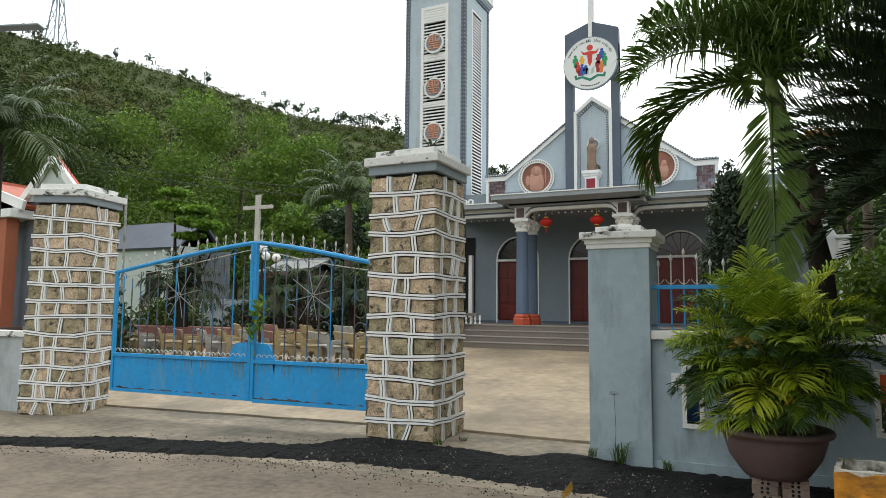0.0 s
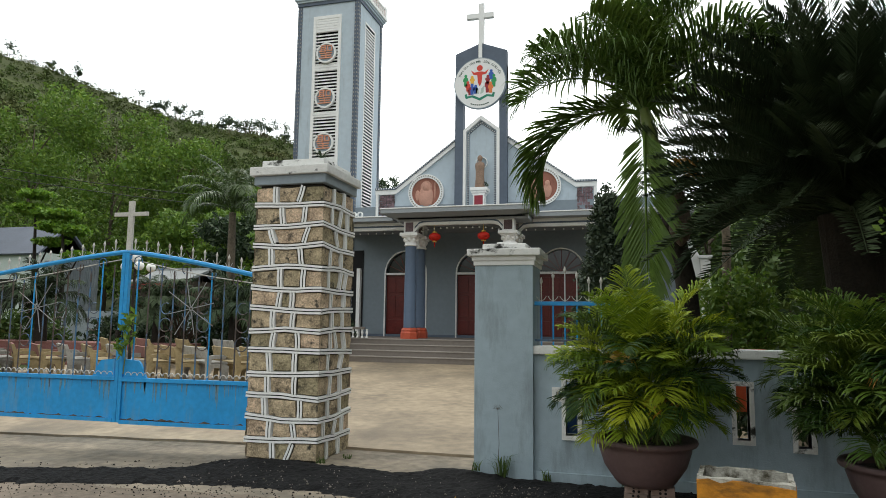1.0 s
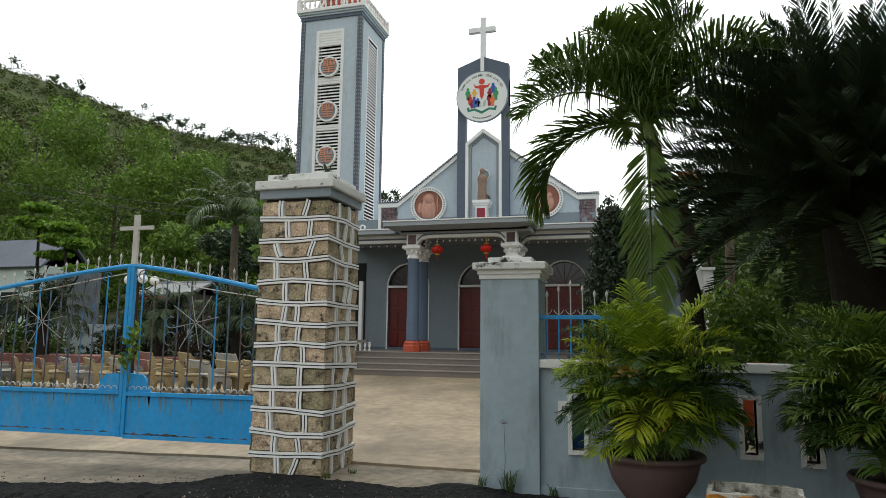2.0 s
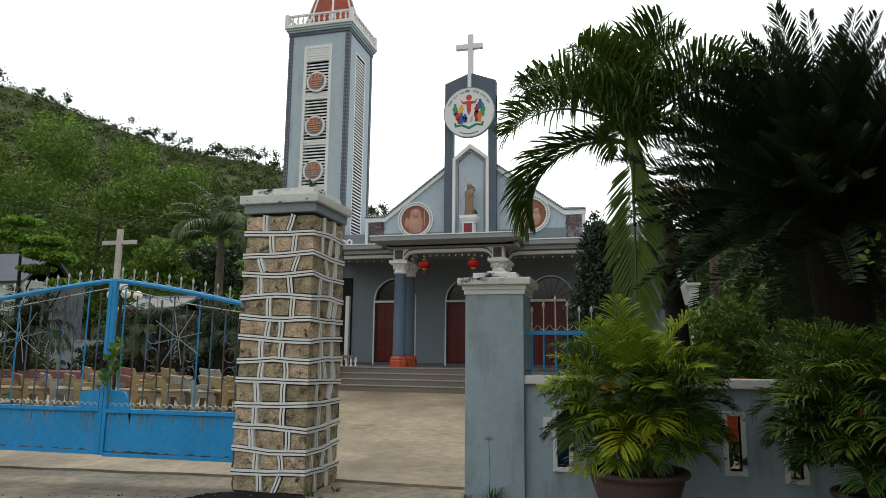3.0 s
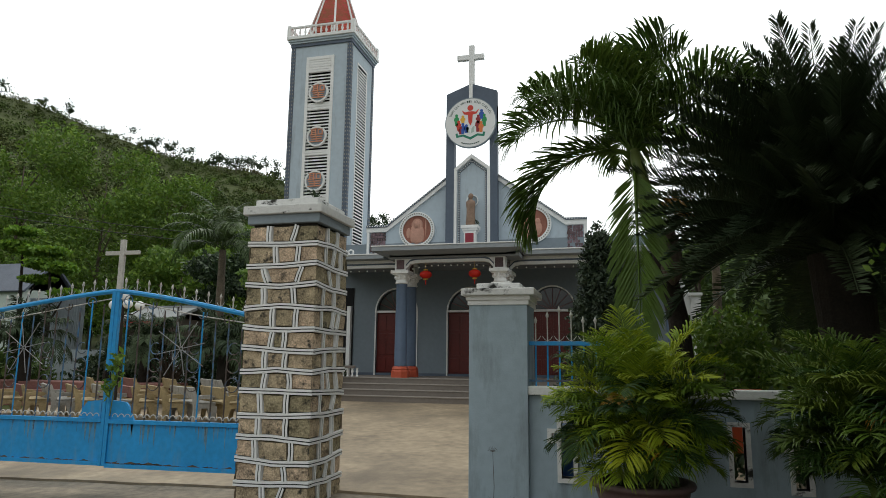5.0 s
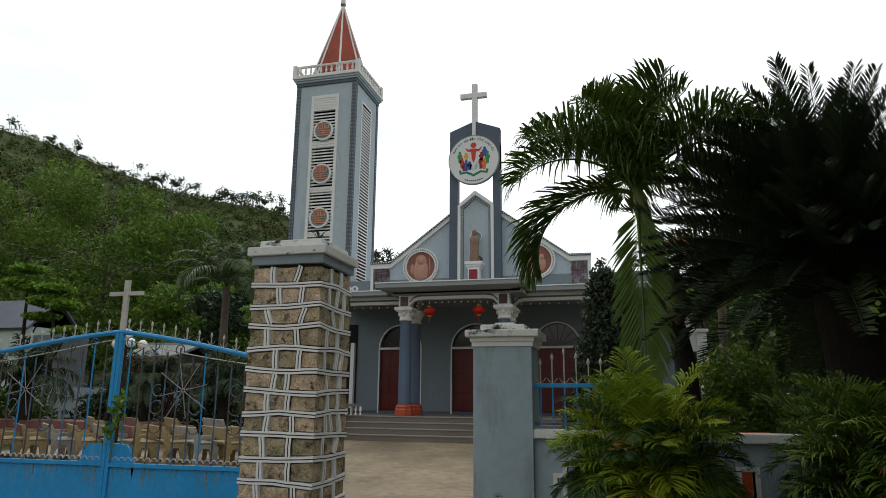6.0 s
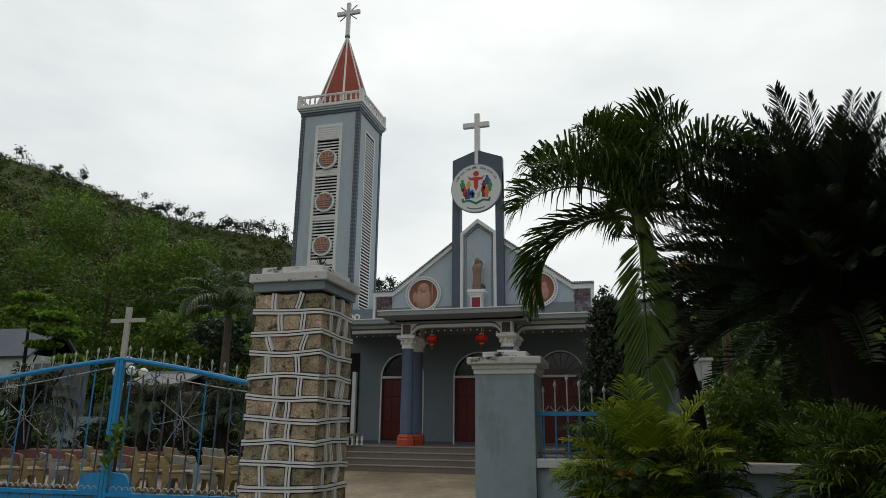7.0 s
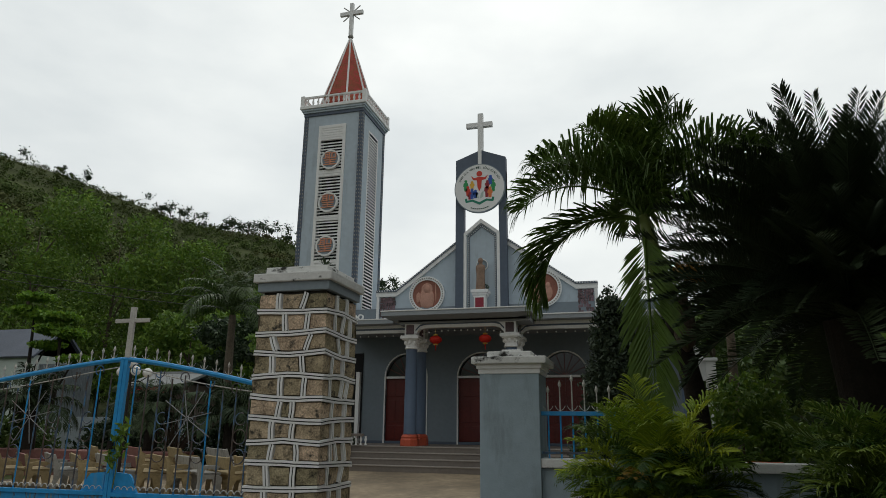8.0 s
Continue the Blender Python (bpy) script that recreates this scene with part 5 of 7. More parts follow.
for i, ch in enumerate(phrase):
    if ch == " ":
        continue
    if ch not in glyphs:
        glyphs[ch] = text_mesh("letter", ch, 0.115, ink, 0.003)
    a = radians(158 - 136 * i / (len(phrase) - 1))
    piece("letter", glyphs[ch], E_, Matrix.Translation((0.80 * math.cos(a), -0.073, 0.80 * math.sin(a))) @ Matrix.Rotation(-(a - math.pi / 2), 4, "Y") @ Matrix.Rotation(math.pi / 2, 4, "X"))
for k in range(9):
    a = radians(248 + 44 * k / 8)
    bm = bmesh.new()
    box(bm, -0.03, 0.03, -0.073, -0.069, -0.02, 0.02)
    bm.transform(Matrix.Translation((0.82 * math.cos(a), 0, 0.82 * math.sin(a))) @ Matrix.Rotation(-(a + math.pi / 2), 4, "Y"))
    part("lettering_bar", bm, ink, E_)

# lanterns hung in the porch
def lantern(x, y, z):
    L = thing("paper_lantern", pose(x, y, z), "round red silk lantern with gold caps and a tassel", "lantern", "porch lanterns")
    bm = bmesh.new()
    n, prof = 24, []
    for k in range(13):
        a = -1.2 + 2.4 * k / 12
        prof.append((0.175 * math.cos(a) + 0.012, 0.12 * math.sin(a) / math.sin(1.2)))
    rows = []
    for r, zz in prof:
        rows.append([bm.verts.new((r * (1 + 0.05 * (i % 2)) * math.cos(2 * math.pi * i / n), r * (1 + 0.05 * (i % 2)) * math.sin(2 * math.pi * i / n), zz)) for i in range(n)])
    for a, b in zip(rows, rows[1:]):
        for i in range(n):
            bm.faces.new((a[i], a[(i + 1) % n], b[(i + 1) % n], b[i]))
    part("shade", bm, LANTERN_RED, L, smooth=True)
    for name, z0, z1 in (("top_cap", 0.13, 0.17), ("bottom_cap", -0.17, -0.13)):
        bm = bmesh.new()
        lathe(bm, ((0.075, z0), (0.08, (z0 + z1) / 2), (0.07, z1)), 16)
        part(name, bm, GOLD, L, "gold cap")
    bm = bmesh.new()
    lathe(bm, ((0.012, -0.17), (0.025, -0.20), (0.02, -0.24), (0.012, -0.25), (0.014, -0.33), (0.004, -0.34)), 8)
    part("tassel", bm, LANTERN_RED, L)
    bm = bmesh.new()
    tube(bm, ((0, 0, 0.17), (0, 0, 4.80 - z)), 0.006, 5)
    part("cord", bm, GOLD, L)


lantern(-5.77, 21.24, 4.42)
lantern(-4.17, 21.24, 4.42)
S = thing("string_lights", pose(-4.98, 21.2, 4.7), "string of small white bulbs under the porch arch", "lights")
bm = bmesh.new()
bmesh.ops.create_uvsphere(bm, u_segments=8, v_segments=6, radius=0.028)
bulb = mesh_of(bm, "bulb", WHITE_CLEAN)
for i in range(13):
    u = -1.27 + 2.54 * i / 12
    piece("bulb", bulb, S, Matrix.Translation((u, 0.19, 0.025 - 0.10 * abs(u / 1.3) ** 4)))
for i in range(9):
    piece("bulb", bulb, S, Matrix.Translation((-2.0 - 0.3 * i, 1.1, 0.02)))
    piece("bulb", bulb, S, Matrix.Translation((2.0 + 0.3 * i, 1.1, 0.02)))
bm = bmesh.new()
tube(bm, [(-1.27 + 2.54 * i / 12, 0.20, 0.05 - 0.10 * abs((-1.27 + 2.54 * i / 12) / 1.3) ** 4) for i in range(13)], 0.005, 4)
part("wire", bm, WIRE, S)

# ---- bell tower ----
TX0, TX1, TY0, TY1 = -12.40, -9.82, 24.05, 26.55
TCX, TCY = (TX0 + TX1) / 2, (TY0 + TY1) / 2
T = thing("bell_tower", pose(TCX, TCY, 0.5), "tall square grey-blue bell tower with louvres, balustrade and red spire", "tower")


def tpart(name, bm, material, label="", parent=None, smooth=False):
    return part(name, bm, material, parent or T, label, world=True, smooth=smooth)


LX0, LX1, LZ0, LZ1 = -11.60, -10.64, 6.2, 13.64
SY0, SY1 = 24.83, 25.77
bm = bmesh.new()
# shaft as four walls, with openings for the louvres
pierced(bm, [TX0, LX0, LX1, TX1], [0.3, LZ0, LZ1, 14.38], TY0, TY0 + 0.25, lambda x, z: LX0 < x < LX1 and LZ0 < z < LZ1)
tpart("wall", bm, GREY_BLUE)
bm = bmesh.new()
pierced(bm, [TY0 + 0.25, SY0, SY1, TY1], [0.3, LZ0, LZ1, 14.38], -TX1, -TX1 + 0.25, lambda x, z: SY0 < x < SY1 and LZ0 < z < LZ1)
bm.transform(Matrix(((0, -1, 0, 0), (1, 0, 0, 0), (0, 0, 1, 0), (0, 0, 0, 1))))
bmesh.ops.recalc_face_normals(bm, faces=bm.faces)
tpart("wall", bm, GREY_BLUE)
bm = bmesh.new()
box(bm, TX0, TX0 + 0.25, TY0 + 0.25, TY1, 0.3, 14.38)
box(bm, TX0 + 0.25, TX1 - 0.25, TY1 - 0.25, TY1, 0.3, 14.38)
tpart("wall", bm, GREY_BLUE)
# black box added behind the louvres so their gaps read as shade
bm = bmesh.new()
box(bm, TX0 + 0.26, TX1 - 0.55, TY0 + 0.55, TY1 - 0.26, 5.5, 14.3)
tpart("inner_core", bm, SHADE_BLACK, "black core for the shade inside the belfry")
# dark corner strips with pale studs
for x0, x1, y0, y1 in ((TX0 - 0.03, TX0 + 0.15, TY0 - 0.03, TY0 + 0.15), (TX1 - 0.15, TX1 + 0.03, TY0 - 0.03, TY0 + 0.15), (TX1 - 0.15, TX1 + 0.03, TY1 - 0.15, TY1 + 0.03), (TX0 - 0.03, TX0 + 0.15, TY1 - 0.15, TY1 + 0.03)):
    bm = bmesh.new()
    box(bm, x0, x1, y0, y1, 1.0, 14.36)
    K = tpart("corner_strip", bm, DARK_TRIM, "dark slate corner strip with pale dots")
    bm = bmesh.new()
    for k in range(78):
        z = 2.0 + 0.158 * k
        for off in (-0.05, 0.05):
            box(bm, (x0 + x1) / 2 + off - 0.016, (x0 + x1) / 2 + off + 0.016, y0 - 0.012, y0 + 0.001, z - 0.03, z + 0.03)
            box(bm, x1 - 0.001, x1 + 0.012, (y0 + y1) / 2 + off - 0.016, (y0 + y1) / 2 + off + 0.016, z - 0.03, z + 0.03)
    part("strip_studs", bm, GREY_CONC, K, world=True)["kind"] = "stuff"
# front louvre panel
bm = ring(bmesh.new(), [(LX0 - 0.12, LZ0 - 0.12), (LX1 + 0.12, LZ0 - 0.12), (LX1 + 0.12, LZ1 + 0.13), (LX0 - 0.12, LZ1 + 0.13)], [(LX0, LZ0), (LX1, LZ0), (LX1, LZ1), (LX0, LZ1)], TY0 - 0.06, TY0 + 0.10)
tpart("louvre_frame", bm, WHITE)
slat_pts = ((-0.045, -0.045), (0.08, 0.03), (0.07, 0.055), (-0.045, 0.014))
bm = bmesh.new()
a = [bm.verts.new((LX0 - TCX, y, z)) for y, z in slat_pts]
b = [bm.verts.new((LX1 - TCX, y, z)) for y, z in slat_pts]
bm.faces.new(a[::-1])
bm.faces.new(b)
for i in range(4):
    bm.faces.new((a[i], a[(i + 1) % 4], b[(i + 1) % 4], b[i]))
bmesh.ops.recalc_face_normals(bm, faces=bm.faces)
slat = mesh_of(bm, "louvre_slat", WHITE)
z = LZ0 + 0.1
while z < 13.1:
    piece("louvre_slat", slat, T, Matrix.Translation((0, TY0 + 0.03 - TCY, z - 0.5)))
    z += 0.131
for z0, z1 in ((13.10, 13.64), (11.50, 11.74), (9.68 - 0.06, 9.68 + 0.12), (7.85 - 0.05, 7.85 + 0.12)):
    bm = bmesh.new()
    n = max(2, round((z1 - z0) / 0.1))
    for k in range(n):
        h = (z1 - z0) / n
        prism(bm, [(LX0, z0 + h * k + 0.012), (LX1, z0 + h * k + 0.012), (LX1, z0 + h * (k + 1)), (LX0, z0 + h * (k + 1))], TY0 - 0.045 + 0.0, TY0 + 0.06)
    tpart("closed_slats", bm, WHITE)
PINK = mat("salmon_painted_relief", (0.66, 0.30, 0.19), 0.6, 0.12)
sign = text_mesh("tower_character", "聖", 0.64, PINK, 0.025)
for cz in (12.20, 10.37, 8.56, 6.75):
    D = tpart("roundel", prism(bmesh.new(), circle(-11.105, cz, 0.36, 40)[::-1], TY0 - 0.10, TY0 - 0.045), BAND_GREY, "round plaque with a salmon character")
    part("roundel_rim", ring(bmesh.new(), circle(-11.105, cz, 0.415, 40), circle(-11.105, cz, 0.35, 40), TY0 - 0.14, TY0 - 0.04), WHITE, D, world=True)
    piece("character", sign, D, Matrix.Translation((-11.105 - TCX, TY0 - 0.115 - TCY, cz - 0.5)) @ Matrix.Rotation(math.pi / 2, 4, "X"))
# side louvres
bm = ring(bmesh.new(), [(SY0 - 0.08, LZ0 - 0.1), (SY1 + 0.08, LZ0 - 0.1), (SY1 + 0.08, LZ1 + 0.08), (SY0 - 0.08, LZ1 + 0.08)], [(SY0, LZ0), (SY1, LZ0), (SY1, LZ1), (SY0, LZ1)], -TX1 - 0.012, -TX1 + 0.1)
bm.transform(Matrix(((0, -1, 0, 0), (1, 0, 0, 0), (0, 0, 1, 0), (0, 0, 0, 1))))
bmesh.ops.recalc_face_normals(bm, faces=bm.faces)
tpart("side_louvre_frame", bm, WHITE)
bm = bmesh.new()
a = [bm.verts.new((-y, SY0 - TCY, z)) for y, z in slat_pts]
b = [bm.verts.new((-y, SY1 - TCY, z)) for y, z in slat_pts]
bm.faces.new(a[::-1])
bm.faces.new(b)
for i in range(4):
    bm.faces.new((a[i], a[(i + 1) % 4], b[(i + 1) % 4], b[i]))
bmesh.ops.recalc_face_normals(bm, faces=bm.faces)
slat2 = mesh_of(bm, "side_louvre_slat", WHITE)
z = LZ0 + 0.1
while z < LZ1 - 0.05:
    piece("side_louvre_slat", slat2, T, Matrix.Translation((TX1 - 0.03 - TCX, 0, z - 0.5)))
    z += 0.131
# cornice and balustrade
for name, h, z0, z1, m in (("frieze", 0.05, 14.26, 14.40, DARK_TRIM), ("cornice", 0.09, 14.40, 14.48, GREY_BLUE), ("cornice", 0.14, 14.48, 14.57, GREY_BLUE), ("cornice", 0.19, 14.57, 14.69, WHITE)):
    bm = bmesh.new()
    box(bm, TX0 - h, TX1 + h, TY0 - h, TY1 + h, z0, z1, 0.012)
    tpart(name, bm, m)
BX0, BX1, BY0, BY1 = TX0 - 0.11, TX1 + 0.09, TY0 - 0.09, TY1 + 0.09
for x0, x1, y0, y1 in ((BX0, BX1, BY0 - 0.05, BY0 + 0.05), (BX0, BX1, BY1 - 0.05, BY1 + 0.05), (BX0 - 0.05, BX0 + 0.05, BY0 + 0.05, BY1 - 0.05), (BX1 - 0.05, BX1 + 0.05, BY0 + 0.05, BY1 - 0.05)):
    bm = bmesh.new()
    box(bm, x0, x1, y0, y1, 15.06, 15.14, 0.008)
    box(bm, x0, x1, y0, y1, 14.69, 14.73)
    tpart("balustrade_rail", bm, WHITE)
for x in (BX0, BX1):
    for y in (BY0, BY1):
        bm = bmesh.new()
        box(bm, x - 0.08, x + 0.08, y - 0.08, y + 0.08, 14.68, 15.18, 0.008)
        tpart("balustrade_post", bm, WHITE)
bm = bmesh.new()
lathe(bm, ((0.045, 0.0), (0.03, 0.06), (0.055, 0.14), (0.03, 0.26), (0.045, 0.34)), 8)
balu = mesh_of(bm, "baluster", WHITE, True)
for i in range(1, 12):
    for x, y in ((BX0 + (BX1 - BX0) * i / 12, BY0), (BX0 + (BX1 - BX0) * i / 12, BY1), (BX0, BY0 + (BY1 - BY0) * i / 12), (BX1, BY0 + (BY1 - BY0) * i / 12)):
        piece("baluster", balu, T, Matrix.Translation((x - TCX, y - TCY, 14.725 - 0.5)))
# octagonal spire with tile courses and white ribs
AP = Vector((TCX, TCY, 18.72))
R0, Z0 = 1.28, 14.69
bm = bmesh.new()
courses = 34
corner = lambda k, u, o=0.0: Vector((TCX + (R0 + o) * (1 - u) * math.sin(radians(22.5 + 45 * k)), TCY - (R0 + o) * (1 - u) * math.cos(radians(22.5 + 45 * k)), Z0 + (18.72 - Z0) * u))
for c in range(courses):
    u0, u1 = c / courses, (c + 1) / courses
    for k in range(8):
        n = max(1, round(7 * (1 - u0)))
        for i in range(n):
            sh = 0.5 * (c % 2) / n
            f0, f1 = min(1, i / n + sh), min(1, (i + 1) / n + sh - 0.008)
            if i == 0 and sh:
                f0 = 0.0
            p = [corner(k, u0, 0.035).lerp(corner(k + 1, u0, 0.035), f0), corner(k, u0, 0.035).lerp(corner(k + 1, u0, 0.035), f1), corner(k, u1, 0.012).lerp(corner(k + 1, u1, 0.012), f1), corner(k, u1, 0.012).lerp(corner(k + 1, u1, 0.012), f0)]
            bm.faces.new([bm.verts.new(q) for q in p])
ob = tpart("spire_tiles", bm, TILE_RED, "courses of orange-red tiles")
ob["kind"] = "stuff"
bm = bmesh.new()
low = [bm.verts.new(corner(k, 0, -0.01)) for k in range(8)]
top = bm.verts.new(AP)
for k in range(8):
    bm.faces.new((low[k], low[(k + 1) % 8], top))
bm.faces.new(low[::-1])
tpart("spire", bm, TILE_RED)
for k in range(8):
    bm = bmesh.new()
    tube(bm, (corner(k, 0, 0.03), corner(k, 0.5, 0.03), corner(k, 0.985, 0.02)), (0.045, 0.04, 0.03), 6)
    tpart("spire_rib", bm, WHITE, "white rib")
bm = bmesh.new()
lathe(bm, ((0.10, 18.62), (0.13, 18.68), (0.07, 18.76)), 12, TCX, TCY)
tpart("finial", bm, GREY_CONC)
bm = bmesh.new()
box(bm, TCX - 0.085, TCX + 0.085, TCY - 0.07, TCY + 0.07, 18.74, 20.40, 0.006)
box(bm, TCX - 0.55, TCX + 0.55, TCY - 0.066, TCY + 0.066, 19.80, 19.98, 0.006)
K = tpart("cross", bm, WHITE_CLEAN, "white cross with diagonal rays")
for s in (-1, 1):
    for t_ in (-1, 1):
        bm = bmesh.new()
        bar(bm, (TCX + s * 0.12, TCY, 19.89 + t_ * 0.12), (TCX + s * 0.40, TCY, 19.89 + t_ * 0.36), 0.04, 0.03)
        part("ray", bm, GREY_CONC, K, world=True)
# small white rings standing on the eave beside the tower
bm = bmesh.new()
for i in range(3):
    ring(bm, circle(-9.42 + 0.24 * i, 5.46, 0.11, 20), circle(-9.42 + 0.24 * i, 5.46, 0.065, 20), 22.6, 22.66)
cpart("eave_ornament", bm, WHITE, "row of small white rings")


# ---- plants ----
def frond_mesh(name, length, a0, a1, pairs, leaf, width, material, seed, droop=0.5, start=0.18, lift=0.35, stem=0.012, sweep=0.55):
    """A feather leaf that leaves the origin along z, bends towards x from a0 to a1 degrees off the vertical, and bears leaflets to both sides."""
    r = random.Random(seed)
    v, f = [], []
    n = 26
    pts, tans = [Vector((0, 0, 0))], []
    for i in range(n):
        s = (i + 0.5) / n
        a = radians(a0 + (a1 - a0) * s ** 1.25)
        t = Vector((math.sin(a), 0, math.cos(a)))
        tans.append(t)
        pts.append(pts[-1] + t * (length / n))
    tans.append(tans[-1])
    for i in range(n + 1):
        w = stem * (1 - 0.8 * i / n)
        t = tans[i]
        up = Vector((-t.z, 0, t.x))
        o = len(v)
        v += [pts[i] + Vector((0, w, 0)), pts[i] - up * w, pts[i] - Vector((0, w, 0)), pts[i] + up * w]
        if i:
            for k in range(4):
                f.append((o - 4 + k, o - 4 + (k + 1) % 4, o + (k + 1) % 4, o + k))
    for i in range(pairs):
        s = start + (1 - start) * (i + r.uniform(-0.3, 0.3)) / (pairs - 1)
        s = max(start, min(0.995, s))
        q = s * n
        j = min(n - 1, int(q))
        p = pts[j].lerp(pts[j + 1], q - j)
        t = tans[j]
        up = Vector((-t.z, 0, t.x))
        size = leaf * (0.45 + 1.1 * math.sin(math.pi * min(1, (s - start) / (1 - start) * 0.86 + 0.14)) ** 0.8) / 1.4 * r.uniform(0.85, 1.12)
        for side in (-1, 1):
            if r.random() < 0.05:
                continue
            fw = sweep * (0.6 + 0.9 * s) * r.uniform(0.8, 1.2)
            d = (Vector((0, side, 0)) + t * fw + up * lift * r.uniform(0.5, 1.4)).normalized()
            bend = Vector((0, 0, -1)) * droop * r.uniform(0.6, 1.5)
            a = p
            m1 = p + d * size * 0.45 + bend * size * 0.10
            m2 = p + d * size * 0.78 + bend * size * 0.36
            e = p + d * size * 0.95 + bend * size * 0.70
            g = t.cross(d).normalized().cross(d).normalized() * width
            h = d.cross(g).normalized() * width * 0.3
            o = len(v)
            v += [a, m1 + g - h, m1 - g - h, m1 + h, m2 + g * 0.75, m2 - g * 0.75, e]
            f += [(o, o + 1, o + 3), (o, o + 3, o + 2), (o + 1, o + 4, o + 3), (o + 3, o + 4, o + 5), (o + 3, o + 5, o + 2), (o + 4, o + 6, o + 5)]
    return plain_mesh(name, v, f, material)


def turned(az, x=0.0, y=0.0, z=0.0, tilt=0.0, roll=0.0, s=1.0):
    """az: degrees from +x, counter-clockwise, to which the leaf bends."""
    return Matrix.Translation((x, y, z)) @ Matrix.Rotation(radians(az), 4, "Z") @ Matrix.Rotation(radians(tilt), 4, "Y") @ Matrix.Rotation(radians(roll), 4, "Z") @ Matrix.Scale(s, 4)


def potted_areca(x, y, rim, seed, spread, label, main):
    r = random.Random(seed)
    P = thing("potted_palm", pose(x, y, rim - 0.40), label, "potted plant", "potted palms by the wall")
    bm = bmesh.new()
    lathe(bm, ((0.20, 0.0), (0.22, 0.0), (0.25, 0.03), (0.33, 0.14), (0.372, 0.26), (0.375, 0.30), (0.415, 0.305), (0.425, 0.325), (0.415, 0.345), (0.36, 0.345), (0.345, 0.29), (0.30, 0.27)), 40)
    bm.transform(Matrix.Diagonal((1.08, 1.08, 1.16, 1)))
    part("pot", bm, POT, P, "mauve-grey ceramic bowl pot with a thick rim", smooth=True)
    bm = bmesh.new()
    lathe(bm, ((0.34, 0.24), (0.345, 0.285), (0.2, 0.31), (0.02, 0.32)), 24)
    bm.transform(Matrix.Diagonal((1.07, 1.07, 1.15, 1)))
    part("soil", bm, SOIL, P)
    stems = bmesh.new()
    for i in range(34):
        a, q = r.uniform(0, 6.28), r.uniform(0.02, 0.2)
        h = r.uniform(0.25, 0.75)
        lean = r.uniform(0.1, 0.35)
        tube(stems, [(q * math.cos(a), q * math.sin(a), 0.28), ((q + lean * 0.4) * math.cos(a), (q + lean * 0.4) * math.sin(a), 0.28 + h * 0.6), ((q + lean) * math.cos(a), (q + lean) * math.sin(a), 0.28 + h)], (0.012, 0.010, 0.006), 5)
    part("cane_clump", stems, STEM, P, "clump of thin yellow-green canes")
    # short arching fronds; shade is coloured in: deep green inside, yellow-green towards the light
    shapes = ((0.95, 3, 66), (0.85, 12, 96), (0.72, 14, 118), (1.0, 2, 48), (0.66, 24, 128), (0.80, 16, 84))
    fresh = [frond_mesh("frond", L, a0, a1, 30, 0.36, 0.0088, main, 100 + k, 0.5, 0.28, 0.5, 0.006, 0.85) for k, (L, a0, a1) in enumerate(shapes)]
    inner = [frond_mesh("frond", L, a0, a1, 30, 0.36, 0.0088, ARECA_SHADED, 120 + k, 0.5, 0.28, 0.5, 0.006, 0.85) for k, (L, a0, a1) in enumerate(shapes)]
    dead = frond_mesh("frond", 0.5, 30, 120, 14, 0.24, 0.011, ARECA_YELLOW, 140, 0.8, 0.3, 0.3, 0.005)
    count = 165
    for i in range(count):
        az = 360 * i * 0.381966 + r.uniform(-15, 15)
        u = (i + 0.5) / count
        base = 0.38 + 0.74 * (1 - u) ** 0.8 * r.uniform(0.75, 1.08)
        q = 0.05 + 0.17 * r.uniform(0.3, 1.0)
        if u < 0.42:
            k, tilt, s = r.choice((0, 3, 5, 5)), r.uniform(0, 34), r.uniform(0.72, 1.0)
        elif u < 0.75:
            k, tilt, s = r.choice((1, 2, 5, 4)), r.uniform(4, 34), r.uniform(0.75, 1.0)
        else:
            k, tilt, s = r.choice((2, 4, 1)), r.uniform(0, 22), r.uniform(0.60, 0.85)
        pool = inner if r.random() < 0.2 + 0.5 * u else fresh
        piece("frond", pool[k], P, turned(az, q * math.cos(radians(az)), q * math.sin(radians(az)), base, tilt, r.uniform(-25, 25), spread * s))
    for az, z, tilt in ((285, 0.70, 25), (250, 1.25, 10)):
        piece("yellow_frond", dead, P, turned(az, 0.25 * math.cos(radians(az)), 0.25 * math.sin(radians(az)), 0.3 + z * 0.6, tilt, 0, 0.8 * spread))
    return P


potted_areca(0.24, 7.42, 0.690, 21, 0.98, "bushy yellow-green areca palm in a mauve ceramic bowl on bricks", ARECA)
potted_areca(2.22, 7.30, 0.615, 22, 1.14, "bushy dark green areca palm in a mauve ceramic bowl", ARECA_MID)

# hollow bricks under the pots
bm = bmesh.new()
box(bm, -0.10, 0.10, -0.05, 0.05, 0.0, 0.07, 0.005)
hb = mesh_of(bm, "hollow_brick", BRICK)
bm = bmesh.new()
for k in (-0.022, 0.022):
    for j in (-0.018, 0.018):
        prism(bm, circle(k, 0.035 + j * 0.9, 0.012, 10)[::-1], -0.052, -0.0501)
holes = mesh_of(bm, "brick_hole", SHADE_BLACK)
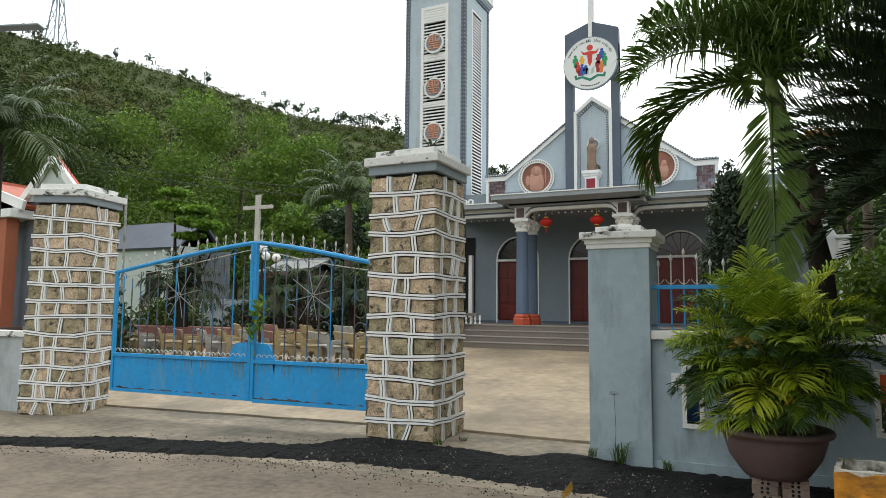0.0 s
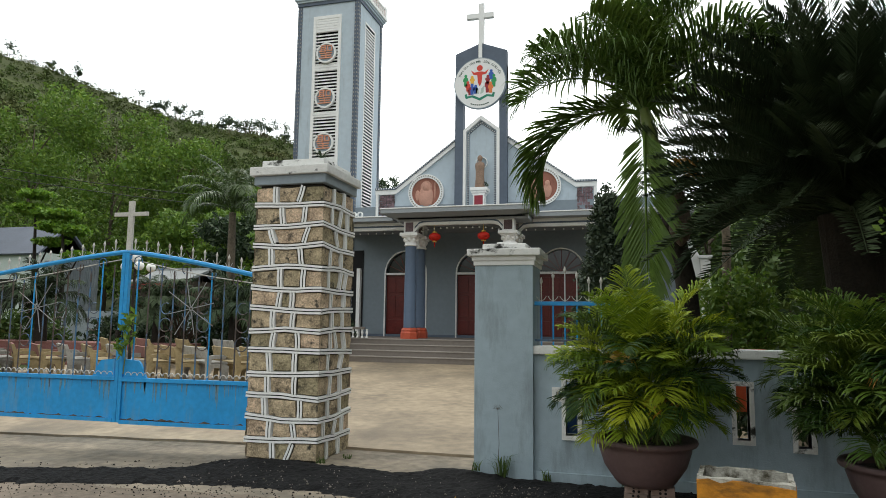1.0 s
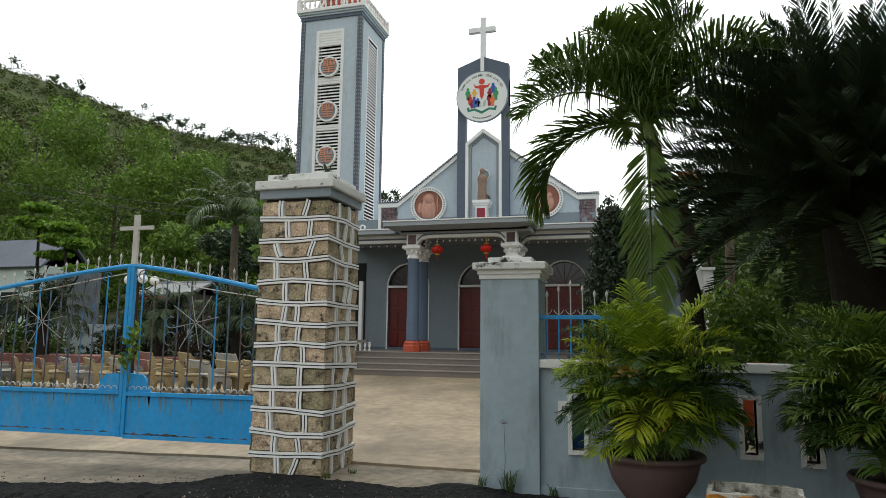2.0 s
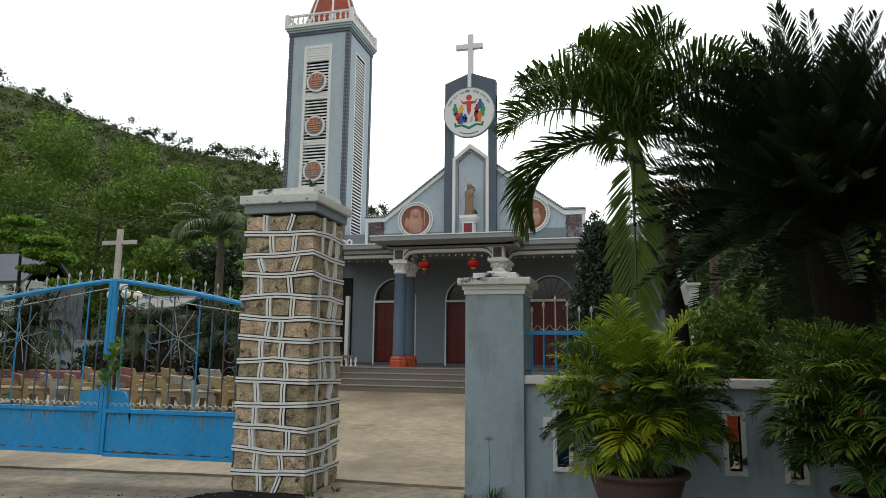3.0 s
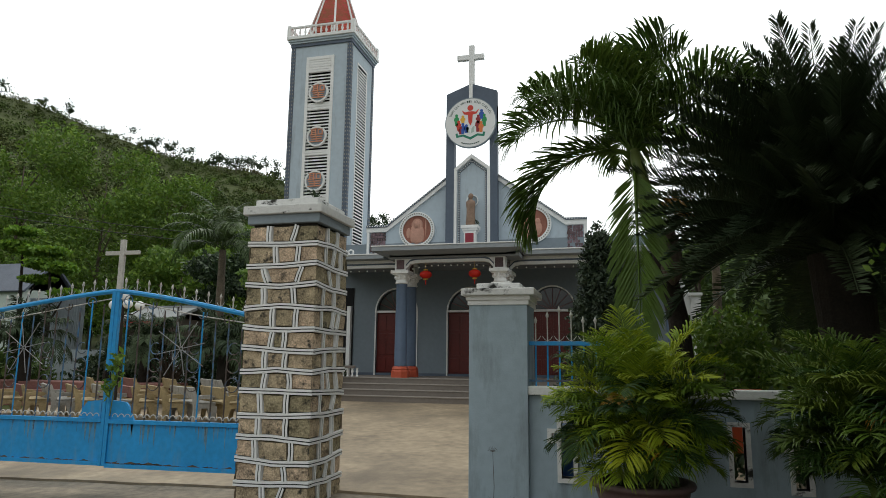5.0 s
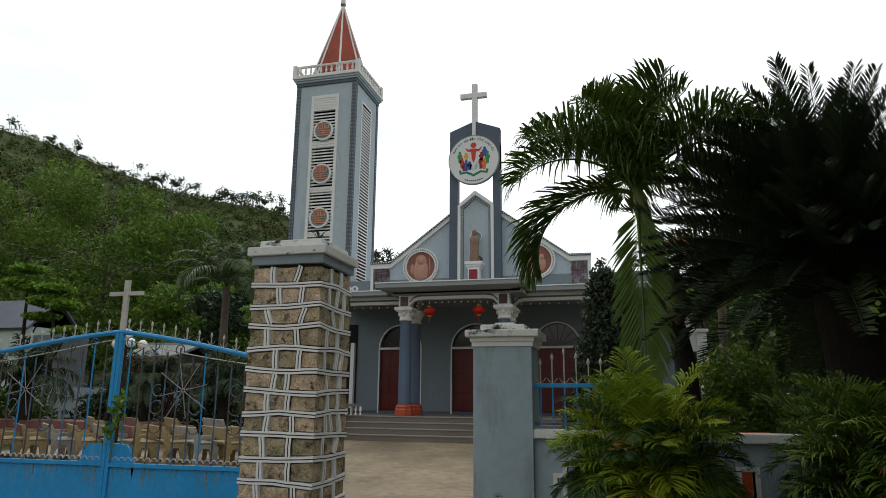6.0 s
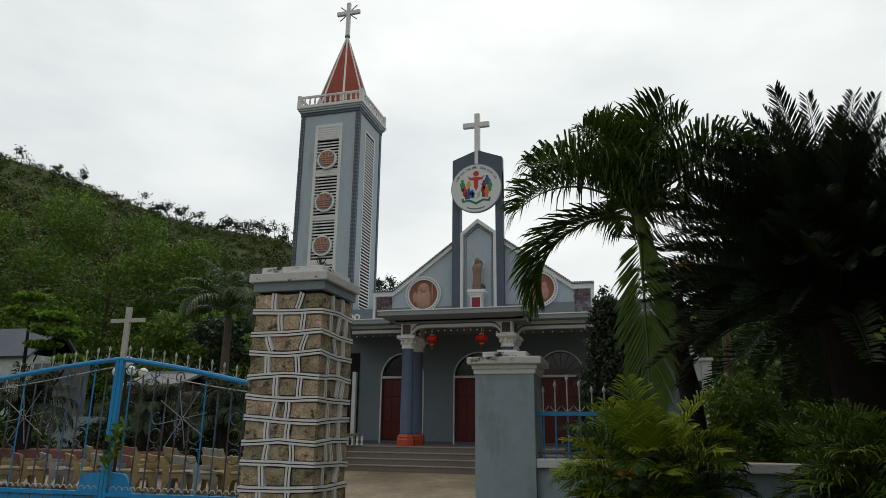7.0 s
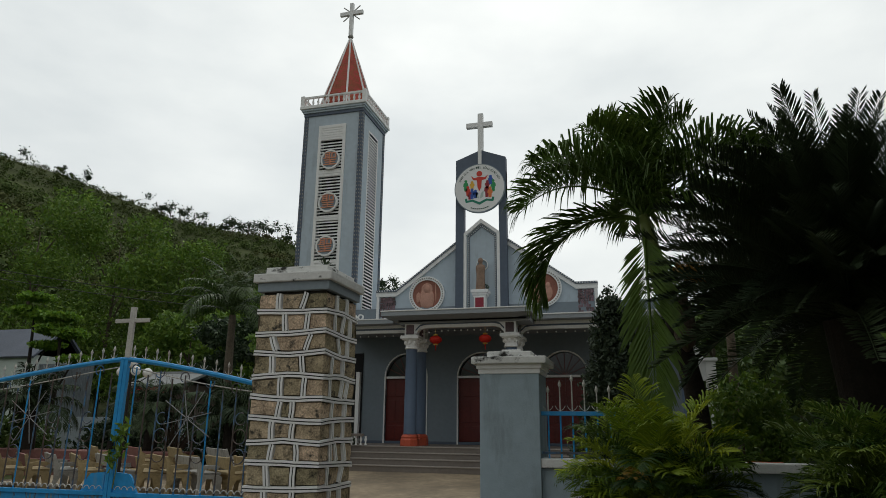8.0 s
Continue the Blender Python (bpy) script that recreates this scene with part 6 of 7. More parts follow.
for px, py, top in ((0.27, 7.42, 0.29), (2.21, 7.30, 0.215)):
    n = 4 if top > 0.25 else 3
    for k in range(n):
        for j in range(4):
            B = new("hollow_brick", hb)
            B.matrix_world = pose(px + (-0.105 if j % 2 else 0.105) + rng.uniform(-0.012, 0.012), py + (-0.06 if j < 2 else 0.06) + rng.uniform(-0.008, 0.008), top - 0.072 * (k + 1), 0, 0, rng.uniform(-4, 4))
            tagged(B, "grey-pink hollow brick stacked under a plant pot", "brick", "bricks under the pots")
            piece("brick_hole", holes, B)

# foam boxes wrapped in orange tape
def foam_box(x, y, z, w, d, h, turn, label):
    F = thing("foam_box", pose(x, y, z, 0, 0, turn), label, "box", "foam boxes")
    t = 0.035
    bm = bmesh.new()
    ring(bm, [(-w / 2, -d / 2), (w / 2, -d / 2), (w / 2, d / 2), (-w / 2, d / 2)], [(-w / 2 + t, -d / 2 + t), (w / 2 - t, -d / 2 + t), (w / 2 - t, d / 2 - t), (-w / 2 + t, d / 2 - t)], 0.0, h)
    bm.transform(Matrix(((1, 0, 0, 0), (0, 0, 1, 0), (0, 1, 0, 0), (0, 0, 0, 1))))
    bmesh.ops.recalc_face_normals(bm, faces=bm.faces)
    bmesh.ops.subdivide_edges(bm, edges=[e for e in bm.edges if e.calc_length() > 0.2], cuts=9)
    for v in bm.verts:
        if v.co.z > h - 0.01:
            v.co.z += rng.uniform(-0.016, 0.006)
    box(bm, -w / 2 + t, w / 2 - t, -d / 2 + t, d / 2 - t, 0.0, 0.04)
    part("shell", bm, FOAM, F, "grimy broken-edged foam shell")
    bm = bmesh.new()
    for x0, x1, y0, y1 in ((-w / 2 - 0.004, w / 2 + 0.004, -d / 2 - 0.005, -d / 2 - 0.001), (-w / 2 - 0.004, w / 2 + 0.004, d / 2 + 0.001, d / 2 + 0.005), (-w / 2 - 0.005, -w / 2 - 0.001, -d / 2, d / 2), (w / 2 + 0.001, w / 2 + 0.005, -d / 2, d / 2)):
        box(bm, x0, x1, y0, y1, 0.02, h * 0.95)
    bmesh.ops.subdivide_edges(bm, edges=[e for e in bm.edges if e.calc_length() > 0.25], cuts=7)
    for v in bm.verts:
        if v.co.z > h * 0.6:
            v.co.z += rng.uniform(-0.03, 0.008)
    part("tape_wrap", bm, TAPE, F, "shiny orange packing tape")
    bm = bmesh.new()
    prism(bm, circle(0.02, h * 0.55, 0.022, 14)[::-1], d / 2 - t - 0.003, d / 2 - t - 0.0005)
    part("drain_hole", bm, SHADE_BLACK, F)


foam_box(0.93, 6.52, 0.22, 0.64, 0.44, 0.39, -9, "open white foam box wrapped in orange tape, empty")
foam_box(0.80, 6.42, 0.0, 0.72, 0.46, 0.22, 5, "upside-down foam box wrapped in orange tape, under another")

# weeds at the foot of the grey pillar
def grass_tuft(x, y, z, n, h, label, seed):
    r = random.Random(seed)
    v, f = [], []
    for i in range(n):
        a, l = r.uniform(0, 6.28), h * r.uniform(0.4, 1.0)
        d = Vector((math.cos(a), math.sin(a), 0))
        s = Vector((-d.y, d.x, 0)) * 0.005
        b = Vector((r.uniform(-0.05, 0.05), r.uniform(-0.03, 0.03), 0))
        m1, m2 = b + d * l * 0.2 + Vector((0, 0, l * 0.6)), b + d * l * 0.62 + Vector((0, 0, l * r.uniform(0.55, 0.9)))
        o = len(v)
        v += [b - s, b + s, m1 + s, m1 - s, m2]
        f += [(o, o + 1, o + 2, o + 3), (o + 3, o + 2, o + 4)]
    ob = tagged(new("grass_tuft", plain_mesh("grass_tuft", v, f, LEAF_MID)), label, "grass", "weeds by the pillar")
    ob.matrix_world = pose(x, y, z)


grass_tuft(-1.22, 8.30, 0.02, 40, 0.45, "tuft of long green grass at a pillar foot", 1)
grass_tuft(-1.50, 8.28, 0.10, 22, 0.14, "small broad weed growing at a pillar foot", 2)
grass_tuft(0.05, 8.35, 0.0, 14, 0.12, "small weed at the foot of the wall", 3)
grass_tuft(-3.40, 8.42, 0.02, 26, 0.10, "low weed at the stone pillar's foot", 4)
grass_tuft(-3.22, 8.75, 0.03, 22, 0.09, "low weed at the stone pillar's foot", 5)
grass_tuft(-0.75, 8.38, 0.02, 20, 0.16, "small weed at the foot of the wall", 6)
bm = bmesh.new()
tube(bm, ((0, 0, 0), (0.015, 0, 0.35), (0.0, 0, 0.72)), (0.004, 0.003, 0.002), 5)
for k in range(9):
    a = math.pi * k / 8
    tube(bm, ((0, 0, 0.71), (0.055 * math.cos(a), 0.0, 0.72 + 0.045 * math.sin(a))), 0.0016, 4)
solid("dry_seed_stalk", bm, BARK, "thin dry grass stalk with a spread seed head", "weed", m=pose(-1.27, 8.32, 0.05))

# palm with a green crownshaft behind the wall
PM = thing("palm_tree", pose(1.0, 11.0, 0.1), "palm with dark leaning trunk and long drooping green leaves", "palm")
bm = bmesh.new()
trunk_pts = [(1.02, 11.0, 0.05), (1.0, 11.0, 1.2), (0.93, 11.0, 2.3), (0.82, 11.0, 2.85), (0.70, 11.0, 3.5), (0.60, 11.0, 3.95)]
tube(bm, trunk_pts, (0.17, 0.15, 0.145, 0.14, 0.13, 0.13), 16)
part("trunk", bm, BARK_DARK, PM, world=True, smooth=True)
bm = bmesh.new()
tube(bm, ((0.60, 11.0, 3.90), (0.53, 11.0, 4.2), (0.46, 11.0, 4.6), (0.41, 11.0, 4.88)), (0.14, 0.125, 0.10, 0.07), 14)
part("crownshaft", bm, STEM, PM, "smooth green crownshaft", world=True, smooth=True)
bm = bmesh.new()
lathe(bm, ((0.02, 2.80), (0.11, 2.9), (0.16, 3.05), (0.13, 3.3), (0.05, 3.6)), 10, 0.86, 10.80)
part("dry_sheath", bm, BARK, PM, "brown dry leaf sheath", world=True)
bm = bmesh.new()
for k in range(60):
    a = rng.uniform(0, 6.28)
    l = rng.uniform(0.2, 0.55)
    tube(bm, ((0.72, 10.85, 3.95), (0.80 + 0.25 * l + 0.1 * math.cos(a), 10.8 + 0.1 * math.sin(a), 4.0 + 0.1 * math.sin(a * 2)), (0.75 + 0.8 * l, 10.8 + 0.3 * l * math.sin(a), 3.92 + 0.35 * l * math.sin(a * 3) - 0.1 * l)), 0.004, 3)
part("flower_stalk", bm, ARECA_YELLOW, PM, "bunch of dry tan flower stalks", world=True)
# heading, bend from and to, length, droop, leaflet length, forward sweep, lift
PF = ((182, 68, 205, 2.6, 0.45, 0.62, 1.1, 0.6), (178, 74, 196, 2.3, 0.5, 0.52, 1.1, 0.5), (268, 158, 181, 2.85, 0.15, 0.72, 1.6, 0.1),
      (178, 34, 138, 2.15, 0.95, 1.0, 0.5, 1.4), (200, 26, 112, 2.0, 0.8, 1.0, 0.5, 1.3), (160, 22, 104, 2.0, 0.8, 1.0, 0.5, 1.3), (210, 10, 60, 1.7, 0.5, 0.95, 0.7, 1.1),
      (60, 2, 34, 1.9, 0.35, 0.92, 0.9, 1.0), (330, 4, 36, 1.9, 0.35, 0.92, 0.9, 1.0), (10, 8, 50, 1.9, 0.45, 0.95, 0.8, 1.1), (170, 6, 44, 1.8, 0.4, 0.95, 0.8, 1.1),
      (2, 30, 146, 2.5, 1.05, 1.0, 0.5, 1.3), (24, 24, 108, 2.2, 0.8, 1.0, 0.5, 1.3), (340, 26, 120, 2.2, 0.9, 0.95, 0.5, 1.2), (345, 50, 140, 1.9, 1.1, 0.7, 0.9, 0.4),
      (95, 40, 120, 2.1, 0.9, 0.75, 0.9, 0.4), (130, 24, 80, 2.0, 0.7, 0.9, 0.7, 1.0))
for k, (az, a0, a1, L, dr, leaf, sw, lift) in enumerate(PF):
    me = frond_mesh("frond", L, a0, a1, 100, leaf, 0.0185, PALM_LEAF, 300 + k, dr, 0.12, lift, 0.03, sw)
    piece("frond", me, PM, turned(az, 0.41 - 1.0, 0, 4.80 - 0.1))

# great dark cycad-like palm
CY = thing("cycad_palm", pose(3.1, 10.9, 0.15), "large dark palm with a dense crown of stiff leaves", "palm")
bm = bmesh.new()
tube(bm, ((3.1, 10.9, 0.1), (3.07, 10.9, 1.5), (3.0, 10.9, 3.2)), (0.36, 0.33, 0.38), 16)
part("trunk", bm, BARK_DARK, CY, world=True)
cyk = [frond_mesh("frond", L, a0, a1, 104, 0.40, 0.0105, CYCAD_LEAF, 400 + k, 0.12, 0.06, 0.75, 0.018, 1.0) for k, (L, a0, a1) in enumerate(((2.9, 0, 34), (2.8, 0, 50), (3.0, 0, 26), (2.6, 0, 60), (2.7, 0, 42)))]
r = random.Random(5)
for i in range(350):
    az = 137.508 * i + r.uniform(-14, 14)
    tilt = 3 + 112 * ((i + 0.5) / 350) ** 1.05 + r.uniform(-8, 8)
    if 100 < az % 360 < 260:
        tilt = tilt * 0.72 + r.uniform(-6, 6)
    piece("frond", cyk[(i * 7) % 5], CY, turned(az, -0.1, 0, 3.15 + 0.15 * math.cos(i), tilt, r.uniform(-12, 12), r.uniform(0.80, 1.12)))

# leaf clouds for trees, hedges and scrub
def leaf_cloud(blobs, count, size, seed, hollow=0.55, flat=0.0):
    """Small two-faced leaves spread through the outer part of several ellipsoids (x, y, z, rx, ry, rz)."""
    g = np.random.RandomState(seed)
    vol = np.array([b[3] * b[4] * b[5] for b in blobs]) ** 0.67
    pick = g.choice(len(blobs), count, p=vol / vol.sum())
    B = np.array(blobs)[pick]
    d = g.normal(size=(count, 3))
    d /= np.linalg.norm(d, axis=1)[:, None]
    rad = hollow + (1.08 - hollow) * g.rand(count) ** 0.6
    lump = 1 + 0.16 * np.sin(d[:, 0] * 7 + B[:, 0] * 3) * np.cos(d[:, 1] * 6 + B[:, 2] * 2) + 0.1 * np.sin(d[:, 2] * 11 + B[:, 1])
    p = B[:, :3] + d * B[:, 3:] * (rad * lump)[:, None]
    a = g.normal(size=(count, 3))
    a[:, 2] *= 1 - flat
    a /= np.linalg.norm(a, axis=1)[:, None]
    b = np.cross(a, g.normal(size=(count, 3)))
    b /= np.linalg.norm(b, axis=1)[:, None]
    s = size * (0.6 + 0.8 * g.rand(count))[:, None]
    v = np.stack([p - a * s, p + b * s * 0.45, p + a * s, p - b * s * 0.45], 1).reshape(-1, 3)
    f = np.arange(count * 4).reshape(-1, 4)
    return v, f


def cloud_mesh(name, blobs, count, size, material, seed, hollow=0.55):
    v, f = leaf_cloud(blobs, count, size, seed, hollow)
    return plain_mesh(name, v.tolist(), f.tolist(), material)


def tree(x, y, h, crown_r, material, seed, label, trunk_r=0.14, leaves=2600, size=0.16, bark=BARK, base=None, low=0.35, group=""):
    r = random.Random(seed)
    z = ground_z(x, y) if base is None else base
    Tt = thing("tree", pose(x, y, z), label, "tree", group)
    bm = bmesh.new()
    lean = r.uniform(-0.3, 0.3)
    mid = [(0, 0, -0.3), (lean * 0.3, 0, h * 0.25), (lean * 0.8, lean * 0.3, h * 0.55), (lean, lean * 0.4, h * 0.85)]
    tube(bm, mid, (trunk_r, trunk_r * 0.8, trunk_r * 0.55, trunk_r * 0.2), 9)
    part("trunk", bm, bark, Tt, smooth=True)
    blobs = []
    for i in range(9):
        a = 2.4 * i + r.uniform(-0.4, 0.4)
        u = low + (0.95 - low) * (i + 0.5) / 9
        q = crown_r * r.uniform(0.35, 0.75) * (1.15 - 0.75 * abs(u - 0.6))
        e = Vector((lean + q * math.cos(a), lean * 0.4 + q * math.sin(a), h * u + r.uniform(-0.1, 0.25)))
        bm = bmesh.new()
        s0 = Vector((lean * 0.6, 0, h * max(0.2, u - 0.22)))
        tube(bm, (s0, s0.lerp(e, 0.5) + Vector((0, 0, 0.1)), e), (trunk_r * 0.45, trunk_r * 0.28, trunk_r * 0.1), 5)
        part("limb", bm, bark, Tt)
        w = crown_r * r.uniform(0.38, 0.62)
        blobs.append((e.x, e.y, e.z, w, w, w * r.uniform(0.6, 0.85)))
    ob = new("crown", cloud_mesh("crown", blobs, leaves, size, material, seed, 0.35))
    ob.parent = Tt
    return Tt


def shrub(name, x, y, z, blobs, n, size, material, seed, label, category="shrub"):
    ob = tagged(new(name, cloud_mesh(name, blobs, n, size, material, seed, 0.4)), label, category)
    ob.matrix_world = pose(x, y, z)
    return ob


# cypress beside the church
CP = thing("cypress_tree", pose(-0.25, 17.0, yard_z(-0.25, 17)), "dark green bushy cypress with a ragged outline", "tree")
bm = bmesh.new()
tube(bm, ((0, 0, -0.2), (0, 0, 2.0), (0.05, 0, 4.0)), (0.10, 0.08, 0.02), 8)
part("trunk", bm, BARK_DARK, CP)
r = random.Random(9)
blobs = []
for i in range(60):
    u = (i + 0.5) / 60
    a = 2.4 * i
    q = (0.98 * (1 - u) ** 0.8 + 0.05) * r.uniform(0.65, 1.1)
    blobs.append((q * math.cos(a), q * math.sin(a), 0.5 + 3.75 * u + r.uniform(-0.1, 0.1), 0.26, 0.26, 0.36))
ob = new("crown", cloud_mesh("crown", blobs, 20000, 0.055, CYPRESS, 31, 0.3))
ob.parent = CP

# garden behind the wall
HG = thing("hedge", pose(1.75, 13.4, 0.25), "clipped round green hedge in the church garden", "hedge")
bm = bmesh.new()
for k in range(5):
    tube(bm, ((0.12 * k - 0.2, 0.05 * (k % 2), -0.15), (0.2 * k - 0.35, 0.0, 0.6), (0.3 * k - 0.5, 0.0, 1.5)), (0.035, 0.028, 0.012), 6)
part("stem", bm, BARK, HG)
ob = new("foliage", cloud_mesh("foliage", [(0.1, 0, 1.1, 0.85, 0.7, 1.1), (0.65, 0.2, 0.8, 0.7, 0.6, 0.9), (-0.5, 0, 0.8, 0.5, 0.5, 0.8), (0.2, 0, 1.9, 0.6, 0.5, 0.55)], 9000, 0.055, LEAF_BRIGHT, 41, 0.4))
ob.parent = HG
shrub("shrub", 3.0, 12.6, 0.2, [(0, 0, 1.3, 0.6, 0.5, 0.4), (0.3, 0, 0.9, 0.5, 0.5, 0.6)], 2200, 0.06, LEAF_BRIGHT, 42, "yellow-green shrub in the church garden")
shrub("shrub", 3.9, 14.5, 0.2, [(0, 0, 0.9, 1.3, 0.8, 1.0), (1.4, 0, 1.0, 1.2, 0.8, 1.2), (-1.2, 0.5, 0.6, 0.9, 0.8, 0.8)], 5200, 0.08, LEAF_DARK, 43, "dark green shrubs behind the boundary wall")
shrub("shrub", 1.0, 10.6, 0.1, [(0, 0, 0.6, 0.8, 0.5, 0.6), (1.2, 0, 0.7, 0.8, 0.5, 0.6), (2.4, 0, 0.8, 0.8, 0.5, 0.7)], 4200, 0.06, LEAF_DARK, 44, "dark undergrowth behind the boundary wall")
for k, (x, y, h, cr, m, n) in enumerate(((5.2, 19.0, 5.0, 2.2, LEAF_MID, 5200), (6.4, 21.0, 6.0, 2.8, LEAF_MID, 5200), (2.9, 27.0, 5.8, 2.2, LEAF_MID, 5000), (8.5, 26.0, 7.5, 3.2, LEAF_DARK, 5000), (5.2, 30.0, 7.0, 3.0, LEAF_MID, 5000), (6.6, 14.0, 5.4, 2.3, LEAF_DARK, 4600))):
    tree(x, y, h, cr, m, 60 + k, "leafy green tree in the church garden", 0.14, n, 0.13, group="garden trees", low=0.2)
bm = bmesh.new()
tube(bm, ((2.28, 16.5, 0.2), (2.2, 16.5, 1.8), (2.24, 16.5, 3.6), (2.18, 16.5, 5.2)), (0.13, 0.10, 0.09, 0.07), 10)
solid("palm_stump", bm, BARK_TAN, "bare tan palm trunk in the church garden", "tree trunk", smooth=True)

# broad tree by the road whose crown reaches over the wall, mostly out of the picture
OT = thing("roadside_tree", pose(4.95, 5.7, 0.0), "large leafy roadside tree overhanging the boundary wall, unseen boughs added for shade", "tree")
bm = bmesh.new()
tube(bm, ((0, 0, -0.2), (0.1, 0, 1.6), (-0.1, 0.1, 3.4), (-0.3, 0.2, 5.0)), (0.28, 0.24, 0.2, 0.14), 12)
part("trunk", bm, BARK, OT, smooth=True)
blobs = []
r = random.Random(77)
for i in range(22):
    a = 2.4 * i
    q = r.uniform(0.6, 1.75)
    e = Vector((q * math.cos(a), q * math.sin(a) * 2.1, 3.9 + r.uniform(-1.6, 2.6)))
    bm = bmesh.new()
    tube(bm, (Vector((-0.1, 0.1, 3.2)), Vector((-0.1, 0.1, 3.4)).lerp(e, 0.55), e), (0.1, 0.06, 0.02), 6)
    part("limb", bm, BARK, OT)
    blobs.append((e.x, e.y, e.z, 1.1, 1.1, 0.8))
# upper boughs, added just above the view to shade the wall and the potted palms
for i in range(34):
    x, y = r.uniform(0.9, 6.4), r.uniform(3.2, 9.6)
    e = Vector((x - 4.95, y - 5.7, 2.9 + 0.88 * (y - 1) + r.uniform(0.3, 1.6)))
    bm = bmesh.new()
    tube(bm, (Vector((-0.3, 0.2, 4.6)), Vector((-0.3, 0.2, 5.6)).lerp(e, 0.5) + Vector((0, 0, 0.3)), e), (0.12, 0.07, 0.02), 6)
    part("limb", bm, BARK, OT)
    blobs.append((e.x, e.y, e.z, 1.0, 1.0, 0.55))
# unseen low boughs right of the camera, added to block light from the wall
for i in range(24):
    y = r.uniform(0.3, 5.6)
    e = Vector((r.uniform(3.1 + 0.1 * max(0.0, y - 3), 6.6) - 4.95, y - 5.7, r.uniform(1.9, 5.6)))
    bm = bmesh.new()
    tube(bm, (Vector((0.0, 0.0, 2.2)), Vector((0.0, 0.0, 2.8)).lerp(e, 0.55), e), (0.09, 0.05, 0.02), 6)
    part("limb", bm, BARK, OT)
    blobs.append((e.x, e.y, e.z, 0.95, 0.95, 0.7))
ob = new("crown", cloud_mesh("crown", blobs, 125000, 0.17, LEAF_DARK, 78, 0.3))
ob.parent = OT
# low branch with pale young leaves that reaches into view
bm = bmesh.new()
tube(bm, ((4.95, 5.8, 2.0), (4.0, 7.3, 2.55), (3.15, 7.8, 2.75), (2.55, 8.1, 2.45)), (0.05, 0.03, 0.018, 0.006), 6)
part("branch", bm, BARK, OT, world=True)
v, f = leaf_cloud([(2.75 - 4.95, 2.25, 2.62, 0.45, 0.3, 0.25), (3.2 - 4.95, 2.1, 2.9, 0.4, 0.3, 0.3), (3.1 - 4.95, 1.9, 2.3, 0.45, 0.3, 0.25)], 300, 0.06, 79, 0.2)
ob = new("young_leaves", plain_mesh("young_leaves", v.tolist(), f.tolist(), LEAF_BRIGHT))
ob.parent = OT

# climbing plant with bright leaves on the gate
VN = thing("climbing_plant", pose(-6.50, 8.68, 0.95), "small climbing plant with bright green leaves on the gate", "plant")
bm = bmesh.new()
tube(bm, ((0, 0, 0.0), (0.05, -0.03, 0.3), (-0.02, -0.03, 0.6), (0.08, -0.03, 0.85)), (0.008, 0.007, 0.005, 0.003), 5)
part("stem", bm, STEM, VN)
ob = new("leaves", cloud_mesh("leaves", [(0.06, -0.05, 0.62, 0.13, 0.06, 0.22), (-0.04, -0.05, 0.38, 0.12, 0.06, 0.14), (0.1, -0.04, 0.78, 0.08, 0.05, 0.1)], 90, 0.05, LEAF_BRIGHT, 91, 0.1))
ob.parent = VN


# ---- beyond the gate: benches, lamp, houses, trees ----
def bench(x, y, turn, back_mat, seat_mat, label):
    z = yard_z(x, y)
    Bn = thing("concrete_bench", pose(x, y, z, 0, 0, turn), label, "bench", "benches in the yard")
    for s in (-0.72, 0.72):
        bm = bmesh.new()
        side = [(-0.22, 0.0), (-0.12, 0.0), (-0.07, 0.2), (-0.03, 0.33), (0.12, 0.33), (0.20, 0.18), (0.21, 0.0), (0.30, 0.0), (0.27, 0.30), (0.30, 0.55), (0.36, 0.78), (0.30, 0.80), (0.22, 0.60), (0.10, 0.62), (-0.10, 0.62), (-0.18, 0.58), (-0.12, 0.53), (0.16, 0.54), (0.18, 0.42), (-0.18, 0.40), (-0.24, 0.36)]
        prism(bm, side, -0.045, 0.045)
        bm.transform(Matrix.Translation((s, 0, 0)) @ Matrix.Rotation(math.pi / 2, 4, "Z"))
        bmesh.ops.recalc_face_normals(bm, faces=bm.faces)
        part("side_frame", bm, seat_mat, Bn, "curved concrete leg and armrest")
    bm = bmesh.new()
    box(bm, -0.675, 0.675, -0.24, 0.18, 0.40, 0.455, 0.012)
    part("seat", bm, seat_mat, Bn)
    bm = bmesh.new()
    box(bm, -0.675, 0.675, -0.02, 0.03, 0.05, 0.30, 0.012)
    bm.transform(Matrix.Translation((0, 0.26, 0.49)) @ Matrix.Rotation(radians(-10), 4, "X"))
    part("backrest", bm, back_mat, Bn)


YL, GL, RL = "faded yellow concrete bench with curved arms", "mouldy white concrete bench with curved arms", "faded red and yellow concrete bench with curved arms"
BENCH = [(-8.0 - 0.72 * k, 14.9 - 0.05 * k + 0.06 * (k % 2), 140 + 2 * (k % 3), *((YELLOW_CONC, YELLOW_CONC, YL) if q == "y" else (GREY_CONC, GREY_CONC, GL) if q == "w" else (PINK_CONC, YELLOW_CONC, RL))) for k, q in enumerate("yywyrwywrrwrryrrw")]
BENCH += [(-9.0 - 1.25 * k, 17.2 - 0.05 * k, 138 + 4 * (k % 2), *((YELLOW_CONC, YELLOW_CONC, YL) if q == "y" else (GREY_CONC, GREY_CONC, GL) if q == "w" else (PINK_CONC, YELLOW_CONC, RL))) for k, q in enumerate("ywyry")]
for b in BENCH:
    bench(*b)
bm = bmesh.new()
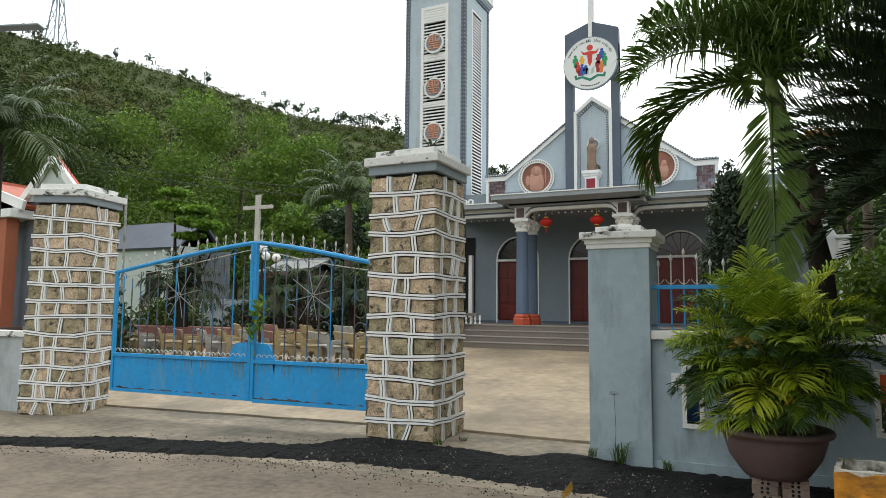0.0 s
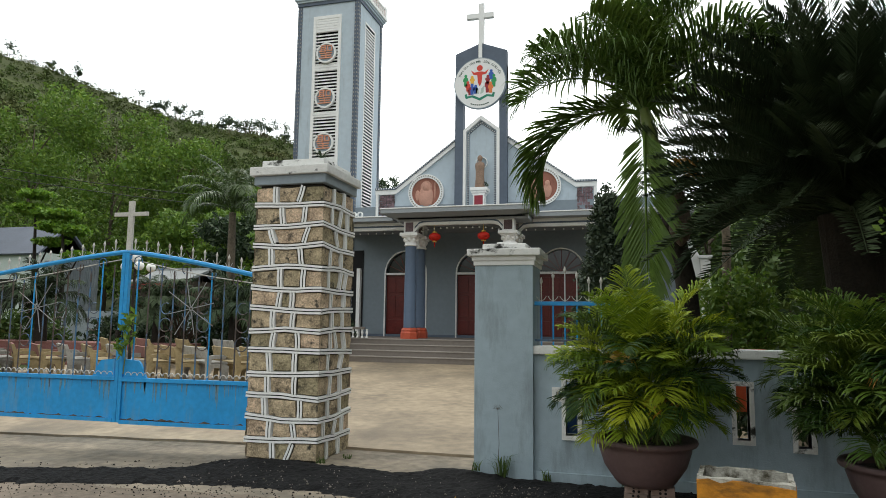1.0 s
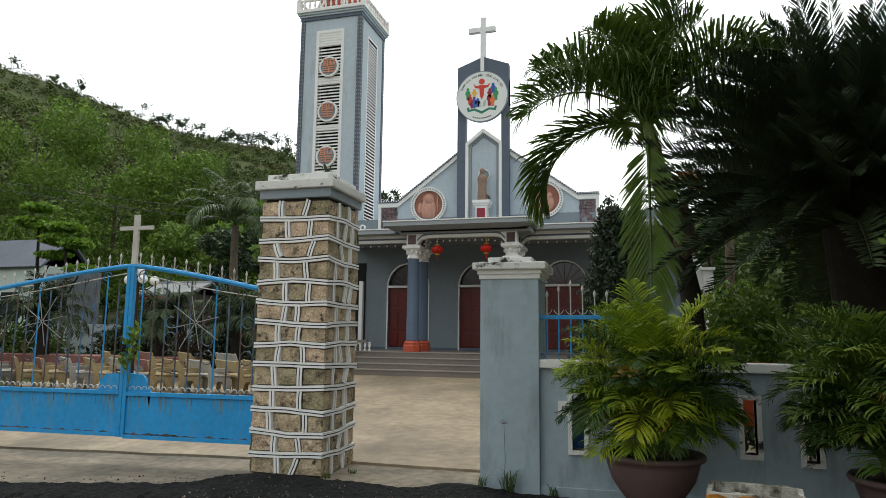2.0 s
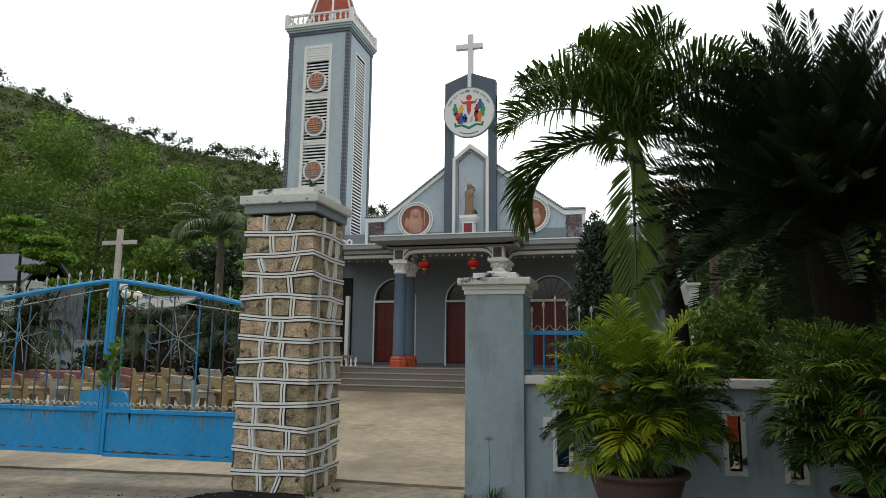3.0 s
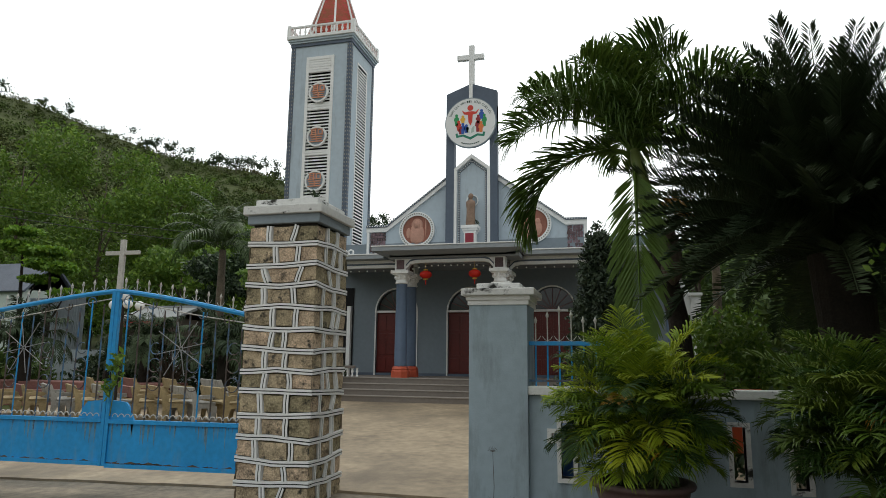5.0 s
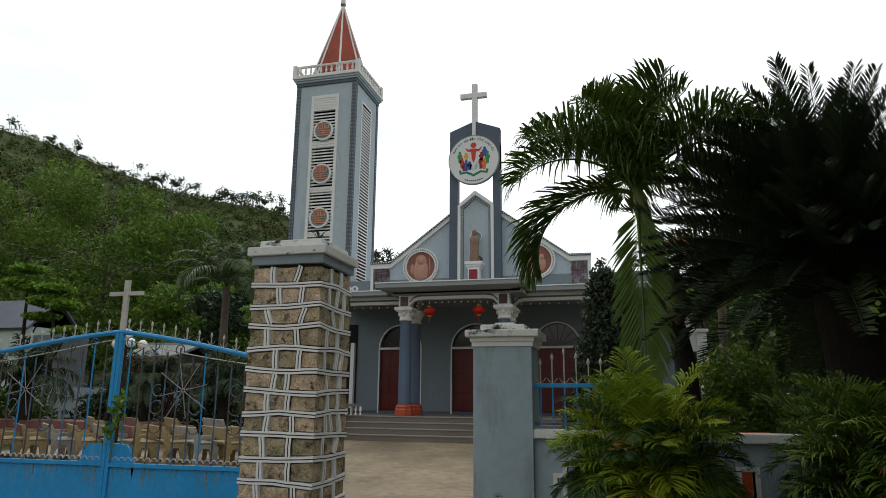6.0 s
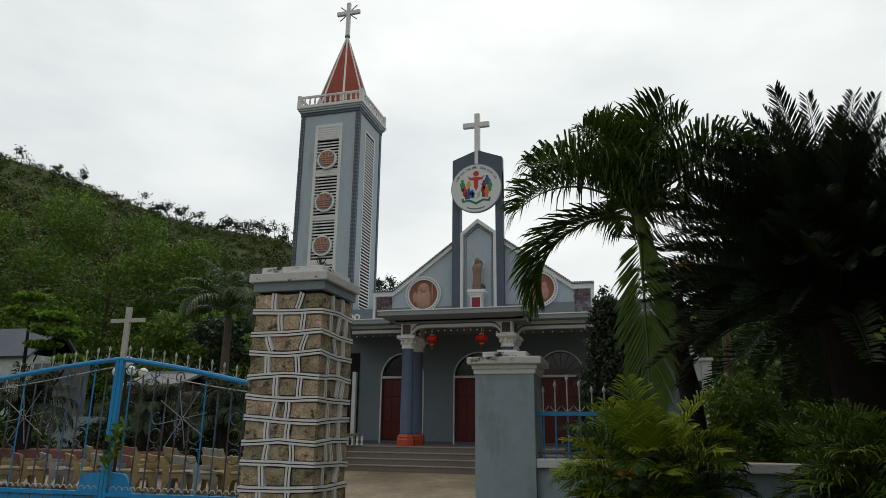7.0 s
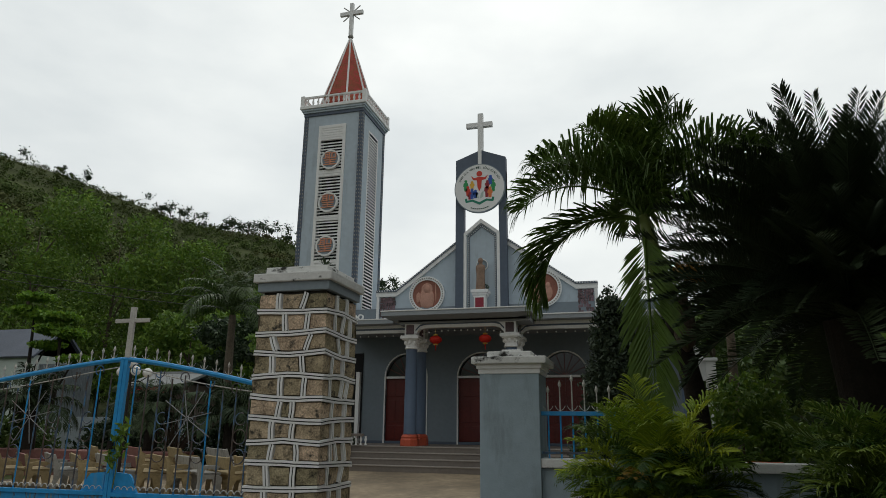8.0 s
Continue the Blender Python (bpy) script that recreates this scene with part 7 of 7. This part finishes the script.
for k in range(3):
    box(bm, -24.0, -13.2 + 0.3 * k, 17.0 + 0.4 * k, 19.0, 0.30 + 0.22 * k, 0.52 + 0.22 * k, 0.01)
solid("stepped_platform", bm, PINK_CONC, "low faded red concrete steps beside the yard", "steps", "structure")

LP = thing("globe_lamp", pose(-10.95, 14.0, yard_z(-10.95, 14)), "garden lamp post with four white glass globes", "lamp")
bm = bmesh.new()
lathe(bm, ((0.10, -0.02), (0.10, 0.15), (0.05, 0.25), (0.035, 0.5), (0.03, 2.6), (0.045, 2.65)), 12)
part("post", bm, BARK_DARK, LP, "dark iron post")
for dx, dy, dz in ((0, 0, 2.88), (-0.27, 0, 2.66), (0.20, -0.1, 2.67), (0.36, 0.1, 2.64)):
    bm = bmesh.new()
    bmesh.ops.create_uvsphere(bm, u_segments=20, v_segments=12, radius=0.125 if dz > 2.8 else 0.108)
    bm.transform(Matrix.Translation((dx, dy, dz)))
    part("globe", bm, GLOBE, LP, "white glass globe", smooth=True)
    bm = bmesh.new()
    tube(bm, ((0, 0, 2.45), (dx * 0.6, dy * 0.6, 2.44), (dx, dy, dz - 0.10)), 0.012, 5)
    part("arm", bm, BARK_DARK, LP)


def gable_house(name, x0, x1, y0, y1, z0, eave, ridge, wall_m, roof_m, label, along_x=True, over=0.5):
    H = thing(name, pose((x0 + x1) / 2, y0, z0), label, "house")
    bm = bmesh.new()
    box(bm, x0, x1, y0, y1, z0 - 0.5, eave)
    part("wall", bm, wall_m, H, world=True)
    bm = bmesh.new()
    if along_x:
        cy = (y0 + y1) / 2
        for a, b in ((y0 - over, cy), (y1 + over, cy)):
            v = [bm.verts.new(p) for p in ((x0 - over, a, eave - 0.1), (x1 + over, a, eave - 0.1), (x1 + over, b, ridge), (x0 - over, b, ridge))]
            bm.faces.new(v)
    else:
        cx = (x0 + x1) / 2
        for a, b in ((x0 - over, cx), (x1 + over, cx)):
            v = [bm.verts.new(p) for p in ((a, y0 - over, eave - 0.1), (a, y1 + over, eave - 0.1), (b, y1 + over, ridge), (b, y0 - over, ridge))]
            bm.faces.new(v)
    bmesh.ops.recalc_face_normals(bm, faces=bm.faces)
    bmesh.ops.solidify(bm, geom=bm.faces[:], thickness=0.12)
    bmesh.ops.recalc_face_normals(bm, faces=bm.faces)
    part("roof", bm, roof_m, H, world=True)
    if along_x:
        for x in (x0, x1):
            cy = (y0 + y1) / 2
            bm = bmesh.new()
            v = [bm.verts.new(p) for p in ((x, y0, eave - 0.001), (x, y1, eave - 0.001), (x, cy, ridge - 0.15))]
            bm.faces.new(v)
            bmesh.ops.solidify(bm, geom=bm.faces[:], thickness=0.1)
            bmesh.ops.recalc_face_normals(bm, faces=bm.faces)
            part("gable_wall", bm, wall_m, H, world=True)
    return H


H1 = gable_house("house", -37.5, -31.0, 30.0, 33.4, 0.8, 5.3, 7.0, HOUSE_WHITE, ROOF_SLATE, "pale green-white house with a grey-blue tiled roof", True, 0.25)
bm = bmesh.new()
box(bm, -33.5, -32.3, 29.94, 29.99, 2.2, 3.8)
part("window", bm, GLASS_DARK, H1, world=True)
# corrugated zinc shed
bm = bmesh.new()
n = 90
rowa, rowb = [], []
for i in range(n + 1):
    x = -30.1 + 3.6 * i / n
    y = 29.6 + 0.045 * math.sin(i * math.pi / 2 + 0.3)
    rowa.append(bm.verts.new((x, y, 0.6)))
    rowb.append(bm.verts.new((x, y, 4.75)))
for i in range(n):
    bm.faces.new((rowa[i], rowa[i + 1], rowb[i + 1], rowb[i]))
bmesh.ops.solidify(bm, geom=bm.faces[:], thickness=0.02)
solid("zinc_fence", bm, CORRUGATED, "tall corrugated zinc sheet wall", "fence", m=None)
ZINC_OLD = mat("weathered_zinc_roof", (0.22, 0.23, 0.23), 0.7, 0.2)
H2 = gable_house("low_building", -21.7, -19.5, 27.0, 30.0, 0.8, 3.5, 4.05, mat("brown_shade_wall", (0.10, 0.075, 0.06), 0.8), ZINC_OLD, "low open building with a pale zinc roof and red fascia", True, 0.4)
bm = bmesh.new()
box(bm, -21.9, -19.3, 26.45, 26.52, 3.05, 3.32)
part("fascia", bm, mat("faded_red_fascia", (0.26, 0.05, 0.045), 0.7), H2, world=True)
bm = bmesh.new()
box(bm, -25.6, -12.6, 25.0, 25.2, 0.3, 2.0, 0.01)
solid("garden_wall", bm, mat("whitewashed_blue_wall", (0.36, 0.40, 0.44), 0.8, 0.15, stain=((0.25, 0.26, 0.25), 1.0, 0.5, 0.8, (1, 1, 0.6))), "whitewashed bluish garden wall with stains", "wall", "structure")

# house with orange roof at the road's far side
H3 = gable_house("house", -31.4, -24.0, 16.5, 18.0, 0.0, 5.3, 6.6, mat("slate_house_paint", (0.16, 0.18, 0.21), 0.8), TILE_RED, "slate-grey house with an orange tile roof and white fascia", False, 0.7)
bm = bmesh.new()
bar(bm, (-23.2, 15.74, 5.18), (-27.7, 15.74, 6.62), 0.34, 0.12)
bar(bm, (-32.2, 15.74, 5.18), (-27.7, 15.74, 6.62), 0.34, 0.12)
part("fascia", bm, WHITE, H3, "white gable fascia", world=True)
bm = bmesh.new()
v = [bm.verts.new(p) for p in ((-31.4, 16.5, 5.299), (-24.0, 16.5, 5.299), (-27.7, 16.5, 6.45))]
bm.faces.new(v)
bmesh.ops.solidify(bm, geom=bm.faces[:], thickness=0.1)
part("gable_wall", bm, HOUSE_WHITE, H3, world=True)
bm = bmesh.new()
box(bm, -24.0, -20.7, 16.3, 16.6, -0.4, 5.4)
part("wing_wall", bm, bpy.data.materials["slate_house_paint"], H3, world=True)
cpts = [(-23.9, 5.4), (-20.8, 5.4), (-22.35, 6.8)]
part("wing_gable", prism(bmesh.new(), cpts, 16.2, 16.4), HOUSE_WHITE, H3, "cream plastered gable", world=True)
bm = bmesh.new()
bar(bm, (-20.45, 16.1, 5.12), (-22.35, 16.1, 6.88), 0.26, 0.14)
bar(bm, (-24.25, 16.1, 5.12), (-22.35, 16.1, 6.88), 0.26, 0.14)
part("fascia", bm, WHITE, H3, "white gable fascia", world=True)
bm = bmesh.new()
for sx in (-1, 1):
    prism(bm, [(-22.35, 6.92), (-22.35 + sx * 1.95, 5.12), (-22.35 + sx * 1.95, 5.22), (-22.35, 7.04)], 16.18, 16.32)
part("wing_roof", bm, TILE_RED, H3, "orange tile roof over the wing", world=True)
bm = bmesh.new()
box(bm, -32.0, -23.4, 15.4, 16.5, 4.75, 5.05, 0.02)
part("balcony_edge", bm, WHITE, H3, world=True)
for x in (-24.0, -26.0, -28.0):
    bm = bmesh.new()
    box(bm, x - 0.25, x + 0.25, 15.5, 15.95, -0.4, 4.75, 0.02)
    part("porch_pillar", bm, TERRACOTTA, H3, "terracotta red square pillar", world=True)
bm = bmesh.new()
box(bm, -32.0, -23.0, 15.0, 16.5, -0.6, 0.9)
part("porch_base", bm, mat("brown_stone_base", (0.14, 0.09, 0.07), 0.8), H3, world=True)

# royal palm behind the gate, dark crown
def tall_palm(x, y, z_crown, trunk_m, trunk_r, label, n, L, seed, material=PALM_LEAF):
    z = ground_z(x, y)
    K = thing("palm_tree", pose(x, y, z), label, "palm")
    bm = bmesh.new()
    tube(bm, ((0, 0, -0.3), (0.03, 0, (z_crown - z) * 0.5), (0, 0, z_crown - z)), (trunk_r * 1.15, trunk_r, trunk_r * 0.75), 12)
    part("trunk", bm, trunk_m, K, smooth=True)
    r = random.Random(seed)
    kinds = [frond_mesh("frond", L, a0, a1, 44, 0.55, 0.02, material, seed + k, 0.9, 0.14, 0.2, 0.02, 0.7) for k, (a0, a1) in enumerate(((10, 100), (30, 130), (50, 160), (0, 70)))]
    for i in range(n):
        u = (i + 0.5) / n
        piece("frond", kinds[min(3, [3, 0, 1, 2][int(u * 4)])], K, turned(137.5 * i + r.uniform(-20, 20), 0, 0, z_crown - z, r.uniform(-5, 12), 0, r.uniform(0.85, 1.1)))


tall_palm(-14.6, 23.4, 5.85, BARK_TAN, 0.17, "palm with a tan trunk and dark drooping leaves", 20, 2.7, 500, PALM_DARK)
tall_palm(-16.7, 10.9, 5.6, BARK_DARK, 0.15, "palm with glossy drooping leaves by the road", 26, 2.5, 520, PALM_DARK)
tall_palm(-14.2, 19.0, 1.9, BARK_DARK, 0.2, "low dark garden palm with arching leaves", 20, 1.7, 540, CYCAD_LEAF)
tall_palm(-11.2, 18.6, 1.8, BARK_DARK, 0.2, "low dark garden palm with arching leaves", 20, 1.6, 545, CYCAD_LEAF)
tall_palm(-17.8, 18.0, 2.1, BARK_DARK, 0.2, "low dark garden palm with arching leaves", 18, 1.6, 560, CYCAD_LEAF)

# tiered umbrella-shaped tree by the house
for x, y, h in ((-22.2, 21.6, 6.35), (-20.6, 21.4, 5.4)):
    U = thing("tree", pose(x, y, 0.7), "small tiered tree with flat bright green tops", "tree", "tiered trees")
    bm = bmesh.new()
    tube(bm, ((0, 0, -0.2), (0.1, 0, h * 0.4), (-0.05, 0, h * 0.8)), (0.11, 0.08, 0.04), 8)
    tube(bm, ((0.1, 0, h * 0.4), (0.8, 0, h * 0.62)), (0.05, 0.02), 6)
    part("trunk", bm, BARK_DARK, U)
    ob = new("crown", cloud_mesh("crown", [(-0.4, 0, h * 0.83, 0.6, 0.6, 0.2), (0.35, 0.1, h * 0.80, 0.55, 0.55, 0.18), (0.8, 0, h * 0.62, 0.6, 0.5, 0.14), (-0.1, 0, h * 0.92, 0.6, 0.6, 0.15)], 4200, 0.10, LEAF_LIME, int(h * 10), 0.3))
    ob.parent = U

# dark garden shrubs behind the gate
for k, (x, y, w, h, m) in enumerate(((-16.5, 20.5, 2.0, 1.3, LEAF_DARK), (-13.0, 21.0, 1.8, 1.5, LEAF_DARK), (-20.0, 19.5, 2.0, 1.4, LEAF_MID), (-18.5, 23.5, 2.0, 1.8, LEAF_DARK), (-9.8, 21.8, 1.2, 1.6, LEAF_DARK), (-13.4, 27.0, 2.2, 2.6, LEAF_MID), (-16.6, 9.9, 1.6, 2.4, LEAF_DARK), (-15.0, 12.4, 1.4, 2.2, LEAF_DARK), (-19.0, 11.0, 1.8, 2.6, LEAF_DARK), (-8.8, 18.4, 0.5, 0.9, LEAF_BRIGHT))):
    shrub("shrub", x, y, ground_z(x, y), [(0, 0, h * 0.5, w * 0.6, w * 0.5, h * 0.55), (w * 0.5, 0, h * 0.4, w * 0.45, w * 0.4, h * 0.45), (-w * 0.5, 0.1, h * 0.45, w * 0.45, w * 0.4, h * 0.5), (0.1, 0, h * 0.85, w * 0.4, w * 0.4, h * 0.3)], 2600, 0.10, m, 600 + k, "dense garden shrub behind the gate")
# bare branching bush
BB = thing("bare_bush", pose(-13.9, 19.8, 0.45), "leafless branching brown bush", "shrub")
r = random.Random(3)
bm = bmesh.new()
for k in range(34):
    a, l = r.uniform(0, 6.28), r.uniform(1.6, 3.4)
    d = Vector((math.cos(a) * 0.5, math.sin(a) * 0.3, 1)).normalized()
    p = [Vector((0, 0, 0.3))]
    for j in range(5):
        d = (d + Vector((r.uniform(-0.35, 0.35), r.uniform(-0.3, 0.3), r.uniform(-0.2, 0.15)))).normalized()
        p.append(p[-1] + d * l / 5)
    tube(bm, p, (0.03, 0.024, 0.018, 0.012, 0.008, 0.004), 4)
ob = part("branch_tangle", bm, BARK, BB)
# tall trees at the foot of the hill
far_trees = ((-46, 34, 13, 4.2, 0), (-41, 38, 15, 4.4, 1), (-36.5, 41, 15, 4.2, 1), (-32, 43, 13.5, 4.0, 1), (-52, 33, 13, 4.5, 0), (-28, 45, 11.5, 3.8, 0), (-24, 44, 10, 3.6, 1), (-20.5, 44, 10, 3.4, 0), (-17, 42, 9.5, 3.4, 2), (-13, 45, 9, 3.5, 2), (-25.5, 36, 7.5, 2.8, 1), (-21.0, 34.5, 7.0, 2.8, 2), (-17.0, 33, 6.2, 2.6, 1), (-58, 36, 14, 4.6, 0), (-48, 27, 9, 3.4, 2), (-62, 30.0, 12, 4.2, 2))
for k, (x, y, h, cr, t_) in enumerate(far_trees):
    tree(x, y, h, cr, (LEAF_MID, LEAF_BRIGHT, LEAF_DARK)[t_], 700 + k, "tall leafy tree at the foot of the hill", 0.16, 15000, 0.15, group="trees below the hill", low=0.15)

# scrub and small trees covering the hillside
g = np.random.RandomState(4)
vs, fs, off = [], [], 0
N = 14500
az = np.radians(g.uniform(-72, 30, N))
rad = 52 + 285 * g.rand(N) ** 0.75
for a, q in zip(az, rad):
    x, y = q * math.sin(a), q * math.cos(a)
    z = ground_z(x, y)
    w = g.uniform(0.7, 2.3) * (1.0 + 0.35 * (g.rand() < 0.12))
    cnt = 28
    d = g.normal(size=(cnt, 3))
    d /= np.linalg.norm(d, axis=1)[:, None]
    p = np.array((x, y, z + w * 0.55)) + d * np.array((w, w, w * 0.75)) * (0.6 + 0.4 * g.rand(cnt))[:, None]
    u = g.normal(size=(cnt, 3))
    u /= np.linalg.norm(u, axis=1)[:, None]
    t2 = np.cross(u, d)
    s = w * 0.27
    vs.append(np.stack([p - u * s, p + t2 * s * 0.6, p + u * s, p - t2 * s * 0.6], 1).reshape(-1, 3))
    fs.append(np.arange(cnt * 4).reshape(-1, 4) + off)
    off += cnt * 4
tagged(new("hillside_scrub", plain_mesh("hillside_scrub", np.concatenate(vs).tolist(), np.concatenate(fs).tolist(), HILL_LEAF)), "dense green scrub covering the hillside", "scrub", kind="stuff")
vs, fs, off = [], [], 0
trunks = bmesh.new()
for k in range(90):
    a = radians(g.uniform(-40, -18) if k < 45 else g.uniform(-66, 8))
    q = 322 + g.uniform(-12, 6)
    x, y = q * math.sin(a), q * math.cos(a)
    z = ground_z(x, y)
    h = g.uniform(3.5, 9.0)
    tube(trunks, ((x, y, z - 1), (x + g.uniform(-0.5, 0.5), y, z + h * 0.85)), (0.2, 0.08), 4)
    for _ in range(g.randint(3, 6)):
        c = np.array((x + g.normal() * h * 0.2, y + g.normal() * h * 0.2, z + h * g.uniform(0.55, 1.0)))
        cnt = 26
        d = g.normal(size=(cnt, 3)) * h * 0.11
        u = g.normal(size=(cnt, 3))
        u /= np.linalg.norm(u, axis=1)[:, None]
        t2 = np.cross(u, g.normal(size=(cnt, 3)))
        t2 /= np.linalg.norm(t2, axis=1)[:, None]
        p = c + d
        vs.append(np.stack([p - u * 0.5, p + t2 * 0.3, p + u * 0.5, p - t2 * 0.3], 1).reshape(-1, 3))
        fs.append(np.arange(cnt * 4).reshape(-1, 4) + off)
        off += cnt * 4
RT = tagged(new("ridge_trees", plain_mesh("ridge_trees", np.concatenate(vs).tolist(), np.concatenate(fs).tolist(), LEAF_DARK)), "thin scattered trees along the hill's ridge", "trees", kind="stuff")
ob = new("ridge_trunks", mesh_of(trunks, "ridge_trunks", BARK))
ob.parent = RT

# lattice mast on the ridge
bm = bmesh.new()
px, py = 318 * math.sin(radians(-56.2)), 318 * math.cos(radians(-56.2))
pz = ground_z(px, py)
lev = [(0, 3.2), (8, 2.4), (16, 1.7), (24, 1.1), (32, 0.7), (40, 0.4)]
for (z0, w0), (z1, w1) in zip(lev, lev[1:]):
    for sx, sy in ((-1, -1), (1, -1), (1, 1), (-1, 1)):
        tube(bm, ((px + sx * w0, py + sy * w0, pz + z0), (px + sx * w1, py + sy * w1, pz + z1)), 0.34, 4)
    for sx in (-1, 1):
        tube(bm, ((px - w0, py + sx * w0, pz + z0), (px + w1, py + sx * w1, pz + z1)), 0.2, 4)
        tube(bm, ((px + w0, py + sx * w0, pz + z0), (px - w1, py + sx * w1, pz + z1)), 0.2, 4)
for z0 in (28, 34):
    tube(bm, ((px - 5, py, pz + z0), (px + 5, py, pz + z0)), 0.28, 4)
solid("lattice_mast", bm, BAND_GREY, "grey steel lattice mast on the ridge", "mast")

# street lamp whose arm reaches over the road
SL = thing("street_lamp", pose(-14.2, 7.1, -0.25), "grey street lamp with a flat dark head", "street lamp")
bm = bmesh.new()
tube(bm, ((0, 0, -0.1), (0, 0, 3.5), (0, 0, 6.75)), (0.09, 0.08, 0.06), 10)
tube(bm, ((0, 0, 6.6), (0.9, 0.5, 6.82), (1.8, 1.0, 6.95)), (0.035, 0.03, 0.028), 8)
part("pole", bm, IRON_GREY, SL)
bm = bmesh.new()
box(bm, -0.55, 0.55, -0.12, 0.12, -0.018, 0.018, 0.012)
bm.transform(Matrix.Translation((2.1, 1.17, 6.99)) @ Matrix.Rotation(radians(29), 4, "Z") @ Matrix.Rotation(radians(-5), 4, "Y"))
part("lamp_head", bm, BAND_GREY, SL)
# overhead cables
def cable(name, a, b, sag, label):
    bm = bmesh.new()
    a, b = Vector(a), Vector(b)
    tube(bm, [a.lerp(b, i / 16) - Vector((0, 0, sag * 4 * (i / 16) * (1 - i / 16))) for i in range(17)], 0.018, 4)
    solid(name, bm, WIRE, label, "cable")


cable("overhead_cable", (-44, 28, 12.2), (-8, 31, 7.0), 0.9, "thin black overhead cable in front of the hill")
cable("overhead_cable", (-44, 28, 11.7), (-8, 31, 6.6), 0.9, "thin black overhead cable in front of the hill")
cable("overhead_cable", (1.2, 22.0, 4.9), (12, 20, 5.2), 0.3, "thin pale cable across the garden")
bm = bmesh.new()
tube(bm, ((-33.4, 28.2, 0.5), (-33.4, 28.2, 8.2)), 0.07, 8)
solid("utility_pole", bm, GREY_CONC, "slim grey concrete utility pole", "pole")

# ---- right of the church: stair parapet; things behind the wall's openings; plant by the steps ----
bm = bmesh.new()
prism(bm, [(1.72, 4.2), (1.95, 4.8), (2.1, 4.8), (2.52, 3.95), (2.52, 3.3), (2.3, 3.3), (2.0, 4.1)], 24.4, 24.6)
box(bm, 2.5, 2.82, 24.35, 24.65, 0.7, 4.0, 0.01)
box(bm, 2.44, 2.88, 24.29, 24.71, 3.92, 4.02, 0.01)
solid("stair_parapet", bm, WHITE_CLEAN, "white sloping stair parapet with a square post", "parapet", "structure")
bm = bmesh.new()
box(bm, 0.98, 1.55, 8.9, 8.93, 0.78, 1.45, 0.004)
box(bm, 1.0, 1.03, 8.9, 8.93, 0.0, 0.78)
box(bm, 1.5, 1.53, 8.9, 8.93, 0.0, 0.78)
solid("orange_board", bm, ORANGE_SHEET, "orange-red painted board standing behind the wall", "board")
bm = bmesh.new()
lathe(bm, ((0.24, 0.06), (0.27, 0.3), (0.28, 0.6), (0.27, 0.9), (0.24, 1.0)), 20, -0.42, 9.1)
solid("plastic_barrel", bm, PLASTIC_BLUE, "dark blue plastic barrel standing behind the wall", "barrel", smooth=True)
PP = thing("potted_shrub", pose(-8.75, 20.35, yard_z(-8.75, 20.35)), "green leafy shrub in a grey pot beside the steps", "potted plant")
bm = bmesh.new()
lathe(bm, ((0.13, 0.0), (0.19, 0.28), (0.21, 0.30), (0.21, 0.34), (0.16, 0.34), (0.15, 0.28)), 18)
part("pot", bm, GREY_CONC, PP, smooth=True)
ob = new("leaves", cloud_mesh("leaves", [(0, 0, 0.8, 0.28, 0.25, 0.4), (0.1, 0, 1.2, 0.2, 0.2, 0.3), (-0.1, 0, 1.4, 0.18, 0.18, 0.25)], 420, 0.10, LEAF_MID, 88, 0.2))
ob.parent = PP
bm = bmesh.new()
tube(bm, ((0, 0, 0.3), (0.02, 0, 0.9), (0, 0, 1.4)), 0.015, 5)
part("stem", bm, BARK, PP)
